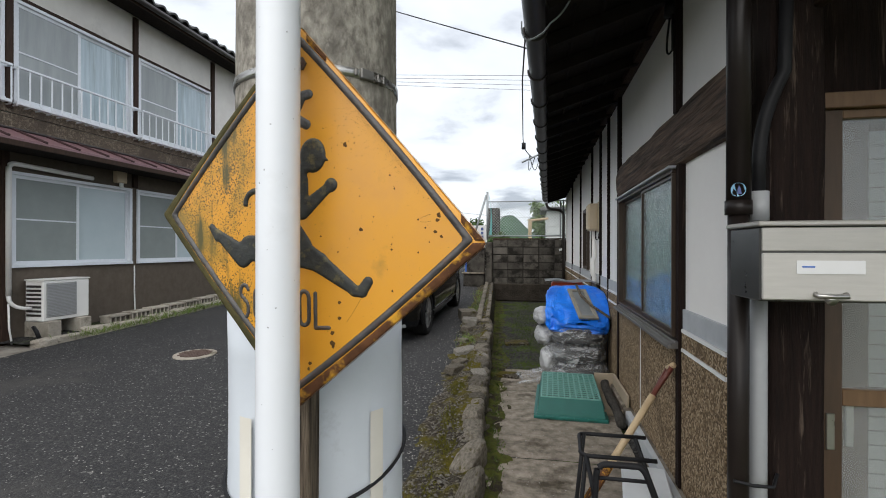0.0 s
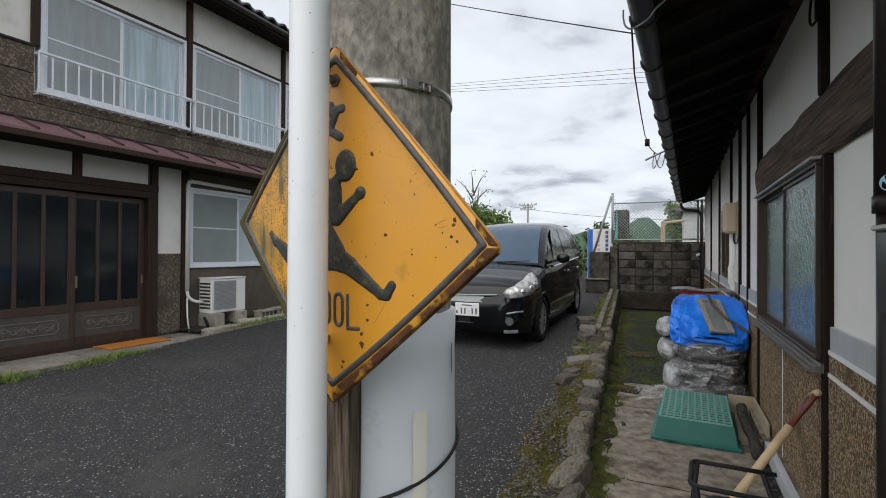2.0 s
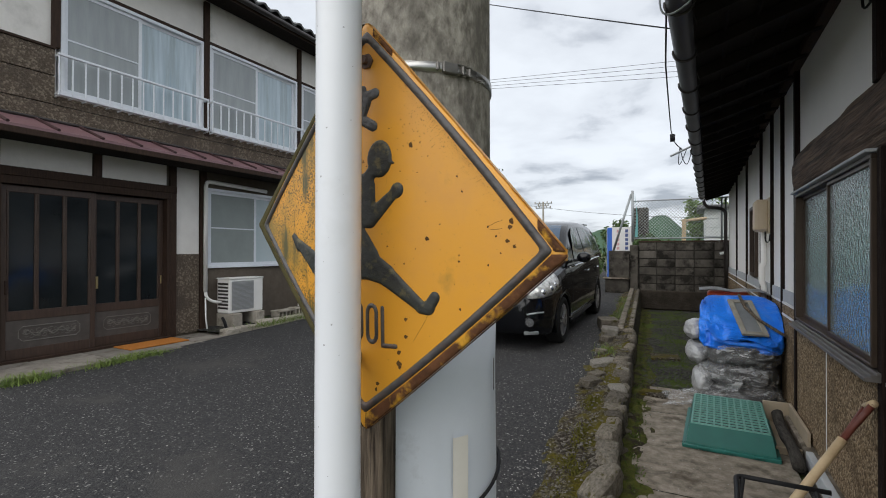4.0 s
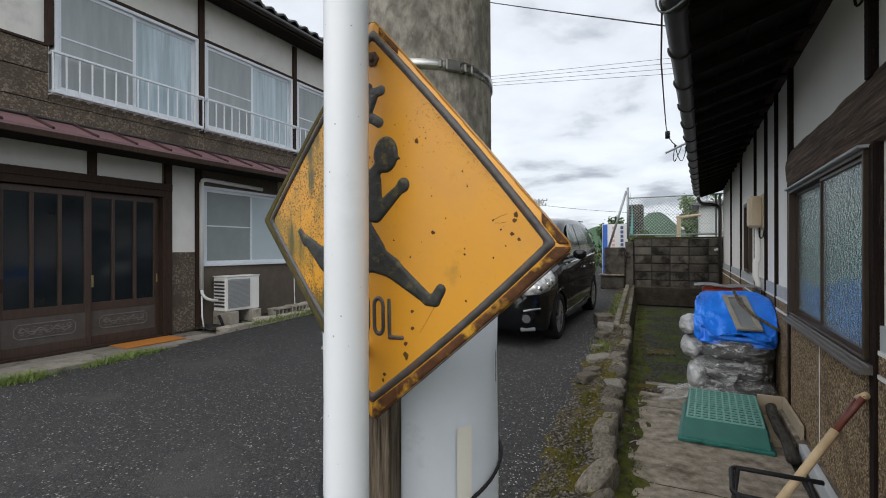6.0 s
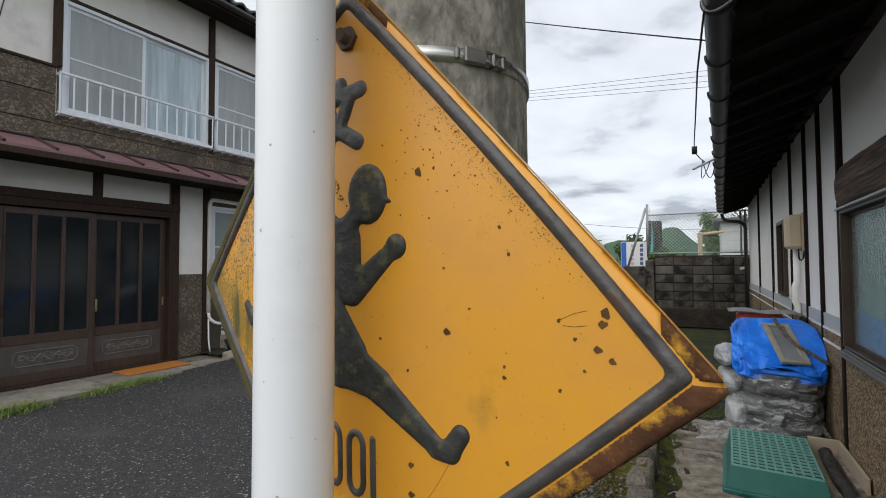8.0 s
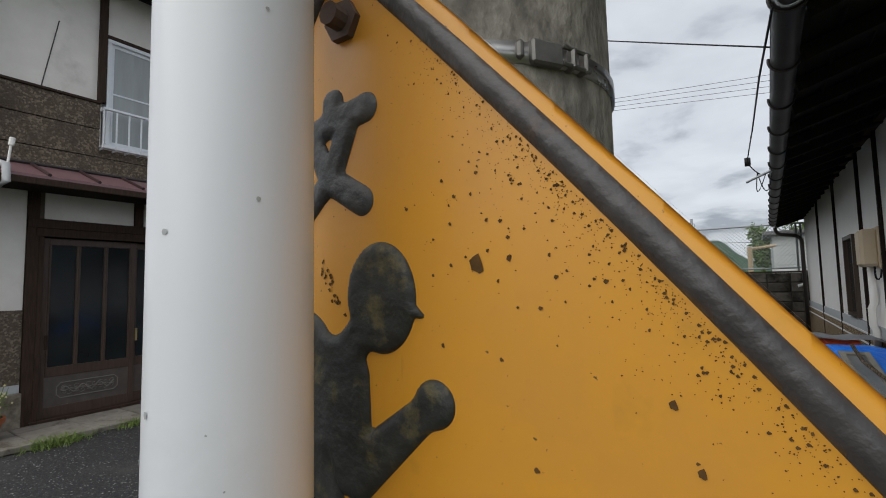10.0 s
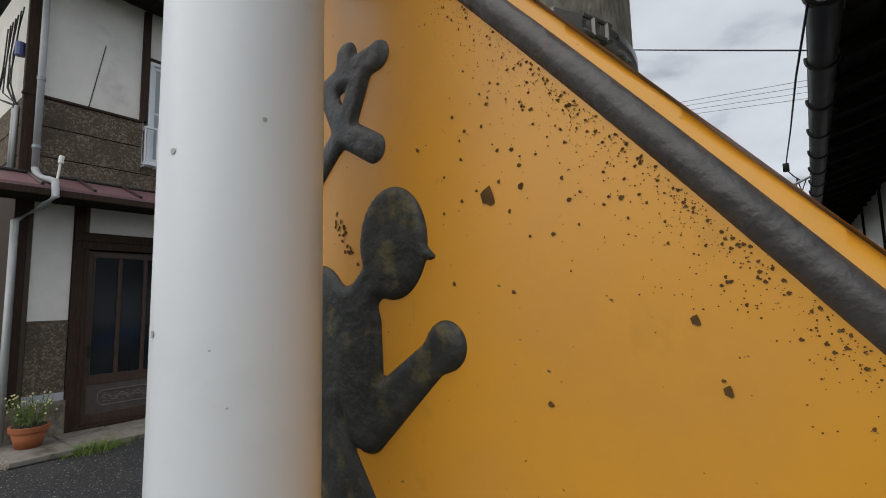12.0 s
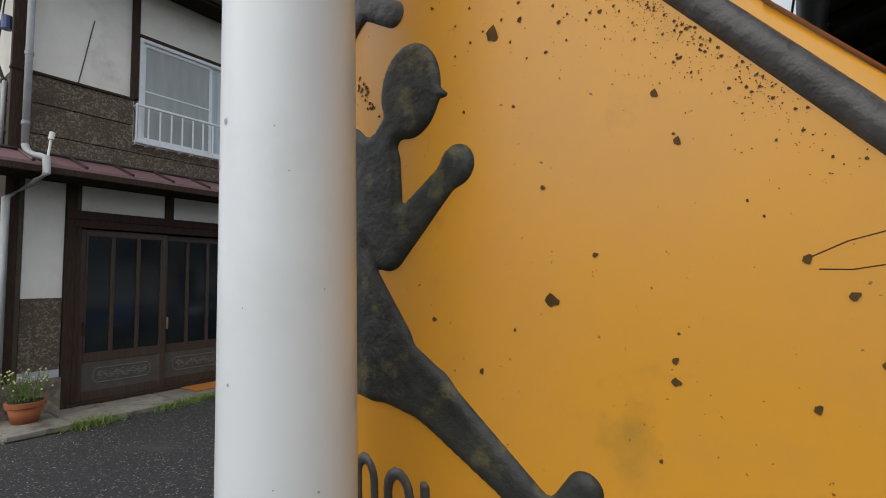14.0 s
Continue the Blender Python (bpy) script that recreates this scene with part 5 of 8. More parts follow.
# window with figured glass
win = thing("window_6", (RX, 3.78, 0.8), "bronze sliding window with rippled frosted glass", "window", kind="structure")
y0, y1, z0, z1 = 2.775, 4.475, 0.868, 1.785
part("window_frame", boxes((RX - 0.05, RX + 0.1, y0, y1, z1 - 0.022, z1), (RX - 0.05, RX + 0.1, y0, y0 + 0.018, z0, z1 - 0.022), (RX - 0.05, RX + 0.1, y1 - 0.03, y1, z0, z1 - 0.022), (RX - 0.05, RX + 0.1, y0 + 0.018, y1 - 0.03, z0, z0 + 0.014), bev=0.003), M_BRONZE, win)
part("head_flashing", boxes((RX - 0.075, RX - 0.0, y0 - 0.02, y1, z1 + 0.001, z1 + 0.016), bev=0.003), M_GREYSTRIP, win)
bm = bmesh.new()
for k, (dx, dz) in enumerate(((-0.088, 0.0), (-0.068, 0.012), (-0.048, 0.022))):
    box(bm, RX + dx, RX + 0.02, y0 - 0.06, y1 + 0.0, z0 - 0.05 + dz, z0 - 0.032 + dz, bev=0.002)
part("window_sill", bm, mat("dull_sill_metal", (0.13, 0.12, 0.115), (0.20, 0.19, 0.18), 12, 0.5, 0.5, bump=0.15), win)
M_RIPPLE = glass("rippled_glass", (0.78, 0.93, 0.93), 0.04, 1.0, 42, 0.93, 0.012)
for a, b, dx in ((y0 + 0.018, 3.60, -0.035), (3.57, y1 - 0.03, -0.005)):
    f, zt, zb = 0.020, z1 - 0.022, z0 + 0.014
    part("sash", boxes((RX + dx, RX + dx + 0.026, a, b, zt - f, zt), (RX + dx, RX + dx + 0.026, a, b, zb, zb + f * 1.2), (RX + dx, RX + dx + 0.026, a, a + f, zb + f * 1.2, zt - f), (RX + dx, RX + dx + 0.026, b - f, b, zb + f * 1.2, zt - f), bev=0.002), M_BRONZE, win)
    pn = part("pane", boxes((RX + dx + 0.011, RX + dx + 0.016, a + f, b - f, zb + f * 1.2, zt - f)), M_RIPPLE, win)
    pn.visible_shadow = False
# curtain behind the glass
part("blind", sheet(lambda u, z: (RX + 0.075 + 0.003 * math.sin(u * 60), y0 + u * (y1 - y0), z), span(0, 1, 80), [z0 - 0.02, z1 + 0.02]), mat("grey_green_curtain", (0.40, 0.56, 0.54), (0.50, 0.66, 0.63), 3, 0.9, bump=0.1), win, "grey-green curtain")
part("blue_sheet", sheet(lambda u, z: (RX + 0.046 + 0.01 * math.sin(u * 40), y0 + 0.03 + u * (y1 - y0 - 0.06), z + 0.05 * math.sin(u * 5 + 1) * (1 if z > 1 else 0)), span(0, 1, 40), [0.86, 1.15]), mat("blue_inner_sheet", (0.06, 0.32, 0.93), (0.10, 0.42, 0.95), 4, 0.6, bump=0.1), win, "blue sheet behind the glass")
sw = thing("window_7", (RX, 7.45, 1.05), "small dark sliding window", "window", kind="structure")
part("window_frame", boxes((RX - 0.04, RX + 0.1, 7.15, 7.75, 1.91, 1.95), (RX - 0.04, RX + 0.1, 7.15, 7.75, 1.05, 1.09), (RX - 0.04, RX + 0.1, 7.15, 7.19, 1.09, 1.91), (RX - 0.04, RX + 0.1, 7.71, 7.75, 1.09, 1.91)), M_BRONZE, sw)
part("pane", boxes((RX + 0.0, RX + 0.006, 7.19, 7.71, 1.09, 1.91)), M_DARKGLASS, sw)

# deep eave with rafters and boards, its edge slightly askew to the wall
def eave_x(y):
    return -0.020 + 0.0262 * y


eave = thing("eave", (0.3, 6, 2.6), "deep black timber eave with rafters and boards", "roof", kind="structure")
ES = 0.32
bm = bmesh.new()
vs = [bm.verts.new(p) for p in ((eave_x(0.9), 0.9, 2.60), (eave_x(13), 13, 2.60), (1.2, 13, 2.60 + ES * (1.2 - eave_x(13))), (1.2, 0.9, 2.60 + ES * (1.2 - eave_x(0.9))))]
up_ = [bm.verts.new(v.co + Vector((0, 0, 0.06))) for v in vs]
bm.faces.new(vs[::-1]); bm.faces.new(up_)
for i in range(4):
    bm.faces.new((vs[i], vs[(i + 1) % 4], up_[(i + 1) % 4], up_[i]))
part("boarding", bm, M_SOFFIT, eave)
rf = None
for k in range(26):
    y = 1.05 + k * 0.455
    if rf is None:
        b = bmesh.new()
        box(b, 0, 1.06, -0.028, 0.028, -0.075, -0.002, m=Matrix.Rotation(-math.atan(ES), 4, "Y"))
        o = part("rafter", b, M_SOFFIT, eave); rf = o.data
        o.matrix_basis = Matrix.Translation((eave_x(y) + 0.02, y, 2.60))
    else:
        shared("rafter", rf, Matrix.Translation((eave_x(y) + 0.02, y, 2.60)), eave)
bm = bmesh.new()
for k in range(7):
    x = 0.02 + 0.16 * k
    tube(bm, [(x + eave_x(1) + 0.0, 0.95, 2.60 + ES * x - 0.012), (x + eave_x(12.9), 12.9, 2.60 + ES * x - 0.012)], 0.012, 4)
part("batten", bm, M_SOFFIT, eave)
part("wall_plate", boxes((RX - 0.06, RX + 0.16, 2.1, 12.5, 2.74, 2.86)), M_WOOD, eave)
bm = bmesh.new()
vs = [bm.verts.new(p) for p in ((0.0, 0.8, 2.69), (0.33, 13.1, 2.69), (4.0, 13.1, 4.1), (4.0, 0.8, 4.1), (0.0, 0.8, 2.73), (0.33, 13.1, 2.73), (4.0, 13.1, 4.14), (4.0, 0.8, 4.14))]
for f in ((3, 2, 1, 0), (4, 5, 6, 7), (0, 1, 5, 4), (1, 2, 6, 5), (2, 3, 7, 6), (3, 0, 4, 7)):
    bm.faces.new([vs[i] for i in f])
part("covering", bm, M_TILE, eave)

gut = thing("roof_gutter", (0, 6, 2.5), "dark brown half-round roof gutter along the eave", "gutter")
bm = bmesh.new()
ga = span(-0.15 * math.pi, -0.95 * math.pi, 10)
gl = [(kx, [(eave_x(yy) - 0.03 + 0.062 * math.cos(a), yy, 2.60 + 0.062 * math.sin(a)) for a in ga]) for kx, yy in enumerate(span(0.6, 12.3, 40))]
rows_ = [[bm.verts.new(p) for p in g] for _, g in gl]
for u, v in zip(rows_, rows_[1:]):
    for j in range(len(ga) - 1):
        bm.faces.new((u[j], u[j + 1], v[j + 1], v[j]))
bmesh.ops.solidify(bm, geom=bm.faces[:], thickness=0.004)
part("channel", bm, M_GUTTER, gut, smooth=True)
hook = None
for k in range(18):
    y = 0.8 + 0.65 * k
    b = None
    if hook is None:
        b = bmesh.new()
        tube(b, [(-0.03 + 0.068 * math.cos(a), 0, 0.068 * math.sin(a)) for a in span(0.05, -1.05 * math.pi, 12)], 0.008, 6)
        o = part("hook", b, M_GUTTER, gut); hook = o.data
        o.matrix_basis = Matrix.Translation((eave_x(y), y, 2.60))
    else:
        shared("hook", hook, Matrix.Translation((eave_x(y), y, 2.60)), gut)
bm = bmesh.new()
tube(bm, bend((eave_x(12.2), 12.2, 2.52), (eave_x(12.2), 12.2, 2.40), (0.40, 12.2, 2.36)) + bend((0.55, 12.2, 2.34), (0.72, 12.2, 2.32), (0.72, 12.2, 2.18)) + [(0.72, 12.2, 0.3)], 0.035, 10)
part("downpipe", bm, M_GUTTER, gut, smooth=True)

# ---- entrance end of the near house ----
tagged(part("wall_entrance", boxes((0.98, 1.06, 2.10, 2.28, 0, 3.0), (1.06, 2.15, 2.10, 2.28, 1.95, 3.0), (2.15, 3.6, 2.10, 2.28, 0, 3.0)), M_WOODP), "dark timber entrance wall", "wall", kind="structure")
# boards above the view, added to keep the entrance in shade
tagged(part("entrance_ceiling", boxes((1.06, 3.6, -0.5, 2.08, 2.55, 2.60)), M_SOFFIT), "unseen dark boards added to shade the entrance", "ceiling", kind="structure")
bm = bmesh.new()
box(bm, 0.86, 1.035, 1.93, 2.095, 0.0, 2.9)
bmesh.ops.subdivide_edges(bm, edges=bm.edges[:], cuts=7, use_grid_fill=True)
for v in bm.verts:
    v.co += 0.012 * noise.noise_vector((v.co.x * 7, v.co.y * 7, v.co.z * 3))
solo("corner_pillar", bm, M_WOODP, "dark worn timber corner pillar with split grain", "pillar", kind="structure", smooth=True)

ed = thing("door_2", (1.6, 2.15, 0.05), "brown sliding glass entrance door, reflected siding modelled as slats behind", "door", kind="structure")
part("door_frame", boxes((1.06, 1.086, 2.06, 2.2, 0.0, 1.945), (1.086, 2.15, 2.06, 2.2, 1.885, 1.945), bev=0.003), M_BRASSW, ed)
part("stile", boxes((1.088, 1.176, 2.085, 2.13, 0.05, 1.884), bev=0.003), mat("brown_door_stile", (0.048, 0.028, 0.015), (0.075, 0.044, 0.024), 8, 0.5, bump=0.15, stretch=(5, 5, 0.7)), ed)
part("stile", boxes((1.192, 1.292, 2.135, 2.16, 0.05, 1.88), bev=0.003), M_BRONZE, ed)
part("rail", boxes((1.178, 2.1, 2.09, 2.13, 0.748, 0.812), (1.178, 2.1, 2.09, 2.13, 0.05, 0.2), (1.178, 2.1, 2.09, 2.13, 1.85, 1.884), bev=0.003), M_BRASSW, ed)
pn = part("pane", boxes((1.178, 2.1, 2.105, 2.111, 0.2, 1.85)), glass("clear_pane", (0.85, 0.88, 0.88), 0.02, 0, 1, 0.9), ed)
pn.visible_shadow = False
part("handle", boxes((1.118, 1.148, 2.078, 2.087, 0.58, 0.72), bev=0.003), M_STEEL, ed)
part("lock", boxes((1.21, 1.238, 2.128, 2.136, 0.58, 0.75), bev=0.002), M_STEEL, ed)
# added slats stand in for pale siding reflected in the door glass
slat = None
for k in range(30):
    z = 0.12 + 0.058 * k
    if slat is None:
        b = bmesh.new(); box(b, 1.18, 2.1, -0.004, 0.004, -0.0265, 0.0265)
        o = part("slat", b, mat("reflected_siding_slat", (0.20, 0.215, 0.21), (0.27, 0.285, 0.28), 3, 0.7, bump=0.05), ed); slat = o.data
        o.matrix_basis = Matrix.Translation((0, 2.24, z))
    else:
        shared("slat", slat, Matrix.Translation((0, 2.24, z)), ed)
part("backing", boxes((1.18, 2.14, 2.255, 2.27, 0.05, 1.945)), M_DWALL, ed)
bm = bmesh.new()
box(bm, -0.02, 0.02, -0.9, 0.9, -0.09, 0.09, bev=0.006, m=Matrix.Translation((1.02, 1.55, 2.28)) @ Matrix.Rotation(radians(4), 4, "X"))
solo("canopy_board", bm, M_WOOD, "dark brown canopy board over the entrance", "canopy", kind="structure")

# downpipes at the corner
dp = thing("downpipe", (0.725, 1.86, 0), "dark brown round plastic downpipe with round blue sticker", "downpipe")
bm = bmesh.new(); tube(bm, [(0.727, 1.86, 0), (0.727, 1.86, 1.48)], 0.034, 24)
part("pipe", bm, M_PIPE, dp, smooth=True)
bm = bmesh.new(); tube(bm, [(0.727, 1.86, 1.48), (0.727, 1.86, 2.9)], 0.039, 24)
part("upper_pipe", bm, M_PIPE, dp, smooth=True)
for z in (1.47, 2.28):
    bm = bmesh.new(); tube(bm, [(0.727, 1.86, z), (0.727, 1.86, z + 0.05)], 0.043, 24)
    part("collar", bm, M_PIPE, dp, smooth=True)
bm = bmesh.new()
a0 = radians(-112)
for k, (r, mt) in enumerate(((0.024, 0),)):
    vs = []
    for q in range(20):
        a, z = a0 + r * math.cos(2 * math.pi * q / 20) / 0.039, 1.555 + r * math.sin(2 * math.pi * q / 20)
        vs.append(bm.verts.new((0.727 + 0.0396 * math.cos(a), 1.86 + 0.0396 * math.sin(a), z)))
    bm.faces.new(vs)
stk = part("sticker", bm, mat("blue_sticker", (0.10, 0.32, 0.52), (0.30, 0.52, 0.66), 60, 0.4, bump=0), dp, "round blue sticker")
bm = bmesh.new()
a0b = a0 + 0.02
bm.faces.new([bm.verts.new((0.727 + 0.0402 * math.cos(a0b + dx_ / 0.039), 1.86 + 0.0402 * math.sin(a0b + dx_ / 0.039), 1.555 + dz_)) for dx_, dz_ in ((-0.004, -0.016), (0.010, -0.016), (0.006, 0.004), (0.001, 0.014), (-0.003, 0.002))])
part("mark", bm, M_NAVY, stk)
bm = bmesh.new()
tube(bm, [(0.727 - 0.03, 1.82, 0.545), (0.76, 1.818, 0.535), (0.83, 1.84, 0.525), (0.88, 1.925, 0.535)], 0.006, 6)
part("tie", bm, M_BLACK, dp, "black wire tie")
gp = thing("drainpipe", (0.805, 1.90, 0), "pale grey plastic drainpipe with black upper hose", "drainpipe")
bm = bmesh.new(); tube(bm, [(0.808, 1.90, 0), (0.808, 1.90, 1.54)], 0.028, 20)
part("pipe", bm, M_GPIPE, gp, smooth=True)
bm = bmesh.new(); tube(bm, [(0.808, 1.90, 1.54), (0.808, 1.90, 1.68)] + bend((0.81, 1.9, 1.7), (0.82, 1.9, 1.85), (0.89, 1.9, 1.98)) + [(0.90, 1.9, 2.4)], 0.022, 14)
part("hose", bm, M_BLACK, gp, smooth=True)
bm = bmesh.new(); tube(bm, [(0.808, 1.90, 1.45), (0.808, 1.90, 1.555)], 0.033, 20)
part("coupling", bm, M_GPIPE, gp, smooth=True)

# stainless letter box on the pillar
lb = thing("letter_box", (0.85, 1.64, 1.175), "stainless steel letter box with lid, flap and latch", "letter box")
part("body", boxes((0.664, 1.06, 1.552, 1.76, 1.196, 1.413), bev=0.004), mat("dark_box_body", (0.10, 0.10, 0.095), (0.16, 0.155, 0.15), 8, 0.3, 0.8, bump=0.03), lb)
bm = bmesh.new(); box(bm, 0.655, 1.07, 1.535, 1.775, 1.415, 1.430, bev=0.004)
part("lid", bm, M_BOXST, lb)
part("lid_front", boxes((0.668, 1.056, 1.544, 1.551, 1.343, 1.411), bev=0.002), M_BOXST, lb)
flap = part("flap", boxes((0.668, 1.056, 1.540, 1.551, 1.202, 1.337), bev=0.003), mat("stainless_flap", (0.50, 0.48, 0.45), (0.57, 0.55, 0.515), 30, 0.40, 0.3, bump=0.05, stretch=(0.3, 3, 3)), lb)
part("card", boxes((0.755, 0.925, 1.5375, 1.5395, 1.278, 1.316)), M_WHITE, flap, "white name card slot")
part("card_mark", boxes((0.768, 0.80, 1.5362, 1.5372, 1.296, 1.300)), M_BLUEP, flap, "small blue printed bars")
bm = bmesh.new()
tube(bm, [(0.80, 1.534, 1.223), (0.80, 1.522, 1.216), (0.875, 1.522, 1.216), (0.875, 1.534, 1.223)], 0.007, 8)
tube(bm, [(0.838, 1.545, 1.211), (0.838, 1.525, 1.202)], 0.014, 12)
part("latch", bm, M_STEEL, flap, smooth=True)
part("bracket", boxes((0.90, 1.0, 1.762, 1.925, 1.238, 1.278)), M_STEEL, lb)

# cables by the wall top
def cable(name, pts, r, label, category="cable", mt=None):
    b = bmesh.new(); tube(b, pts, r, 6)
    return solo(name, b, mt or M_BLACK, label, category)


jb = thing("cable_entry", (0.77, 2.84, 2.35), "black cable bundle and insulator on the wall", "cable entry")
bm = bmesh.new()
tube(bm, [(0.77, 2.84, 2.90), (0.765, 2.83, 2.72)], 0.028, 10)
tube(bm, [(0.765, 2.83, 2.72), (0.76, 2.83, 2.64)], 0.04, 10)
part("sleeve", bm, M_BLACK, jb, smooth=True)
for s in (-1, 1):
    bm = bmesh.new(); tube(bm, bend((0.76, 2.83 + 0.02 * s, 2.66), (0.74, 2.83 + 0.10 * s, 2.40), (0.77, 2.85, 2.46), 8), 0.006, 6)
    part("loop", bm, M_BLACK, jb)

# meter cover on the wall
mb = thing("electric_meter", (0.72, 6.08, 1.57), "beige plastic electric meter cover on the wall", "meter")
bm = bmesh.new(); box(bm, 0.648, RX - 0.02, 5.98, 6.20, 1.575, 1.905, bev=0.025)
part("cover", bm, M_BEIGE, mb, smooth=False)
part("backplate", boxes((RX - 0.035, RX - 0.001, 5.945, 6.24, 1.56, 1.92), bev=0.004), M_BEIGE, mb)
bm = bmesh.new(); tube(bm, [(0.745, 6.04, 1.60)] + bend((0.745, 6.04, 1.56), (0.74, 6.04, 1.42), (0.78, 6.04, 1.48)) + [(0.79, 6.04, 1.55)], 0.008, 6)
part("cable", bm, M_BLACK, mb)
bm = bmesh.new(); tube(bm, [(0.755, 6.24, 1.6), (0.755, 6.24, 1.25), (0.735, 6.24, 1.2), (0.735, 6.24, 1.05), (0.755, 6.24, 1.0), (0.755, 6.24, 0.45)], 0.03, 12)
part("conduit", bm, M_ACW, mb, "cream conduit pipe", smooth=True)

# ---- things along the passage ----
# upturned teal crate with a grid bottom
cr = thing("plastic_crate", (0.32, 4.2, 0), "upturned teal plastic crate with a grid bottom", "crate")
CM = Matrix.Translation((0.312, 4.27, 0)) @ Matrix.Rotation(radians(-2), 4, "Z")
bm = bmesh.new()
for (x0, x1, yy0, yy1, z0, z1, tp) in ((-0.265, 0.265, -0.42, 0.42, 0.0, 0.165, 0.03),):
    b0 = [bm.verts.new(CM @ Vector(p)) for p in ((x0, yy0, 0.012), (x1, yy0, 0.012), (x1, yy1, 0.012), (x0, yy1, 0.012))]
    b1 = [bm.verts.new(CM @ Vector((p[0] * 0.9, p[1] * 0.93, 0.16))) for p in ((x0, yy0), (x1, yy0), (x1, yy1), (x0, yy1))]
    b2 = [bm.verts.new(CM @ Vector((p[0] * 0.9 - math.copysign(0.012, p[0]), p[1] * 0.93 - math.copysign(0.012, p[1]), 0.16))) for p in ((x0, yy0), (x1, yy0), (x1, yy1), (x0, yy1))]
    b3 = [bm.verts.new(CM @ Vector((p[0] * 0.93, p[1] * 0.95, 0.012))) for p in ((x0, yy0), (x1, yy0), (x1, yy1), (x0, yy1))]
    for i in range(4):
        j = (i + 1) % 4
        bm.faces.new((b0[i], b0[j], b1[j], b1[i])); bm.faces.new((b1[i], b1[j], b2[j], b2[i])); bm.faces.new((b2[i], b2[j], b3[j], b3[i])); bm.faces.new((b3[i], b3[j], b0[j], b0[i]))
part("side", bm, M_TEAL, cr)
part("rim", (lambda b: (box(b, -0.285, 0.285, -0.44, -0.405, 0, 0.03, bev=0.006, m=CM), box(b, -0.285, 0.285, 0.405, 0.44, 0, 0.03, bev=0.006, m=CM), box(b, -0.285, -0.25, -0.405, 0.405, 0, 0.03, m=CM), box(b, 0.25, 0.285, -0.405, 0.405, 0, 0.03, m=CM), b)[-1])(bmesh.new()), M_TEAL, cr)
M_TEALG = mat("pale_teal_grid", (0.12, 0.29, 0.255), (0.17, 0.36, 0.315), 7, 0.45, bump=0.05)
# near-black teal plate paints the shade seen through the grid holes
part("bottom", (lambda b: (box(b, -0.232, 0.232, -0.384, 0.384, 0.095, 0.10, m=CM), b)[-1])(bmesh.new()), mat("shaded_teal_bottom", (0.003, 0.028, 0.024), (0.005, 0.040, 0.034), 5, 0.5, bump=0.05), cr)
grid_x = grid_y = None
for k in range(11):
    x = -0.228 + 0.456 * k / 10
    if grid_x is None:
        b = bmesh.new(); box(b, -0.0052, 0.0052, -0.38, 0.38, 0.160, 0.168)
        o = part("grid_bar", b, M_TEALG, cr); grid_x = o.data; o.matrix_basis = CM @ Matrix.Translation((x, 0, 0))
    else:
        shared("grid_bar", grid_x, CM @ Matrix.Translation((x, 0, 0)), cr)
for k in range(14):
    y = -0.38 + 0.76 * k / 13
    if grid_y is None:
        b = bmesh.new(); box(b, -0.228, 0.228, -0.0062, 0.0062, 0.1605, 0.1695)
        o = part("grid_bar", b, M_TEALG, cr); grid_y = o.data; o.matrix_basis = CM @ Matrix.Translation((0, y, 0))
    else:
        shared("grid_bar", grid_y, CM @ Matrix.Translation((0, y, 0)), cr)
for dx in (-0.16, 0.0, 0.16):
    b = bmesh.new(); box(b, dx - 0.03, dx + 0.03, -0.455, -0.425, 0.018, 0.032, bev=0.003, m=CM)
    part("lug", b, M_TEAL, cr)


def lump(c, size, seed, rough=0.25, freq=2.2, sub=4, square=0.7, folds=0.0):
    """A crumpled bag or wrapped bundle."""
    b = bmesh.new()
    bmesh.ops.create_icosphere(b, subdivisions=sub, radius=1)
    for v in b.verts:
        d = v.co.normalized()
        q = Vector([math.copysign(abs(x) ** square, x) for x in d])
        n0 = noise.noise(d * freq + Vector((seed, 0, 0)))
        n1 = 1 - abs(noise.noise(Vector((d.x * freq * 1.6, d.y * freq * 1.6, d.z * freq * 2.6 + 1.4 * d.x)) + Vector((0, seed, 0)))) * 2 - 0.5 * abs(noise.noise(d * freq * 5 + Vector((0, 0, seed))))
        q *= 1 + rough * n0 + folds * n1
        v.co = Vector((c[0] + q.x * size[0], c[1] + q.y * size[1], max(0.004, c[2] + q.z * size[2])))
    return b


M_BAGIN = mat("dark_bag_contents", (0.022, 0.022, 0.023), (0.05, 0.05, 0.051), 5, 0.8, bump=0.3)
M_BAGW = mat("white_film", (0.26, 0.265, 0.27), (0.50, 0.505, 0.51), 5, 0.30, bump=0.8, bscale=12, bdist=0.03, c3=(0.14, 0.142, 0.145), c3scale=5, c3at=0.53)
M_FILM = mat("clear_crumpled_film", (0.42, 0.43, 0.44), (0.72, 0.73, 0.74), 4, 0.26, bump=0.9, bscale=13, bdist=0.03, stretch=(1.0, 1.0, 2.2), spec=0.6)
# streaked opacity paints the white highlights along the film's folds
fn_, fl_ = M_FILM.node_tree.nodes, M_FILM.node_tree.links
f_co, f_mp, f_no, f_ra = fn_.new("ShaderNodeTexCoord"), fn_.new("ShaderNodeMapping"), fn_.new("ShaderNodeTexNoise"), fn_.new("ShaderNodeValToRGB")
f_mp.inputs["Scale"].default_value = (1.0, 1.0, 3.5)
f_mp.inputs["Rotation"].default_value = (0.0, 0.35, 0.0)
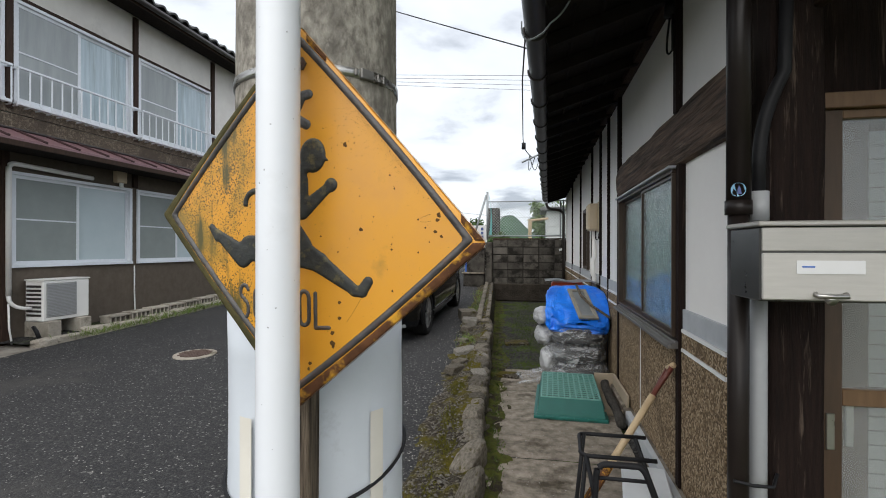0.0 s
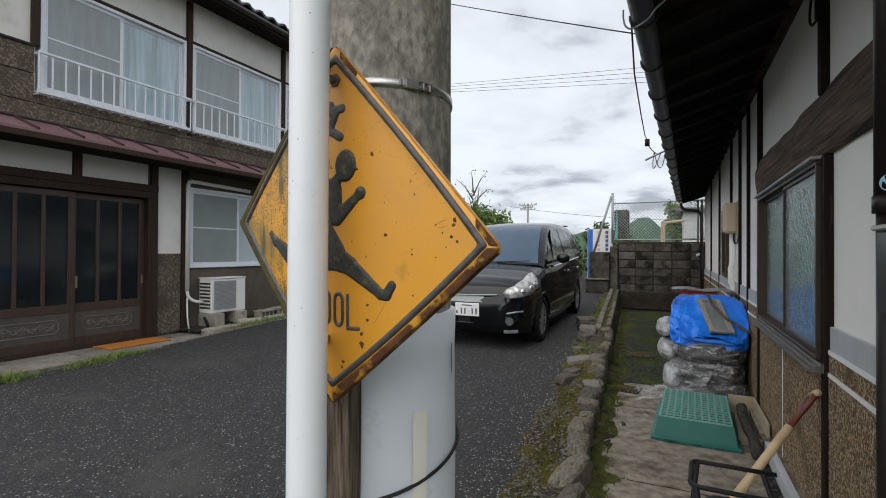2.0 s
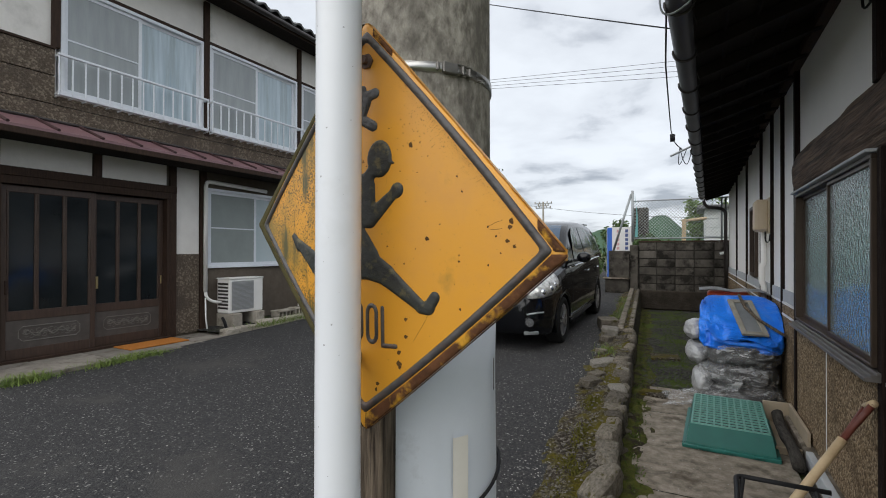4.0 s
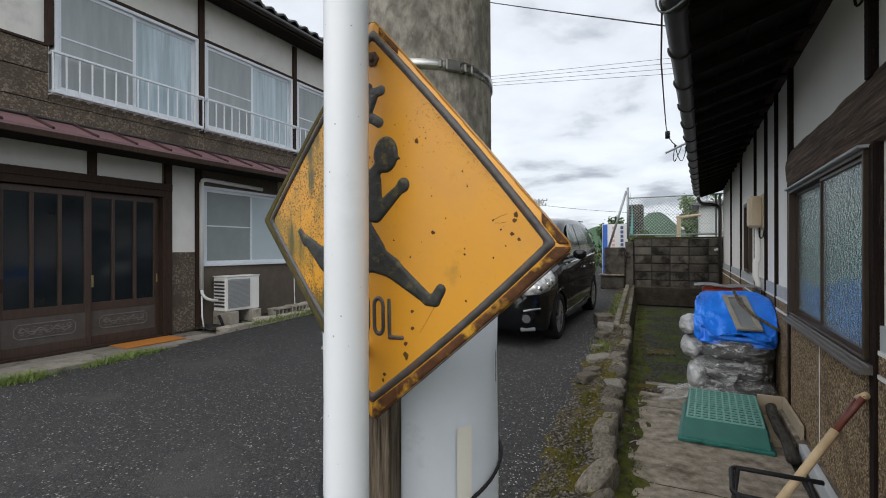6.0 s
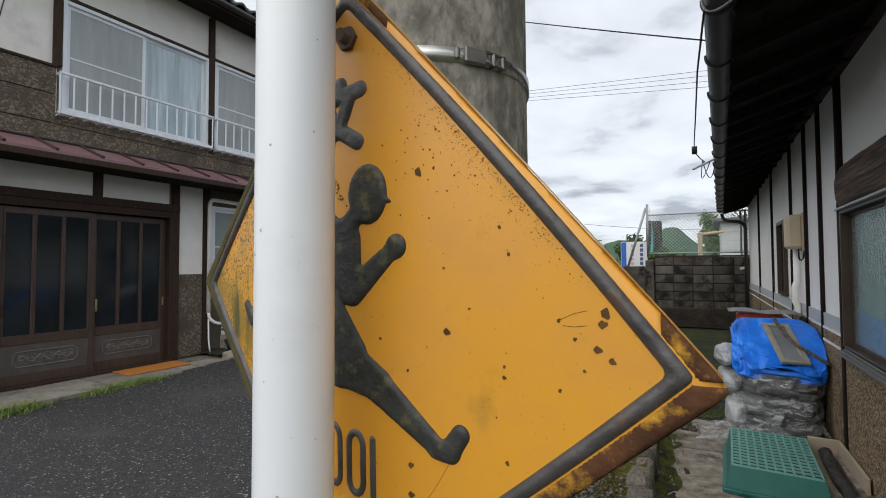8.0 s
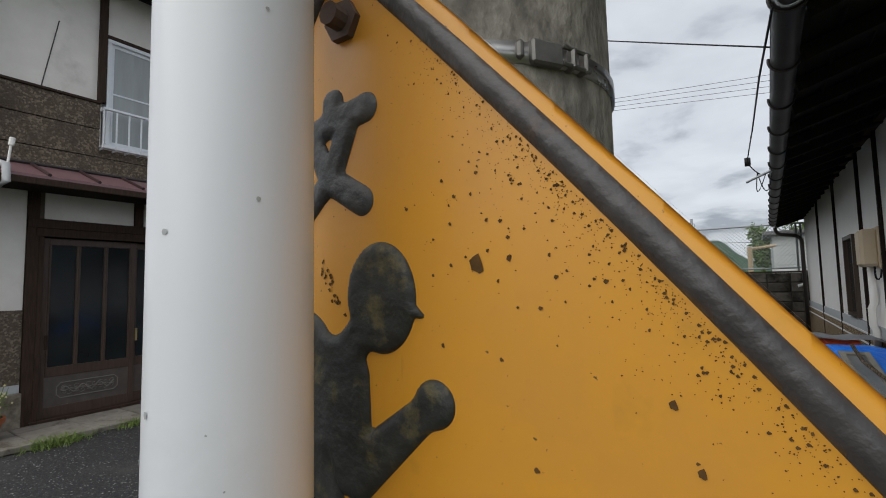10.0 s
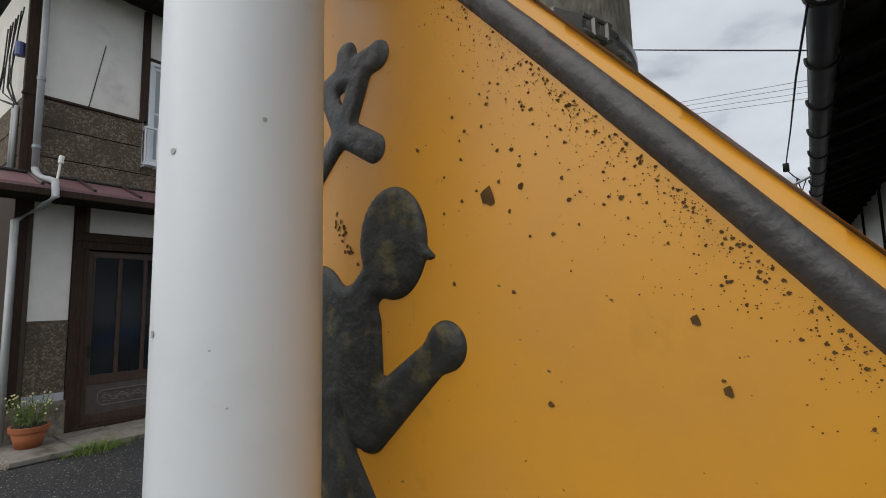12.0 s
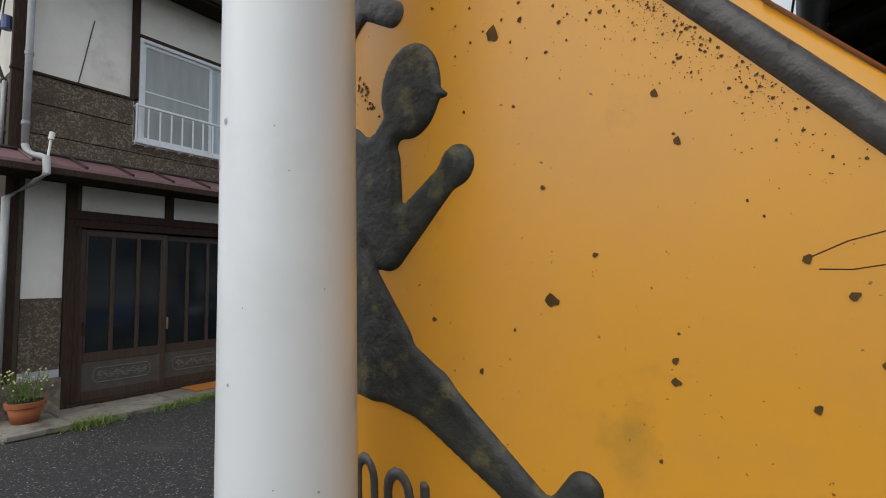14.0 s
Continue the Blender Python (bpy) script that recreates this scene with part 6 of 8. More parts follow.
f_no.inputs["Scale"].default_value, f_no.inputs["Detail"].default_value, f_no.inputs["Distortion"].default_value = 7.0, 5.0, 1.2
f_ra.color_ramp.elements[0].position, f_ra.color_ramp.elements[1].position = 0.40, 0.66
f_ra.color_ramp.elements[0].color, f_ra.color_ramp.elements[1].color = (0.06, 0.06, 0.06, 1), (0.50, 0.50, 0.50, 1)
fl_.new(f_co.outputs["Object"], f_mp.inputs[0]); fl_.new(f_mp.outputs[0], f_no.inputs["Vector"]); fl_.new(f_no.outputs[0], f_ra.inputs[0])
fl_.new(f_ra.outputs[0], fn_["Principled BSDF"].inputs["Alpha"])


def bagged_tyre(c, rx, ry, half, seed):
    """A worn tyre lying flat inside a crumpled clear bag."""
    t = thing("bagged_tyre", (c[0], c[1], c[2] - half), "old black tyre wrapped in crumpled clear plastic film", "bagged tyre", "stacked bagged tyres")
    b = bmesh.new()
    prof = [(0.58, -0.80), (0.70, -1.0), (0.90, -0.95), (0.985, -0.7), (1.0, 0.0), (0.985, 0.7), (0.90, 0.95), (0.70, 1.0), (0.58, 0.80)]
    rings = [[b.verts.new((c[0] + 0.93 * rx * q * math.cos(a), c[1] + 0.93 * ry * q * math.sin(a), c[2] + 0.86 * half * h)) for q, h in prof] for a in span(0, 2 * math.pi, 48)[:-1]]
    for u, v in zip(rings, rings[1:] + rings[:1]):
        for j in range(len(prof) - 1):
            b.faces.new((u[j], v[j], v[j + 1], u[j + 1]))
    part("tyre", b, M_BAGIN, t, "black rubber tyre", smooth=True)
    b = bmesh.new()
    bmesh.ops.create_icosphere(b, subdivisions=5, radius=1)
    for v in b.verts:
        d = v.co.normalized()
        q = Vector((math.copysign(abs(d.x) ** 0.75, d.x), math.copysign(abs(d.y) ** 0.75, d.y), math.copysign(abs(d.z) ** 0.5, d.z)))
        a = math.atan2(d.y, d.x)
        fold = 1 - 2 * abs(noise.noise((3.2 * math.cos(a) + seed, 3.2 * math.sin(a), 1.6 * d.z + 1.2 * math.sin(3 * a))))
        fine = 1 - 2 * abs(noise.noise((7 * d.x, 7 * d.y + seed, 5 * d.z)))
        q *= 1 + 0.055 * fold + 0.025 * fine
        v.co = Vector((c[0] + q.x * rx, c[1] + q.y * ry, max(c[2] - half * 1.02, c[2] + q.z * half * (1.0 + 0.12 * fine))))
    part("film", b, M_FILM, t, "crumpled clear film", smooth=True)


for c, rx, ry, half, sd_ in (((0.44, 5.15, 0.105), 0.31, 0.40, 0.10, 1), ((0.42, 5.19, 0.285), 0.30, 0.38, 0.09, 7), ((0.455, 5.22, 0.46), 0.29, 0.36, 0.09, 4)):
    bagged_tyre(c, rx, ry, half, sd_)
for c, sz, sd_ in (((0.10, 5.35, 0.62), (0.10, 0.22, 0.09), 3), ((0.12, 5.3, 0.42), (0.10, 0.24, 0.10), 5), ((0.16, 5.1, 0.20), (0.09, 0.2, 0.12), 6)):
    solo("film_bag", lump(c, sz, sd_, 0.12, 1.8, 5, 0.9, 0.05), M_BAGW, "white translucent plastic bag end", "bag", "white bag ends", smooth=True)
bm = sheet(lambda u, v: (-0.20 + 0.62 * u + 0.06 * math.sin(6 * v) + 0.10 * v, 4.70 + 0.55 * v - 0.02 * u, 0.012 + 0.26 * u * u + 0.055 * (1 - abs(noise.noise((u * 5, v * 7, 2)) * 2)) * (0.3 + u) + 0.02 * (1 - abs(noise.noise((u * 13, v * 15, 5)) * 2)) * u), span(0, 1, 44), span(0, 1, 44))
solo("film_sheet", bm, M_FILM, "crumpled white plastic film trailing on the path", "plastic film", smooth=True)
# blue tarpaulin bundle
tp = thing("tarpaulin_bundle", (0.45, 5.3, 0.5), "bright blue crumpled tarpaulin bundle on bags", "tarpaulin")
bm = lump((0.455, 5.38, 0.700), (0.30, 0.45, 0.225), 11, 0.10, 1.7, 6, 0.34, 0.055)
for v in bm.verts:
    top_z = 0.585 + (v.co.y - 4.9) * 0.56 + 0.030 * (1 - 2 * abs(noise.noise((v.co.x * 5, v.co.y * 4, 3)))) + 0.012 * noise.noise((v.co.x * 16, v.co.y * 16, 1))
    v.co.z = min(v.co.z, top_z, 0.93 + 0.02 * noise.noise((v.co.x * 8, v.co.y * 8, 5)))
part("cover", bm, M_BLUE, tp, smooth=True)
fr = thing("wooden_tray", (0.52, 5.2, 0.9), "small weathered wooden frame lying on the tarpaulin", "frame")
FM = Matrix.Translation((0.50, 5.17, 0.725)) @ Euler((radians(29), radians(2), radians(12))).to_matrix().to_4x4()
for x0, x1, yy0, yy1 in ((-0.10, -0.06, -0.26, 0.26), (0.06, 0.10, -0.26, 0.26), (-0.06, 0.06, -0.26, -0.22), (-0.06, 0.06, 0.22, 0.26)):
    b = bmesh.new(); box(b, x0, x1, yy0, yy1, 0.05, 0.075, bev=0.003, m=FM); part("bar", b, bpy.data.materials.get("worn_pale_frame") or mat("worn_pale_frame", (0.20, 0.19, 0.16), (0.33, 0.31, 0.27), 9, 0.8, bump=0.3), fr)
b = bmesh.new(); box(b, -0.06, 0.06, -0.22, 0.22, 0.052, 0.060, m=FM); part("panel", b, M_GALV, fr)
b = bmesh.new(); tube(b, [FM @ Vector(p) for p in ((0.0, 0.30, 0.10), (0.0, 0.10, 0.10), (0.06, -0.08, 0.10), (0.24, -0.26, 0.06))], 0.013, 8)
solo("curved_stick", b, M_STAKE, "worn curved wooden tool handle on the tarpaulin", "tool handle", smooth=True)
solo("red_tub", (lambda b: (box(b, 0.22, 0.60, 5.92, 6.2, 0.78, 0.94, bev=0.02), b)[-1])(bmesh.new()), M_RED, "orange-red plastic tub behind the tarpaulin", "tub")
solo("storage_stack", (lambda b: (box(b, 0.16, 0.70, 5.86, 6.28, 0.0, 0.775, bev=0.015), b)[-1])(bmesh.new()), M_BAGIN, "dark covered stack behind the bags", "stack")
bm = sheet(lambda u, v: (0.14 + 0.62 * u, 5.78 + 0.45 * v, 0.965 + 0.012 * noise.noise((u * 5, v * 5, 1)) - 0.10 * max(0, u - 0.7) + 0.01 * math.sin(u * 9)), span(0, 1, 14), span(0, 1, 10))
bmesh.ops.solidify(bm, geom=bm.faces[:], thickness=0.012)
solo("cover_board", bm, M_GREYSTRIP, "bent grey board on the covered stack", "board", smooth=True)
# low beige box and dark plank by the wall
bx_ = thing("wooden_box", (0.66, 4.66, 0), "open beige wooden box beside the wall", "box")
for a in ((0.575, 0.765, 4.70, 4.72, 0.0, 0.17), (0.745, 0.765, 4.02, 4.70, 0.0, 0.17), (0.575, 0.745, 4.02, 4.04, 0.0, 0.05), (0.575, 0.745, 4.04, 4.70, 0.0, 0.015)):
    part("board", boxes(a, bev=0.003), mat("beige_board", (0.30, 0.25, 0.18), (0.38, 0.32, 0.24), 7, 0.8, bump=0.1) if a[0] < 0.6 and a[2] > 4.6 else bpy.data.materials["beige_board"], bx_)
b = bmesh.new()
tube(b, [(0.655 + 0.008 * math.sin(7 * t), 3.72 + 0.90 * t, 0.045 + 0.055 * t) for t in span(0, 1, 14)], 0.036, 12)
for v in b.verts:
    v.co += 0.008 * noise.noise_vector((v.co.x * 18, v.co.y * 5, v.co.z * 18))
solo("log", b, mat("dark_grey_bark", (0.022, 0.020, 0.018), (0.095, 0.088, 0.078), 14, 0.9, bump=1.0, bscale=40, stretch=(5, 0.8, 5), bdist=0.012), "dark weathered log leaning in the box", "log", smooth=True)
b = bmesh.new(); box(b, -0.02, 0.02, -0.65, 0.65, 0, 0.09, bev=0.004, m=Matrix.Translation((0.735, 3.25, 0.0)))
solo("edge_board", b, M_GREYSTRIP, "pale grey edging board along the footing", "board")
# pale styrene trough
tr = thing("planter_trough", (0.55, 2.55, 0), "pale grey plastic trough lying on the path", "trough")
TM = Matrix.Translation((0.56, 2.45, 0)) @ Matrix.Rotation(radians(-8), 4, "Z")
b = bmesh.new(); box(b, -0.10, 0.10, -0.33, 0.33, 0.0, 0.13, bev=0.02, m=TM); part("body", b, M_GREYSTRIP, tr)
b = bmesh.new(); box(b, -0.115, 0.115, -0.345, 0.345, 0.131, 0.15, bev=0.008, m=TM); part("lid", b, mat("pale_plastic", (0.50, 0.52, 0.54), (0.58, 0.60, 0.62), 5, 0.5, bump=0.05), tr)
# shovel with a wooden shaft and D grip
sh = thing("shovel", (0.40, 2.6, 0), "old shovel with pale wooden shaft and red grip", "shovel")
s0, s1 = Vector((0.26, 2.52, 0.02)), Vector((0.755, 2.80, 0.71))
sd1 = (s1 - s0).normalized()
bm = bmesh.new(); tube(bm, [s0.lerp(s1, t) for t in (0.22, 0.45, 0.78)], 0.019, 12); part("shaft", bm, M_HANDLE, sh, smooth=True)
side = (Vector((0.25, 1, 0)) - sd1 * sd1.dot(Vector((0.25, 1, 0)))).normalized()
for s in (-1, 1):
    bm = bmesh.new(); tube(bm, [s0.lerp(s1, 0.775) + side * s * 0.004, s0.lerp(s1, 0.86) + side * s * 0.014, s0.lerp(s1, 0.90) + side * s * 0.036, s0.lerp(s1, 0.985) + side * s * 0.046], 0.0135, 8)
    part("fork", bm, M_REDWOOD, sh, smooth=True)
bm = bmesh.new(); tube(bm, [s0.lerp(s1, 0.99) - side * 0.058, s0.lerp(s1, 0.99) + side * 0.058], 0.016, 10); part("grip", bm, M_HANDLE, sh, "pale worn wooden grip", smooth=True)
bm = bmesh.new(); tube(bm, [s0.lerp(s1, 0.12), s0.lerp(s1, 0.30)], 0.022, 10); part("socket", bm, M_RUST, sh, smooth=True)
bm = sheet(lambda u, v: s0.lerp(s1, 0.14 - 0.2 * v * 1.0) + side * (u - 0.5) * 0.2 * (1 - 0.35 * v * v) + Vector((0, 0, 0.03 * (2 * u - 1) ** 2)), span(0, 1, 8), span(0, 1, 8))
for v in bm.verts:
    v.co.z = max(v.co.z, 0.004)
bmesh.ops.solidify(bm, geom=bm.faces[:], thickness=0.003)
part("blade", bm, M_RUST, sh, smooth=True)
# black tubular steel stand
ct = thing("tube_stand", (0.38, 2.3, 0), "black tubular steel stand with looped top bars", "stand")
bm = bmesh.new()
tube(bm, [(0.55, 2.46, 0.43)] + [(0.30, 2.46, 0.43)] + bend((0.27, 2.46, 0.43), (0.235, 2.46, 0.43), (0.235, 2.42, 0.43)) + [(0.228, 2.26, 0.43)] + bend((0.225, 2.24, 0.43), (0.225, 2.20, 0.43), (0.27, 2.20, 0.43)) + [(0.54, 2.20, 0.43)], 0.010, 8)
part("top_loop", bm, M_BLACK, ct, smooth=True)
bm = bmesh.new()
tube(bm, [(0.235, 1.97, 0.0), (0.262, 2.0, 0.42)] + bend((0.265, 2.0, 0.45), (0.27, 2.0, 0.485), (0.31, 2.0, 0.487)) + [(0.40, 2.0, 0.487)] + bend((0.42, 2.0, 0.487), (0.445, 2.0, 0.485), (0.46, 2.0, 0.44)) + [(0.62, 2.0, 0.0)], 0.013, 8)
part("front_frame", bm, M_BLACK, ct, smooth=True)
for a, b_ in (((0.27, 2.0, 0.43), (0.455, 2.0, 0.43)),):
    bm = bmesh.new(); tube(bm, [a, b_], 0.008, 8); part("crossbar", bm, M_BLACK, ct, smooth=True)
for a, b_ in (((0.26, 2.45, 0.43), (0.21, 2.42, 0.0)), ((0.50, 2.46, 0.43), (0.64, 2.40, 0.0)), ((0.245, 2.2, 0.43), (0.20, 2.18, 0.0)), ((0.246, 2.2, 0.428), (0.268, 2.0, 0.30))):
    bm = bmesh.new(); tube(bm, [a, b_], 0.010, 8); part("leg", bm, M_BLACK, ct, smooth=True)

# ---- far end: block wall, fence, banner ----
bw = thing("block_wall", (0, 12.5, 0), "dark stained concrete block wall on a stone footing", "wall", kind="structure")
part("core", boxes((-1.08, 0.98, 12.46, 12.55, 0.42, 1.59)), M_MORTAR, bw)
bmesh_ = bmesh.new(); box(bmesh_, -0.189, 0.189, -0.062, 0.062, -0.0895, 0.0895, bev=0.010)
blk = bpy.data.meshes.new("block"); bmesh_.to_mesh(blk); bmesh_.free(); blk.materials.append(M_BLOCK)
for r in range(6):
    for c in range(6):
        x = -1.08 + 0.2 + 0.397 * c
        if x > 0.95:
            continue
        shared("block", blk, Matrix.Translation((x, 12.5 + 0.003 * ((r * 7 + c * 3) % 4), 0.505 + 0.198 * r)), bw)
part("footing", boxes((-1.05, 1.0, 12.38, 12.6, 0.0, 0.448), bev=0.02), mat("dark_stone_footing", (0.022, 0.018, 0.014), (0.06, 0.05, 0.04), 6, 0.95, bump=0.8, bscale=30, c3=(0.05, 0.05, 0.022), c3scale=3, c3at=0.58, bdist=0.03), bw)
part("coping", boxes((-1.08, 0.98, 12.44, 12.58, 1.594, 1.63)), M_WOOD, bw)
part("pier", boxes((-1.265, -1.085, 12.34, 12.6, 0.0, 1.53), bev=0.012), M_BLOCK, bw)
part("pier", boxes((-1.82, -1.27, 12.2, 12.45, 0.3, 0.70), bev=0.012), M_BLOCK, bw, "low block pier")
part("pier", boxes((-1.74, -1.27, 12.25, 12.4, 0.742, 1.39), bev=0.01), M_BLOCK, bw)
part("slab", boxes((-1.86, -1.27, 12.16, 12.45, 0.703, 0.74), bev=0.006), M_CONC, bw)
solo("fallen_block", (lambda b: (box(b, -0.13, 0.13, -0.2, 0.2, 0, 0.16, bev=0.01, m=Matrix.Translation((-1.05, 7.6, road_z(7.6))) @ Matrix.Rotation(0.3, 4, "Z")), b)[-1])(bmesh.new()), M_STONE, "loose concrete block on the verge", "block")
solo("light_fitting", (lambda b: (tube(b, [(0.62, 12.41, 1.32), (0.72, 12.41, 1.35)], 0.03, 10), b)[-1])(bmesh.new()), M_SIDING, "pale plastic fitting on the block wall", "fitting")

fe = thing("chain_link_fence", (0, 12.5, 1.7), "galvanised chain-link fence on top of the block wall", "fence")
for x, yy in ((-1.22, 12.5), (0.66, 12.52), (0.74, 12.52)):
    bm = bmesh.new(); tube(bm, [(x, yy, 1.6), (x, yy, 2.86 if x < -1 else 2.62)], 0.028 if x < -1 else 0.02, 10); part("post", bm, M_GALV, fe, smooth=True)
bm = bmesh.new(); tube(bm, [(-1.66, 12.44, 1.38), (-1.25, 12.5, 2.78)], 0.028, 10); part("brace", bm, M_GALV, fe, smooth=True)
for z in (2.60, 1.69):
    bm = bmesh.new(); tube(bm, [(-1.22, 12.5, z), (1.3, 12.5, z)], 0.016, 8); part("rail", bm, M_GALV, fe)
bm = bmesh.new()
p_ = 0.075
for k in range(-14, 36):
    for s in (-1, 1):
        xa = -1.20 + k * p_
        a, b_ = (xa, 1.70), (xa + s * 0.89, 2.59)
        t0, t1 = 0.0, 1.0
        for lim, sgn in ((-1.20, 1), (1.3, -1)):
            fa, fb = (a[0] - lim) * sgn, (b_[0] - lim) * sgn
            if fa < 0 and fb < 0:
                t0, t1 = 1, 0
            elif fa < 0:
                t0 = max(t0, fa / (fa - fb))
            elif fb < 0:
                t1 = min(t1, fa / (fa - fb))
        if t1 - t0 > 0.02:
            pa = (a[0] + (b_[0] - a[0]) * t0, 12.5 + 0.003 * s, a[1] + (b_[1] - a[1]) * t0)
            pb = (a[0] + (b_[0] - a[0]) * t1, 12.5 + 0.003 * s, a[1] + (b_[1] - a[1]) * t1)
            tube(bm, [pa, pb], 0.0045, 3, caps=False)
tagged(part("mesh", bm, M_GALV, fe, "diagonal wire mesh"), kind="stuff")
bm = sheet(lambda u, v: (-1.17 + 0.07 * (1 - v) * u + 0.04 * math.sin(3 * v), 12.45 - 0.02 * u, 1.72 + 1.06 * v - 0.10 * u * v), span(0, 1, 6), span(0, 1, 10))
part("net", bm, M_TEALNET, fe, "faded teal net")

bn = thing("banner_board", (-1.55, 13.0, 0.7), "white and blue notice banner with vertical writing", "banner")
part("board", boxes((-1.90, -1.28, 13.0, 13.02, 0.35, 2.00)), M_WHITE, bn)
part("stripe", boxes((-1.89, -1.77, 12.994, 12.999, 0.36, 1.99)), M_BLUEP, bn, "blue stripe")
for k in range(7):
    part("writing", boxes((-1.655, -1.59, 12.993, 12.999, 1.86 - 0.11 * k, 1.93 - 0.11 * k)), M_PINK, bn, "faded red writing bars")
for k in range(7):
    part("writing", boxes((-1.45, -1.38, 12.993, 12.999, 1.86 - 0.11 * k, 1.94 - 0.11 * k)), M_NAVY, bn, "navy writing bars")
for x in (-1.86, -1.32):
    part("leg", boxes((x, x + 0.03, 13.02, 13.05, 0.2, 1.98)), M_GALV, bn)

# pale shed behind the fence
shd = thing("garden_shed", (1.2, 17.3, 0), "pale sided shed with a grey roof behind the fence", "shed")
part("wall", boxes((0.42, 2.6, 17.0, 19, 0.3, 2.70)), M_SIDING, shd)
for k in range(8):
    part("siding_board", boxes((0.41, 2.61, 16.97, 16.999, 0.45 + 0.28 * k, 0.715 + 0.28 * k), bev=0.006), M_SIDING, shd)
bm = bmesh.new(); box(bm, 0.2, 2.8, 16.75, 19.2, 2.70, 2.82, bev=0.02); part("roof", bm, M_TILE, shd)
solo("wood_post", (lambda b: (tube(b, [(-0.16, 16, 0.3), (-0.15, 16, 2.35)], 0.06, 8), tube(b, [(-0.15, 16, 2.30), (0.45, 16, 2.36)], 0.04, 8), b)[-1])(bmesh.new()), M_HANDLE, "bleached wooden post and rail behind the fence", "post")
solo("concrete_post", (lambda b: (box(b, -2.0, -1.45, 20, 20.4, 0.3, 3.1, bev=0.05), b)[-1])(bmesh.new()), M_BLOCK, "grey concrete pillar behind the fence", "pillar")


def tree(name, x, y, z, height, spread, n, seed, mt, label, leaf=0.09, base=0.35, sparse=False):
    """A tapered trunk with limbs, and a crown of many small leaves in uneven clumps."""
    r = random.Random(seed)
    t = thing(name, (x, y, z), label, "tree" if height > 2.2 else "shrub", "trees behind the fence")
    bm = bmesh.new()
    top = Vector((x + r.uniform(-.1, .1) * height, y, z + height * 0.8))
    tube(bm, [(x, y, z - 0.1), (x + r.uniform(-.05, .05), y, z + height * 0.4), top], 0.045 * height / 2 + 0.02, 8, r1=0.015)
    part("trunk", bm, M_BARK, t, smooth=True)
    tips = []
    for k in range(9 if not sparse else 14):
        a, h = r.uniform(0, 6.28), r.uniform(base, 0.85)
        s = Vector((x, y, z + height * h * 0.9))
        e = s + Vector((math.cos(a) * spread * r.uniform(.5, 1), math.sin(a) * spread * r.uniform(.5, 1), height * r.uniform(0.08, 0.25)))
        bm = bmesh.new(); tube(bm, [s, s.lerp(e, .5) + Vector((0, 0, 0.03 * height)), e], 0.014 * height / 2 + 0.004, 5, r1=0.004)
        part("limb", bm, M_BARK, t)
        tips += [e, s.lerp(e, 0.6), s.lerp(e, 0.85)]
    verts, faces = [], []
    for k in range(n):
        c = r.choice(tips) + Vector([r.gauss(0, spread * (0.22 if not sparse else 0.10)) for _ in range(3)])
        c.z = max(c.z, z + 0.05)
        u = Vector([r.gauss(0, 1) for _ in range(3)]).normalized()
        w = u.cross(Vector([r.gauss(0, 1) for _ in range(3)])).normalized()
        s = leaf * r.uniform(0.6, 1.4)
        i = len(verts)
        verts += [c - u * s, c + w * s * 0.45, c + u * s, c - w * s * 0.45]
        faces.append((i, i + 1, i + 2, i + 3))
    me = bpy.data.meshes.new("crown"); me.from_pydata([v[:] for v in verts], [], faces); me.materials.append(mt)
    ob = new("crown", me); ob.parent = t; ob.matrix_parent_inverse = world_of(t).inverted()
    tagged(ob, kind="stuff")


tree("pine_shrub", -1.85, 14.2, 0.4, 1.95, 0.36, 4200, 1, M_LEAF, "dense dark green pine shrub behind the banner", 0.05, 0.1)
tree("garden_tree", 0.5, 20, 0.4, 2.7, 0.6, 1500, 2, M_LEAF2, "bright green garden tree behind the fence", 0.09, 0.5)
tree("garden_tree", -0.9, 18, 0.4, 1.5, 0.8, 3000, 3, M_LEAF, "round dark green bush behind the fence", 0.08, 0.1)
tree("garden_tree", 1.9, 22, 0.4, 3.2, 1.0, 1500, 4, M_LEAF2, "light green tree behind the shed", 0.09, 0.4)
tree("roadside_tree", -7.7, 20, 0.4, 3.1, 1.2, 4200, 5, M_LEAF2, "leafy green tree behind the parked car", 0.10, 0.3)
tree("bare_tree", -8.3, 20.5, 0.4, 5.0, 1.2, 120, 6, M_LEAF, "sparse tree with thin bare branches", 0.06, 0.4, True)
tree("hedge_bush", -3.4, 17, 0.4, 1.3, 1.1, 2600, 7, M_LEAF, "low dark hedge bush behind the car", 0.08, 0.1)
tree("hedge_bush", -5.2, 17.5, 0.4, 1.4, 1.1, 2600, 8, M_LEAF, "low dark hedge bush behind the car", 0.08, 0.1)

# wooded hills far off
def ridge(x):
    return 9 + 17 * math.exp(-((x + 19) / 15) ** 2) + 9 * math.exp(-((x + 48) / 30) ** 2) + 6 * math.exp(-((x - 22) / 20) ** 2) + 5 * math.exp(-((x + 80) / 40) ** 2) + 1.6 * noise.noise((x * 0.06, 3, 0)) + 0.7 * noise.noise((x * 0.3, 5, 0))


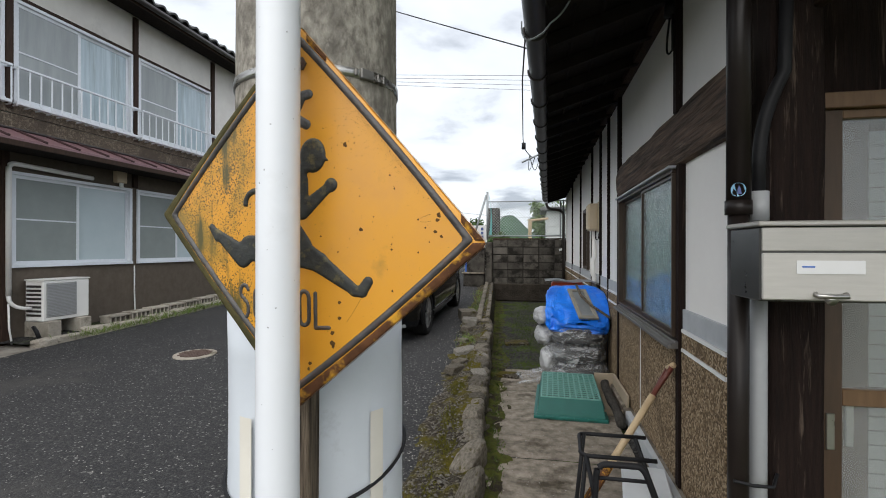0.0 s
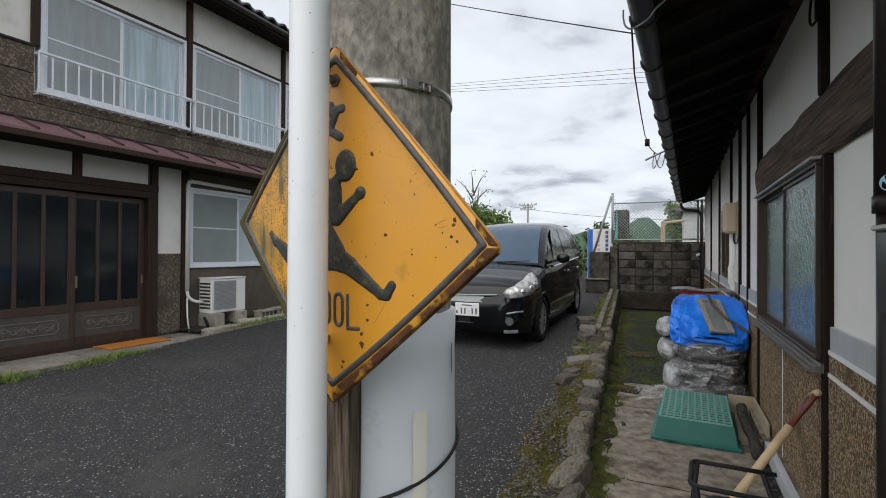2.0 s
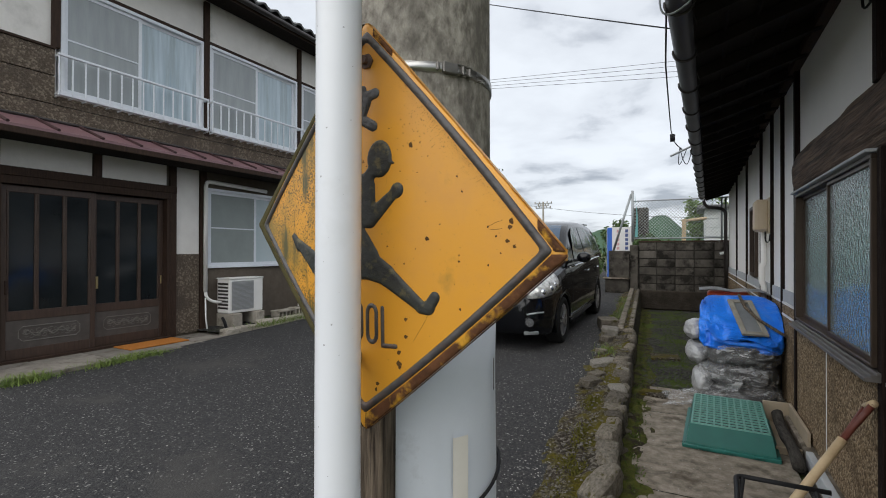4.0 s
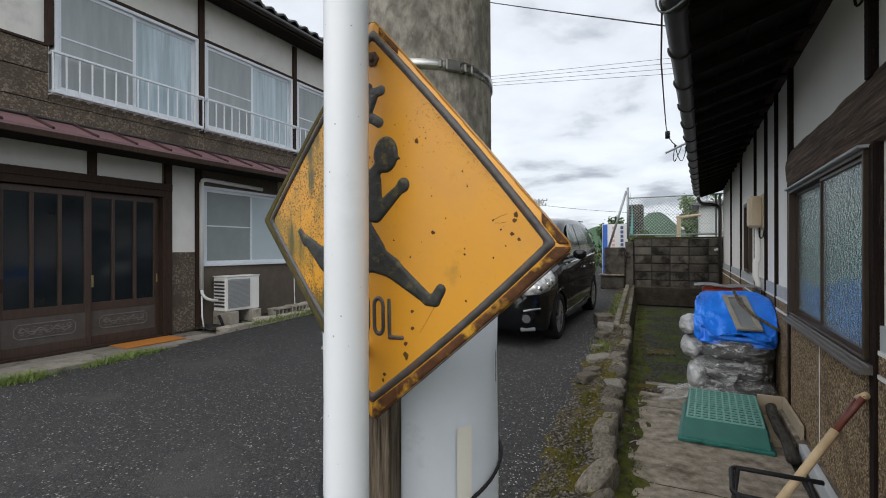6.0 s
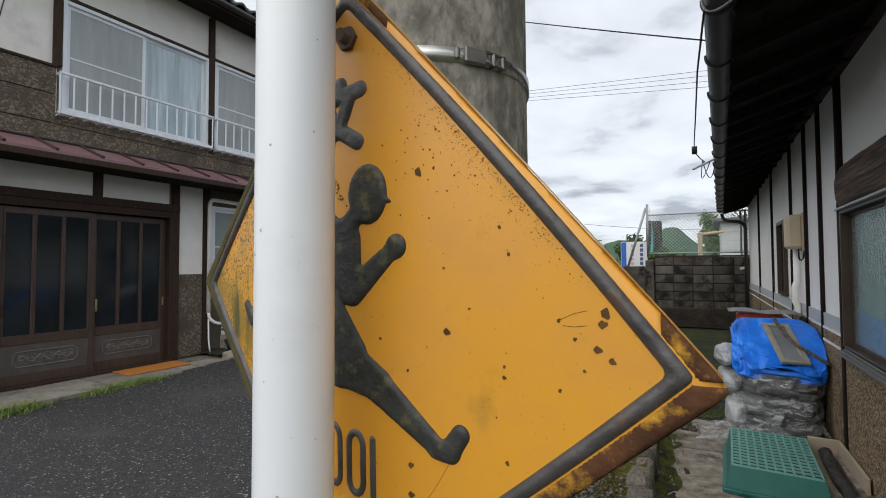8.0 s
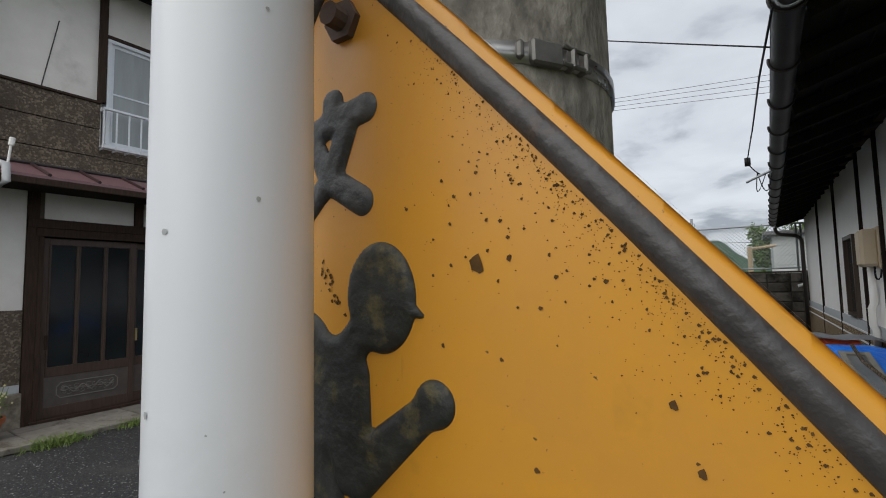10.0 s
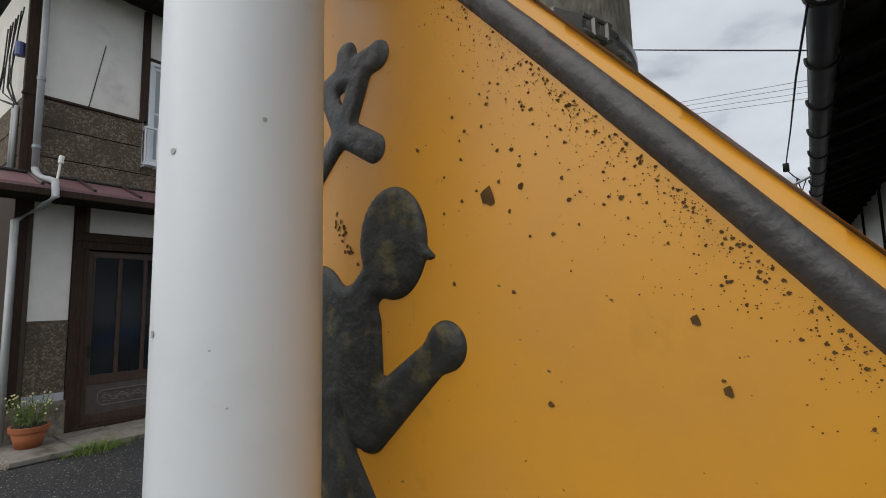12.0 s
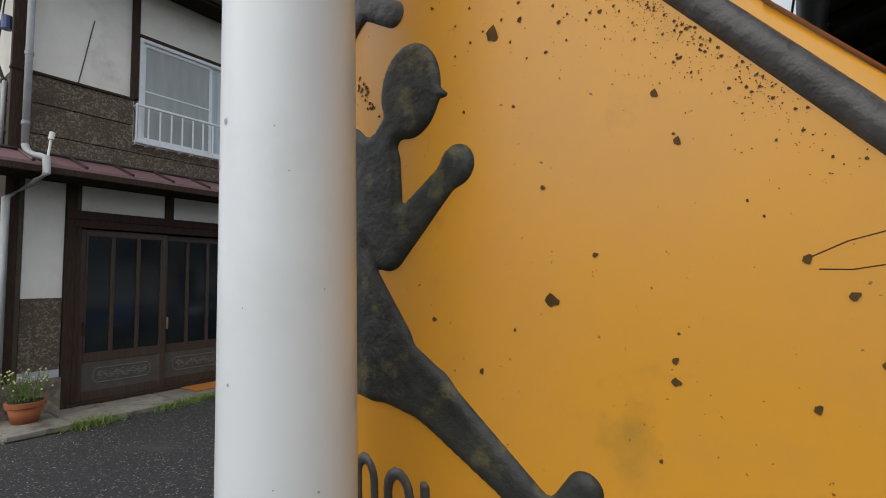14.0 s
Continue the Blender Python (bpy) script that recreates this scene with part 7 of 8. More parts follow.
bm = sheet(lambda x, v: (x, 300 + 140 * v, ridge(x) * math.sin(0.5 * math.pi * min(1, v * 1.25 + 0.02)) + 0.9 * noise.noise((x * 0.5, v * 40, 1)) - 0.5), span(-420, 420, 420), span(0, 1, 24))
tagged(part("hills", bm, M_HILL, smooth=True), "low wooded green hills on the skyline", "hills", kind="structure")
tw = thing("power_pole", (-22.7, 80, 0), "distant power pole with crossarms and insulators", "power pole")
bm = bmesh.new(); tube(bm, [(-22.7, 80, 0), (-22.7, 80, 10.0)], 0.16, 8); part("shaft", bm, M_CPOLE, tw)
for z, w in ((9.7, 1.5), (8.9, 1.3), (9.3, 0.9)):
    part("crossarm", boxes((-22.7 - w, -22.7 + w, 79.95, 80.05, z - 0.07, z + 0.07)), M_GALV, tw)
    for s in (-0.95, -0.45, 0.45, 0.95):
        bm = bmesh.new(); tube(bm, [(-22.7 + s * w, 80, z), (-22.7 + s * w, 80, z + 0.32)], 0.10, 6); part("insulator", bm, M_CPOLE, tw)


def wire(a, b, sag, r, label):
    a, b = Vector(a), Vector(b)
    cable("overhead_wire", [a.lerp(b, t) - Vector((0, 0, 4 * sag * t * (1 - t))) for t in span(0, 1, 16)], r, label, "wire")


for za, zb in ((12.95, 12.05), (12.85, 11.70), (12.7, 11.35), (12.6, 10.98)):
    wire((-22, 30, za + 0.9), (6, 30, zb - 0.30), 0.02, 0.011, "thin overhead power wire across the sky")
wire((-8.4, 15.75, 11.0), (2.4, 7.45, 3.57), 0.05, 0.014, "single black overhead wire across the road")
wire((-26, 80, 9.6), (4, 80, 6.4), 0.6, 0.03, "thin sagging distant power wire")
for x, top in ((-22.0, 14.2), (6.0, 12.9)):
    wp = thing("power_pole", (x, 30.0, 0), "grey concrete power pole carrying thin wires", "power pole")
    bm = bmesh.new(); tube(bm, [(x, 30.14, -0.05), (x, 30.14, top)], 0.13, 12, r1=0.10); part("shaft", bm, M_CPOLE, wp, smooth=True)
    part("bracket", boxes((x - 0.03, x + 0.03, 29.98, 30.06, top - 3.2, top), bev=0.005), M_GALV, wp)
# hanging cable with insulators at the eave
hc = thing("hanging_cable", (-0.12, 6.2, 2.5), "black service cable slung along the gutter to an insulator", "cable")
bm = bmesh.new(); tube(bm, [(-0.035, 2.70, 2.545), (-0.070, 3.4, 2.53), (-0.095, 4.5, 2.56), (-0.120, 5.6, 2.63), (-0.126, 6.2, 2.70)], 0.005, 6); part("cable", bm, M_BLACK, hc)
bm = bmesh.new(); tube(bm, [(-0.126, 6.2, 2.72), (-0.126, 6.2, 2.64)], 0.028, 10); part("insulator", bm, M_BLACK, hc, smooth=True)
bm = bmesh.new(); tube(bm, [(-0.126, 6.2, 2.66), (-0.07, 6.2, 2.58), (-0.02, 6.2, 2.53)], 0.006, 6); part("hook", bm, M_BLACK, hc)
bm = bmesh.new(); tube(bm, [(-0.15, 6.2, 2.47), (0.09, 6.2, 2.575)], 0.013, 6); part("arm", bm, M_GALV, hc)
for k in (0, 1):
    bm = bmesh.new(); tube(bm, bend((-0.05, 6.2, 2.56), (-0.10 + 0.12 * k, 6.2, 2.18), (0.02 + 0.05 * k, 6.2, 2.54), 10), 0.005, 6); part("loop", bm, M_BLACK, hc)
bm = bmesh.new(); tube(bm, bend((eave_x(2.4) - 0.09, 2.4, 2.48), (eave_x(2.4) - 0.10, 2.4, 2.33), (eave_x(2.4) + 0.02, 2.4, 2.42), 8) + bend((eave_x(2.4) + 0.05, 2.4, 2.46), (eave_x(2.4) + 0.12, 2.4, 2.5), (eave_x(2.4) + 0.16, 2.4, 2.60), 5), 0.0045, 6)
solo("wire_loop", bm, M_GALV, "loop of grey wire tied round the gutter", "wire")

# ---- along the house across the road ----
M_EDGE = mat("pale_edging_concrete", (0.26, 0.235, 0.195), (0.46, 0.42, 0.36), 9, 0.88, bump=0.8, bscale=50, c3=(0.17, 0.15, 0.115), c3scale=4, c3at=0.55, objrand=0.15)
ac = thing("air_conditioner", (-6.66, 5.46, 0.31), "cream outdoor air conditioner unit on concrete blocks", "air conditioner")
part("casing", boxes((-6.80, -6.50, 5.23, 5.90, 0.35, 0.905), bev=0.012), M_ACW, ac)
part("grille", boxes((-6.499, -6.490, 5.27, 5.70, 0.40, 0.87), bev=0.004), M_ACG, ac, "grey front grille")
b = bmesh.new()
for k in range(22):
    box(b, -6.4895, -6.484, 5.277, 5.693, 0.412 + 0.0205 * k, 0.419 + 0.0205 * k)
tagged(part("grille_wire", b, M_GPIPE, ac), kind="stuff")
for k in range(8):
    part("louvre", boxes((-6.77, -6.53, 5.222, 5.232, 0.42 + 0.056 * k, 0.450 + 0.056 * k)), M_GUTTER, ac)
part("top_panel", boxes((-6.81, -6.49, 5.22, 5.91, 0.906, 0.922), bev=0.004), M_ACW, ac)
for y in (5.33, 5.78):
    z = road_z(y)
    solo("concrete_block", boxes((-6.83, -6.42, y - 0.09, y + 0.09, z, 0.348), bev=0.008), M_EDGE, "concrete block under the air conditioner", "block", "support blocks")
hose = thing("pipe_cover", (HX, 5.0, 0.1), "cream pipe cover running from wall to air conditioner", "pipe cover")
bm = bmesh.new(); tube(bm, [(HX + 0.07, 6.2, 2.44), (HX + 0.07, 5.15, 2.47)] + bend((HX + 0.07, 5.08, 2.47), (HX + 0.07, 5.0, 2.47), (HX + 0.07, 5.0, 2.38)) + [(HX + 0.07, 5.0, 0.72)], 0.032, 10); part("duct", bm, M_ACW, hose, smooth=True)
bm = bmesh.new(); tube(bm, bend((HX + 0.07, 5.0, 0.72), (HX + 0.08, 4.99, 0.54), (HX + 0.16, 5.22, 0.53)), 0.024, 10); part("hose", bm, M_ACW, hose, smooth=True)
bm = bmesh.new(); tube(bm, [(HX + 0.09, 4.985, 0.62), (HX + 0.11, 4.98, 0.30), (HX + 0.17, 4.97, 0.09)], 0.012, 8); part("drain_tube", bm, M_ACW, hose, smooth=True)
bm = bmesh.new(); tube(bm, [(-6.52, 5.12, 0.30), (-6.44, 5.10, 0.24), (-6.42, 5.12, 0.14)], 0.025, 8)
solo("drain_elbow", bm, M_BLACK, "black drain elbow below the air conditioner", "pipe", smooth=True)
bm = bmesh.new(); tube(bm, [(HX + 0.02, 7.035, 1.05), (HX + 0.025, 7.03, 0.6), (HX + 0.03, 7.04, 0.2)], 0.011, 6)
solo("drain_tube", bm, M_ACW, "thin cream drain tube on the wall", "pipe")
jbx = thing("wall_box", (HX + 0.05, 6.7, 2.42), "small cream outdoor lamp box on the wall", "wall box")
part("box", boxes((HX, HX + 0.09, 6.62, 6.82, 2.44, 2.66), bev=0.01), M_BEIGE, jbx)
bm = bmesh.new(); tube(bm, [(HX + 0.07, 6.72, 2.44), (HX + 0.07, 6.72, 2.36)], 0.03, 8); part("lamp", bm, M_ACW, jbx)

# kerb stones and pierced blocks before the wall
ek = thing("stone_edging", (-6.2, 6.5, 0), "low rough stone edging along the house", "edging", kind="structure")
edge_meshes = []
for me in stone_meshes[:5]:
    me = me.copy(); me.materials.clear(); me.materials.append(M_EDGE); edge_meshes.append(me)
rs = random.Random(21)
y = 4.9
while y < 11.5:
    ln = rs.uniform(0.2, 0.5)
    m = Matrix.Translation((-6.24 + rs.uniform(-.03, .03), y + ln / 2, road_z(y) + 0.01)) @ Matrix.Rotation(rs.uniform(-.1, .1), 4, "Z") @ Matrix.Diagonal((rs.uniform(.16, .24), ln, rs.uniform(.12, .2), 1))
    shared("stone", rs.choice(edge_meshes), m, ek)
    y += ln * 0.98
part("bed", sheet(lambda u, y: (HX + 0.01 + u * 0.62, y, road_z(y) + 0.03 + 0.02 * noise.noise((u * 6, y * 5, 3))), span(0, 1, 8), span(4.87, 11.9, 70)), M_SOIL, ek)
pk = thing("pierced_blocks", (-6.42, 7.4, 0), "row of pale pierced concrete edging blocks", "edging", kind="structure")
pb = None
for k in range(9):
    y = 6.12 + 0.40 * k
    if pb is None:
        b = bmesh.new()
        box(b, -0.10, 0.10, 0, 0.39, 0.085, 0.115, bev=0.004)
        for q in range(5):
            box(b, -0.09, 0.09, 0.01 + q * 0.0875, 0.035 + q * 0.0875, 0.0, 0.085)
        o = part("block", b, M_EDGE, pk); pb = o.data
        o.matrix_basis = Matrix.Translation((-6.46, y, road_z(y) + 0.05))
    else:
        shared("block", pb, Matrix.Translation((-6.46, y, road_z(y) + 0.05)), pk)

mt = solo("door_mat", (lambda b: (box(b, -6.70, -6.30, 3.62, 4.42, 0.078, 0.094, bev=0.004), b)[-1])(bmesh.new()), M_ORANGE, "orange coir door mat on the stone step", "door mat")

# flower pot with thin-stemmed pale flowers
fp = thing("flower_pot", (-6.46, 1.98, 0.075), "terracotta pot of small pale yellow flowers", "flower pot")
bm = bmesh.new(); tube(bm, [(-6.46, 1.98, 0.076), (-6.46, 1.98, 0.25)], 0.105, 24, r1=0.150); part("bowl", bm, M_TERRA, fp, smooth=True)
bm = bmesh.new(); tube(bm, [(-6.46, 1.98, 0.235), (-6.46, 1.98, 0.285)], 0.162, 24, r1=0.168); part("rim", bm, M_TERRA, fp)
bm = bmesh.new(); tube(bm, [(-6.46, 1.98, 0.27), (-6.46, 1.98, 0.289)], 0.145, 20); part("soil", bm, M_SOIL, fp)
rs = random.Random(5)
bs, bl, bf = bmesh.new(), bmesh.new(), bmesh.new()
for k in range(70):
    a, rr = rs.uniform(0, 6.28), rs.uniform(0.02, 0.12)
    s = Vector((-6.46 + rr * math.cos(a), 1.98 + rr * math.sin(a), 0.285))
    e = s + Vector((0.9 * rr * math.cos(a), 0.9 * rr * math.sin(a), rs.uniform(0.12, 0.34)))
    tube(bs, [s, s.lerp(e, .5) + Vector((0, 0, 0.02)), e], 0.002, 3, caps=False)
    for q in range(6):
        c = s.lerp(e, rs.uniform(0.2, 0.9)); d = Vector([rs.gauss(0, 1) for _ in range(3)]).normalized(); w = d.cross(Vector((0, 0, 1))).normalized()
        bl.faces.new([bl.verts.new(c + p) for p in (Vector(), d * 0.02 + w * 0.006, d * 0.04, d * 0.02 - w * 0.006)])
    if k % 2 == 0:
        m = Matrix.Translation(e)
        bmesh.ops.create_icosphere(bf, subdivisions=1, radius=0.011, matrix=m)
tagged(part("stems", bs, M_GRASS, fp), kind="stuff"); tagged(part("leaves", bl, M_LEAF2, fp), kind="stuff"); tagged(part("flowers", bf, M_FLOWER, fp, "pale yellow flower heads"), kind="stuff")

# rain pipe at the corner
rp = thing("rain_pipe", (-6.72, 1.93, 2.6), "grey plastic rain pipe down the house corner", "rain pipe")
bm = bmesh.new(); tube(bm, [(-6.72, 1.935, 5.36), (-6.72, 1.935, 2.98)], 0.035, 12); part("upper_pipe", bm, M_GPIPE, rp, smooth=True)
bm = bmesh.new(); tube(bm, bend((-6.72, 1.935, 2.98), (-6.70, 1.95, 2.86), (-6.36, 1.98, 2.80)) + [(-6.22, 2.0, 2.76), (-6.19, 2.0, 2.60), (-6.30, 1.95, 2.52), (-6.70, 1.80, 2.38), (-6.70, 1.80, 0.1)], 0.036, 12); part("lower_pipe", bm, M_GPIPE, rp, smooth=True)
for z in (3.2, 3.98):
    bm = bmesh.new(); tube(bm, [(-6.72, 1.935, z), (-6.72, 1.935, z + 0.04)], 0.042, 12); part("collar", bm, M_GALV, rp)
vp = solo("service_mast", (lambda b: (tube(b, [(-6.30, 2.03, 2.78), (-6.30, 2.05, 2.98)], 0.012, 8), tube(b, [(-6.30, 2.05, 2.98), (-6.30, 2.06, 3.06)], 0.025, 8), b)[-1])(bmesh.new()), M_ACW, "small pale insulator on the porch roof", "insulator")
sc = thing("side_cables", (-7.1, 1.80, 3.4), "tangled black cables on the house side wall", "cables")
rs = random.Random(31)
for k in range(7):
    x = -7.0 - 0.12 * k
    bm = bmesh.new(); tube(bm, [(x, 1.80, 4.9), (x - 0.1 + rs.uniform(-.15, .15), 1.78, 4.4), (x + rs.uniform(-.2, .2), 1.76, 4.0), (-7.0 + rs.uniform(-.12, .1), 1.80, 3.75)], 0.008, 5); part("cable", bm, M_BLACK, sc)
bm = bmesh.new(); tube(bm, [(-6.98, 1.79, 4.45), (-6.98, 1.79, 4.3)], 0.05, 10); part("joint_box", bm, M_NAVY, sc)
for k in range(2):
    bm = bmesh.new(); tube(bm, [(-7.0 - 0.12 * k, 1.80, 3.72), (-7.02 - 0.12 * k, 1.80, 2.95)], 0.022, 8); part("conduit", bm, M_GPIPE, sc, "grey conduit", smooth=True)

# manhole in the asphalt
mh = thing("manhole", (-3.90, 4.90, road_z(4.90)), "round iron manhole in a pale concrete ring", "manhole")
slope = Matrix.Translation((-3.90, 4.90, road_z(4.90) + 0.002)) @ Matrix.Rotation(math.atan(0.034), 4, "X")
bm = bmesh.new(); bmesh.ops.create_cone(bm, cap_ends=True, segments=40, radius1=0.237, radius2=0.232, depth=0.02, matrix=slope @ Matrix.Translation((0, 0, 0.0))); part("ring", bm, M_EDGE, mh)
bm = bmesh.new(); bmesh.ops.create_cone(bm, cap_ends=True, segments=36, radius1=0.168, radius2=0.165, depth=0.02, matrix=slope @ Matrix.Translation((0, 0, 0.006))); lid = part("lid", bm, M_IRON, mh)
b = bmesh.new()
for i in range(-4, 5):
    for j in range(-4, 5):
        if math.hypot(i, j) < 4.3:
            box(b, i * 0.04 - 0.014, i * 0.04 + 0.014, j * 0.04 - 0.014, j * 0.04 + 0.014, 0.014, 0.020, m=slope)
tagged(part("tread", b, M_IRON, lid), kind="stuff")

# ---- parked car ----
car = thing("parked_car", (-2.26, 7.6, road_z(7.6)), "glossy black compact hatchback car parked beside the road", "car")
CF = 5.66
CARM = Matrix.Translation((-2.26, CF, road_z(CF) - 0.005)) @ Matrix.Rotation(math.atan((road_z(9.1) - road_z(6.5)) / 2.6), 4, "X")


def interp(t, rows):
    for (a, va), (b, vb) in zip(rows, rows[1:]):
        if t <= b:
            k = max(0, (t - a) / (b - a)); k = k * k * (3 - 2 * k) * 0.4 + k * 0.6
            return va + (vb - va) * k
    return rows[-1][1]


HALF = [(0, 0.52), (0.06, 0.64), (0.16, 0.73), (0.35, 0.80), (0.7, 0.835), (1.6, 0.845), (3.2, 0.84), (3.7, 0.80), (3.9, 0.70), (3.96, 0.60)]
TOPZ = [(0, 0.60), (0.06, 0.72), (0.16, 0.80), (0.35, 0.87), (0.7, 0.95), (1.05, 1.015), (1.6, 1.01), (2.6, 1.04), (3.5, 1.08), (3.96, 1.08)]
BOT = [(0, 0.30), (0.06, 0.22), (0.3, 0.17), (3.6, 0.18), (3.96, 0.32)]


def body_pt(Y, k):
    w, t, bo = interp(Y, HALF), interp(Y, TOPZ), interp(Y, BOT)
    sec = [(0, bo), (0.80 * w, bo), (0.955 * w, bo + 0.03), (0.985 * w, bo + 0.12), (1.0 * w, bo + 0.30 * (t - bo) + 0.05), (0.998 * w, bo + 0.62 * (t - bo)), (0.975 * w, bo + 0.86 * (t - bo)), (0.945 * w, t - 0.035), (0.90 * w, t - 0.006), (0.62 * w, t + 0.02), (0.3 * w, t + 0.033), (0, t + 0.036)]
    return sec[k]


ST = [0, 0.02, 0.045] + span(0.075, 3.84, 118) + [3.88, 3.92, 3.96]
WHEELS = (0.80, 3.34)


def skin(Y, v, s):
    """A place on the shell at length Y and section step v, pressed in over the wheels."""
    k = min(10, int(v))
    (xa, za), (xb, zb) = body_pt(Y, k), body_pt(Y, k + 1)
    x, z = xa + (xb - xa) * (v - k), za + (zb - za) * (v - k)
    for wy in WHEELS:
        if math.hypot(Y - wy, z - 0.315) < 0.345 and x > 0.5:
            x = 0.60
    return CARM @ Vector((s * x, Y, z))


VS = span(0, 1, 2) + span(1.25, 8, 54) + span(8.5, 11, 5)
bm = bmesh.new()
for s in (1, -1):
    g = [[bm.verts.new(skin(Y, v, s)) for v in VS] for Y in ST]
    for i in range(len(ST) - 1):
        for k in range(len(VS) - 1):
            bm.faces.new((g[i][k], g[i + 1][k], g[i + 1][k + 1], g[i][k + 1]))
    for e in (0, -1):
        bm.faces.new(g[e])
bmesh.ops.remove_doubles(bm, verts=bm.verts, dist=0.0005)
bmesh.ops.recalc_face_normals(bm, faces=bm.faces)
body = part("body", bm, M_CAR, car, smooth=True)

# cabin: roof, pillars and glass
ROOFZ = [(0.98, 1.02), (1.3, 1.26), (1.6, 1.44), (1.85, 1.56), (2.1, 1.615), (2.6, 1.645), (3.2, 1.625), (3.6, 1.56), (3.78, 1.42), (3.9, 1.10)]


def cab_x(z):
    k = max(0, min(1, (z - 1.0) / 0.62))
    return 0.795 - 0.165 * k - 0.03 * k * k


bm = bmesh.new()
CY = [0.98, 1.1, 1.2, 1.3, 1.45, 1.6, 1.72, 1.85, 1.97, 2.1, 2.35, 2.6, 2.9, 3.2, 3.45, 3.6, 3.7, 3.78, 3.86, 3.9]
for s in (1, -1):
    g = []
    for Y in CY:
        zt = interp(Y, ROOFZ)
        xt = cab_x(zt - 0.03)
        row = [(cab_x(1.0 + (zt - 1.03) * q), 1.0 + (zt - 1.03) * q) for q in (0, 0.25, 0.5, 0.75, 1.0)] + [(xt - 0.03, zt - 0.010), (xt - 0.09, zt + 0.004), (0.35, zt + 0.018), (0, zt + 0.024)]
        g.append([bm.verts.new(CARM @ Vector((s * x, Y, z))) for x, z in row])
    for i in range(len(CY) - 1):
        for k in range(8):
            bm.faces.new((g[i][k], g[i + 1][k], g[i + 1][k + 1], g[i][k + 1]))
bmesh.ops.remove_doubles(bm, verts=bm.verts, dist=0.0005)
bmesh.ops.recalc_face_normals(bm, faces=bm.faces)
part("roof", bm, M_CAR, car, smooth=True)
bm = sheet(lambda u, Y: CARM @ Vector(((2 * u - 1) * (cab_x(interp(Y, ROOFZ)) - 0.085), Y - 0.006, interp(Y, ROOFZ) + 0.006 + 0.022 * (1 - (2 * u - 1) ** 2))), span(0, 1, 10), [1.02, 1.1, 1.2, 1.3, 1.45, 1.6, 1.72, 1.85, 1.92])
part("windshield", bm, M_WINDSHIELD, car, smooth=True)
for s in (1, -1):
    for ya, yb in ((1.62, 2.42), (2.50, 3.30)):
        bm = sheet(lambda u, v: CARM @ Vector((s * (cab_x(1.055 + v * (min(1.545, interp(ya + u * (yb - ya) * (1 - 0.08 * v), ROOFZ) - 0.07) - 1.055)) + 0.005), ya + u * (yb - ya) + (0.18 * v * (1 - u) if ya < 2 else 0) - (0.10 * v * u if ya > 2 else 0), 1.055 + v * (min(1.545, interp(ya + 0.16 * v + u * (yb - ya), ROOFZ) - 0.07) - 1.055))), span(0, 1, 10), span(0, 1, 5))
        part("side_window", bm, M_CARGLASS, car, smooth=True)
    bm = bmesh.new()
    bm.faces.new([bm.verts.new(CARM @ Vector((s * (cab_x(z) + 0.005), Y, z))) for Y, z in ((1.20, 1.06), (1.55, 1.06), (1.55, 1.30))])
    part("quarter_window", bm, M_CARGLASS, car)
    bm = bmesh.new(); tube(bm, [CARM @ Vector((s * 0.845, Y, z)) for Y, z in ((1.12, 0.985), (2.0, 1.005), (3.3, 1.035))], 0.014, 6)
    part("belt_trim", bm, M_CHROME, body)
    # door seams, handles, sill strip
    for Y in (1.28, 2.46, 3.32):
        bm = bmesh.new(); tube(bm, [CARM @ Vector((s * (interp(Y, HALF) * q + 0.001), Y, z)) for q, z in ((0.985, 0.32), (1.0, 0.5), (0.998, 0.72), (0.975, 0.92), (0.955, 0.99))], 0.003, 4)
        part("door_seam", bm, M_TYRE, body)
    for Y in (2.26, 3.10):
        bm = bmesh.new(); tube(bm, [CARM @ Vector((s * 0.845, Y, 0.86)), CARM @ Vector((s * 0.855, Y + 0.09, 0.865)), CARM @ Vector((s * 0.845, Y + 0.17, 0.865))], 0.013, 6)
        part("door_handle", bm, M_CHROME, body)
    bm = bmesh.new(); tube(bm, [CARM @ Vector((s * 0.842, 1.05, 0.30)), CARM @ Vector((s * 0.85, 2.85, 0.31))], 0.012, 6)
    part("sill_strip", bm, M_CHROME, body)
    bm = bmesh.new()
    bmesh.ops.create_icosphere(bm, subdivisions=3, radius=1)
    for v in bm.verts:
        v.co = CARM @ Vector((s * 0.94 + v.co.x * 0.10, 1.55 + v.co.y * 0.065, 1.10 + v.co.z * 0.075))
    mi = part("mirror", bm, M_CAR, car, smooth=True)
    bm = bmesh.new(); tube(bm, [CARM @ Vector((s * 0.79, 1.55, 1.05)), CARM @ Vector((s * 0.90, 1.55, 1.08))], 0.022, 6); part("stalk", bm, M_BLACK, mi)
    # headlight following the corner
    def lamp_pt(u, v, out):
        Y = 0.045 + 0.52 * u
        w = interp(Y, HALF)
        zl, zh = 0.655 + 0.10 * u * u, 0.71 + 0.235 * u ** 0.6
        z = zl + v * (zh - zl)
        t = interp(Y, TOPZ)
        inn = max(0, (z - (t - 0.14)) / 0.14)
        return CARM @ Vector((s * (w - 0.02 - 0.075 * inn * inn + out), Y - out * (1 - u), z + out * 0.4))
    bm = sheet(lambda u, v: lamp_pt(u, v, 0.032 + 0.02 * math.sin(math.pi * u) * math.sin(math.pi * v)), span(0, 1, 14), span(0, 1, 8))
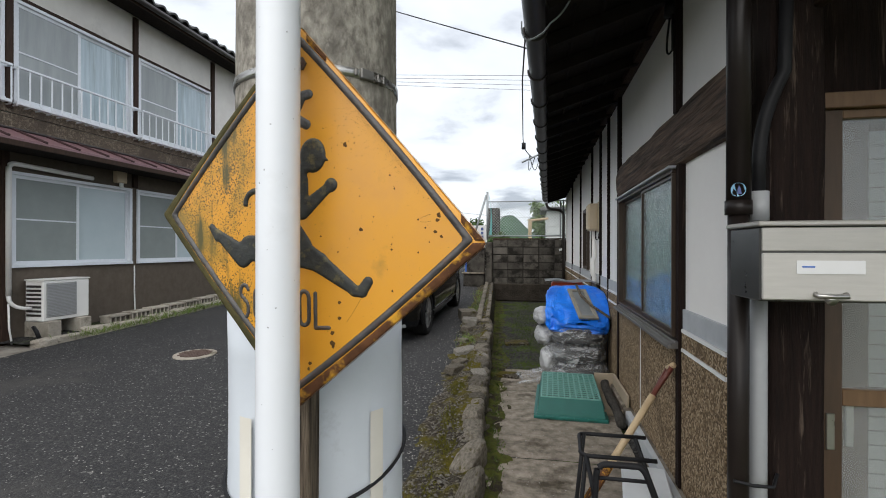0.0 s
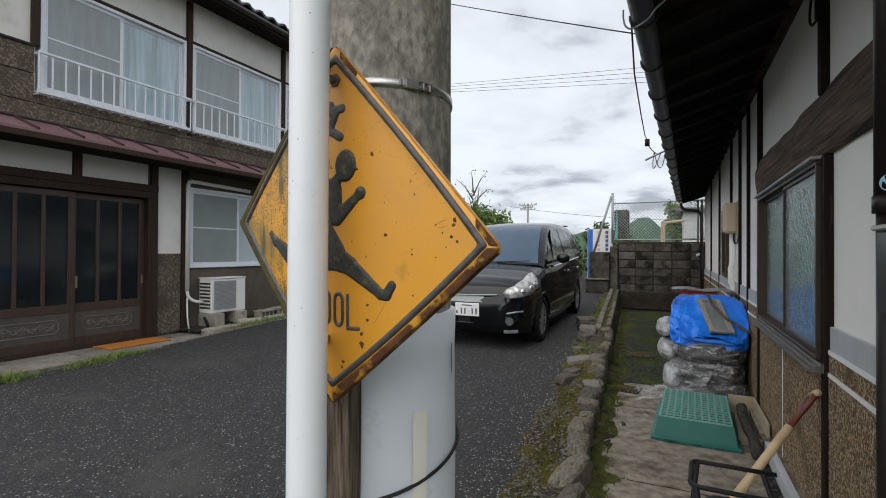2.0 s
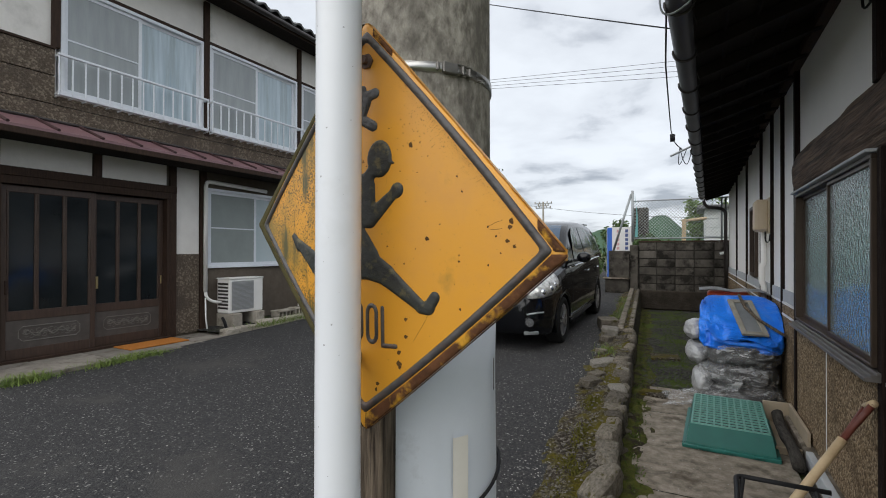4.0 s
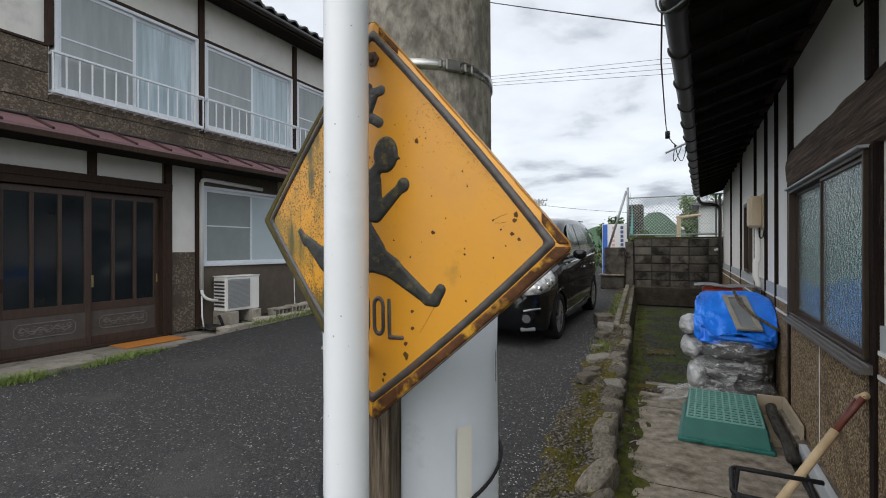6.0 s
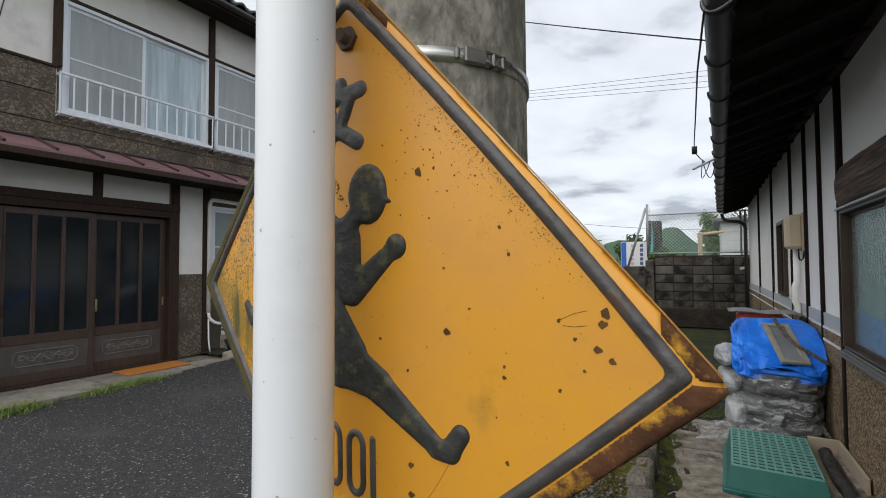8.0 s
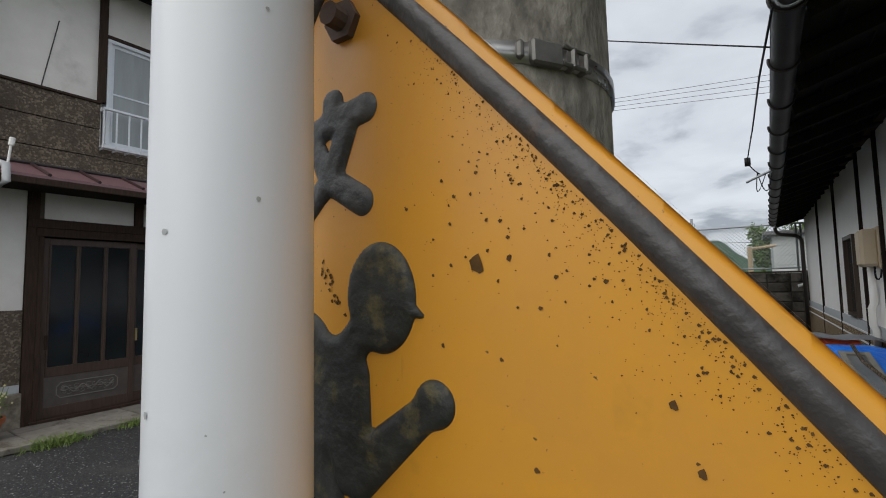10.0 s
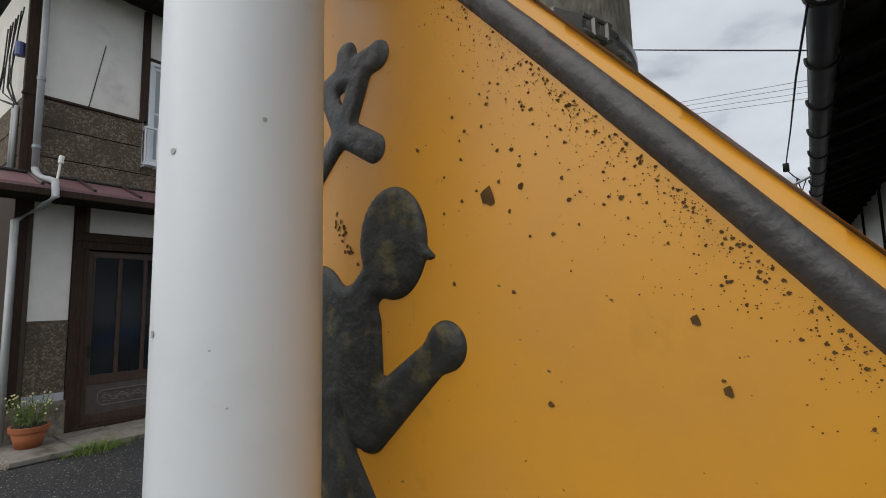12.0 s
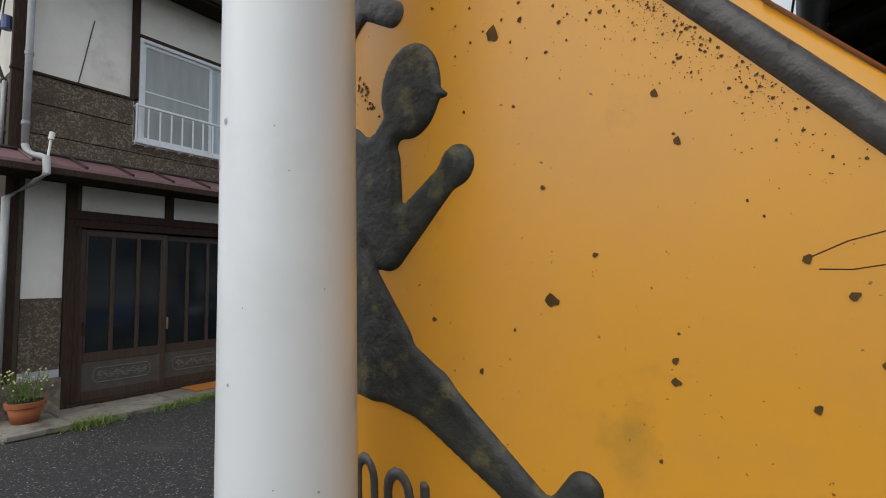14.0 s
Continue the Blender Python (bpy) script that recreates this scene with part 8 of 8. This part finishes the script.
    ex_ = bmesh.ops.extrude_edge_only(bm, edges=[e for e in bm.edges if e.is_boundary])["geom"]
    for q in ex_:
        if isinstance(q, bmesh.types.BMVert):
            q.co = q.co.lerp(CARM @ Vector((0, 0.9, 0.72)), 0.06)
    hl = part("headlight", bm, M_LAMP, car, "clear headlight", smooth=True)
    for u0 in (0.25, 0.5, 0.7):
        bm = bmesh.new(); bmesh.ops.create_icosphere(bm, subdivisions=2, radius=0.042, matrix=Matrix.Translation(lamp_pt(u0, 0.45, 0.028))); part("reflector", bm, M_CHROME, hl, smooth=True)
    # fog light
    bm = bmesh.new(); tube(bm, [CARM @ Vector((s * 0.60, 0.03, 0.385)), CARM @ Vector((s * 0.605, 0.0, 0.385))], 0.052, 14); fl = part("fog_light", bm, M_CHROME, car, smooth=False)
    bm = bmesh.new(); tube(bm, [CARM @ Vector((s * 0.56, 0.03, 0.475)), CARM @ Vector((s * 0.66, 0.06, 0.492)), CARM @ Vector((s * 0.735, 0.15, 0.495))], 0.012, 6); part("fog_trim", bm, M_GALV, car)
    bm = bmesh.new(); box(bm, -0.09, 0.09, -0.02, 0.02, -0.022, 0.022, bev=0.008, m=CARM @ Matrix.Translation((s * 0.60, 0.075, 0.245)) @ Matrix.Rotation(s * 0.55, 4, "Z")); part("lip_corner", bm, M_GALV, car)
bm = sheet(lambda u, v: CARM @ Vector(((2 * u - 1) * (0.44 - 0.05 * v), -0.022 + 0.11 * (2 * u - 1) ** 2 * 0.55 + 0.02 * v, 0.605 + 0.075 * v)), span(0, 1, 12), span(0, 1, 3))
part("grille", bm, M_GALV, car, "fine mesh grille", smooth=True)
for z, w in ((0.69, 0.44), (0.535, 0.62), (0.335, 0.52)):
    bm = bmesh.new(); tube(bm, [CARM @ Vector((w * q, 0.0 + 0.09 * q * q * (w / 0.6) ** 2 + (0.005 if z < 0.6 else -0.01), z + 0.012 * abs(q))) for q in span(-1, 1, 12)], 0.010, 6); part("grille_bar", bm, M_GALV if z > 0.6 else M_CAR, car)
for z0, z1, w in ((0.55, 0.59, 0.60), (0.345, 0.44, 0.46)):
    bm = sheet(lambda u, v: CARM @ Vector(((2 * u - 1) * w, -0.002 + 0.10 * (2 * u - 1) ** 2 * (w / 0.6) ** 2, z0 + (z1 - z0) * v)), span(0, 1, 12), span(0, 1, 2)); part("intake", bm, M_TYRE, car)
PLM = CARM @ Matrix.Translation((0.05, 0, 0))
bm = bmesh.new(); box(bm, -0.165, 0.165, -0.025, -0.012, 0.425, 0.59, bev=0.004, m=PLM); pl = part("number_plate", bm, M_WHITE, car, "white plate with dark bars")
for x0, x1, z0, z1 in ((-0.07, 0.07, 0.556, 0.568), (-0.148, -0.13, 0.455, 0.49), (-0.085, -0.068, 0.45, 0.525), (-0.035, -0.018, 0.45, 0.525), (0.012, 0.035, 0.483, 0.490), (0.065, 0.082, 0.45, 0.525), (0.118, 0.135, 0.45, 0.525)):
    bm = bmesh.new(); box(bm, x0, x1, -0.028, -0.0255, z0, z1, m=PLM); part("plate_bar", bm, M_GUTTER, pl)
for s in (1, -1):
    for Y in (0.80, 3.34):
        c = CARM @ Vector((s * 0.742, Y, 0.305))
        bm = bmesh.new()
        arch = [(interp(Y + 0.345 * math.cos(q), HALF), Y + 0.345 * math.cos(q), 0.315 + 0.345 * math.sin(q)) for q in span(-0.35, math.pi + 0.35, 26)]
        tube(bm, [CARM @ Vector((s * (hx - 0.012), yy, zz)) for hx, yy, zz in arch], 0.017, 6)
        part("wheel_arch", bm, M_CAR, body, smooth=True)
        wh = part("wheel", (lambda b: (bmesh.ops.create_cone(b, cap_ends=True, segments=20, radius1=0.06, radius2=0.06, depth=0.02, matrix=Matrix.Translation(c + Vector((s * 0.075, 0, 0))) @ Matrix.Rotation(math.pi / 2, 4, "Y")), b)[-1])(bmesh.new()), M_RIM, car)
        bm = bmesh.new()
        prof = [(0.205, 0.06), (0.225, 0.085), (0.27, 0.09), (0.295, 0.08), (0.308, 0.05), (0.308, -0.1)]
        rings = [[bm.verts.new(c + Vector((s * dx, rr * math.cos(a), rr * math.sin(a)))) for rr, dx in prof] for a in span(0, 2 * math.pi, 48)[:-1]]
        for u, v in zip(rings, rings[1:] + rings[:1]):
            for j in range(len(prof) - 1):
                bm.faces.new((u[j], v[j], v[j + 1], u[j + 1]))
        part("tyre", bm, M_TYRE, wh, smooth=True)
        bm = bmesh.new(); tube(bm, [c + Vector((s * 0.062, 0.205 * math.cos(a), 0.205 * math.sin(a))) for a in span(0, 2 * math.pi, 40)], 0.012, 6, caps=False); part("rim", bm, M_RIM, wh, smooth=True)
        bm = bmesh.new(); bmesh.ops.create_cone(bm, cap_ends=True, segments=32, radius1=0.2, radius2=0.2, depth=0.01, matrix=Matrix.Translation(c + Vector((s * 0.052, 0, 0))) @ Matrix.Rotation(math.pi / 2, 4, "Y")); part("rim_back", bm, M_TYRE, wh)
        for k in range(10):
            a = 2 * math.pi * k / 10
            bm = bmesh.new(); box(bm, -0.010, 0.010, 0.04, 0.20, -0.012, 0.012, bev=0.003, m=Matrix.Translation(c + Vector((s * 0.068, 0, 0))) @ Matrix.Rotation(a, 4, "X")); part("spoke", bm, M_RIM, wh)
for s in (1, -1):
    bm = bmesh.new(); tube(bm, [CARM @ Vector((s * 0.35 - 0.25, 1.0, 1.055)), CARM @ Vector((s * 0.35 + 0.22, 1.05, 1.075))], 0.012, 6); part("wiper", bm, M_TYRE, car)
bm = bmesh.new(); box(bm, -0.55, 0.55, 3.55, 3.86, 1.60, 1.625, bev=0.01, m=CARM); part("spoiler", bm, M_CAR, car)


# ---- grass tufts ----
def tufts(name, spots, label, size, seed, mt=M_GRASS, n=70):
    r = random.Random(seed)
    verts, faces = [], []
    for x, y, z, rad in spots:
        for k in range(n):
            c = Vector((x + r.gauss(0, rad * 0.5), y + r.gauss(0, rad), z))
            h = size * r.uniform(0.4, 1.2)
            d = Vector((r.gauss(0, 0.5), r.gauss(0, 0.5), 1)).normalized() * h
            w = Vector((r.uniform(-1, 1), r.uniform(-1, 1), 0)).normalized() * 0.0035
            bnd = Vector((d.x, d.y, 0)) * 0.5
            i = len(verts)
            verts += [c - w, c + w, c + d * 0.6 + w * 0.8, c + d * 0.6 - w * 0.8, c + d + bnd - Vector((0, 0, 0.15 * h))]
            faces += [(i, i + 1, i + 2, i + 3), (i + 3, i + 2, i + 4)]
    me = bpy.data.meshes.new(name); me.from_pydata([v[:] for v in verts], [], faces); me.materials.append(mt)
    return tagged(new(name, me), label, "grass", kind="stuff")


r_ = random.Random(77)
M_MOSSG = mat("moss_blades", (0.030, 0.055, 0.008), (0.085, 0.12, 0.02), 5, 0.8, bump=0)
tufts("grass", [(-5.93 + r_.uniform(-.04, .03), y, 0.02, 0.12) for y in (2.36, 2.42, 2.46, 3.12, 3.3, 3.42, 3.5, 3.58, 3.66, 3.72)], "green grass tufts along the doorstep edge", 0.115, 1, n=260)
tufts("grass", [(-6.1 + r_.uniform(-.1, .05), y, road_z(y) + 0.02, 0.16) for y in span(5.6, 9.6, 16)], "green weeds along the stone edging", 0.11, 2, n=130)
tufts("grass", [(kerb_x(y) - 0.22 + r_.uniform(-.06, .06), y, road_z(y) + 0.01, 0.14) for y in (5.9, 6.0, 8.0, 8.3, 8.6, 8.9, 9.2, 9.6, 10.1, 10.6)], "green weeds among the kerb stones", 0.15, 3, n=90)
tufts("moss_grass", [(kerb_x(y) + r_.uniform(0.06, 0.13), y, 0.0, 0.06) for y in span(0.8, 11.5, 90)], "low green weeds at the foot of the kerb", 0.020, 4, M_MOSSG, n=60)
tufts("moss_grass", [(r_.uniform(-0.5, 0.0), y, 0.0, 0.16) for y in span(5.6, 12, 40)], "low green weeds over the passage floor", 0.03, 5, M_MOSSG, n=60)
tufts("moss_grass", [(kerb_x(y) - 0.15 + r_.uniform(-.08, .06), y, road_z(y) + 0.055, 0.07) for y in [r_.choice((1.3, 1.6, 2.1, 2.5, 3.1, 3.4, 4.2, 5.0, 5.7)) + r_.gauss(0, 0.12) for _ in range(60)]], "olive moss and dry stalks on the verge", 0.022, 6, mat("olive_moss", (0.06, 0.058, 0.008), (0.115, 0.105, 0.02), 6, 0.9, bump=0), n=150)

# pale grit scattered on the road edge and path
def grit(name, spots, label, seed, mt, lo, hi):
    r = random.Random(seed)
    verts, faces = [], []
    for x, y, z in spots:
        s = r.uniform(lo, hi)
        i = len(verts)
        pts = [Vector((r.uniform(.6, 1) * math.cos(a), r.uniform(.6, 1) * math.sin(a), 0)) * s for a in (0.3, 1.6, 2.9, 4.2, 5.4)]
        verts += [Vector((x, y, z)) + p for p in pts] + [Vector((x, y, z + s * 0.6))]
        faces += [(i + k, i + (k + 1) % 5, i + 5) for k in range(5)]
    me = bpy.data.meshes.new(name); me.from_pydata([v[:] for v in verts], [], faces); me.materials.append(mt)
    return tagged(new(name, me), label, "gravel", kind="stuff")


M_GRIT = mat("pale_grit", (0.16, 0.154, 0.142), (0.46, 0.445, 0.42), 50, 0.9, bump=0)
pts = []
for k in range(2600):
    y = r_.uniform(0.9, 8.5)
    x = kerb_x(y) - 0.12 - abs(r_.gauss(0, 0.28))
    pts.append((x, y, road_z(y) + 0.004))
for k in range(1000):
    y, x = r_.uniform(0.5, 9), r_.uniform(-6.0, -0.9)
    pts.append((x, y, road_z(y) + 0.003))
grit("gravel", pts, "pale grit scattered over the asphalt", 9, M_GRIT, 0.002, 0.008)
pts = [(r_.uniform(-0.55, 0.7), r_.uniform(5.4, 12.2), 0.0) for k in range(2600)]
grit("gravel", pts, "dark gravel on the passage floor", 10, mat("dark_gravel", (0.035, 0.034, 0.031), (0.10, 0.097, 0.092), 50, 0.9, bump=0), 0.008, 0.022)
pts = [(r_.uniform(-0.3, 0.7), r_.uniform(0.5, 5.3), 0.002) for k in range(500)]
grit("gravel", pts, "small grit on the concrete path", 11, M_GRIT, 0.002, 0.006)

pts = []
for k in range(900):
    y = r_.uniform(0.9, 6.8)
    u = r_.random() ** 0.6
    pts.append((kerb_x(y) - 0.44 + 0.36 * u, y, road_z(y) - 0.012 + 0.105 * math.sin(0.5 * math.pi * u) ** 1.5))
grit("gravel", pts, "small grey stones among the moss of the verge", 12, mat("verge_pebbles", (0.045, 0.042, 0.037), (0.19, 0.178, 0.16), 40, 0.9, bump=0), 0.004, 0.016)
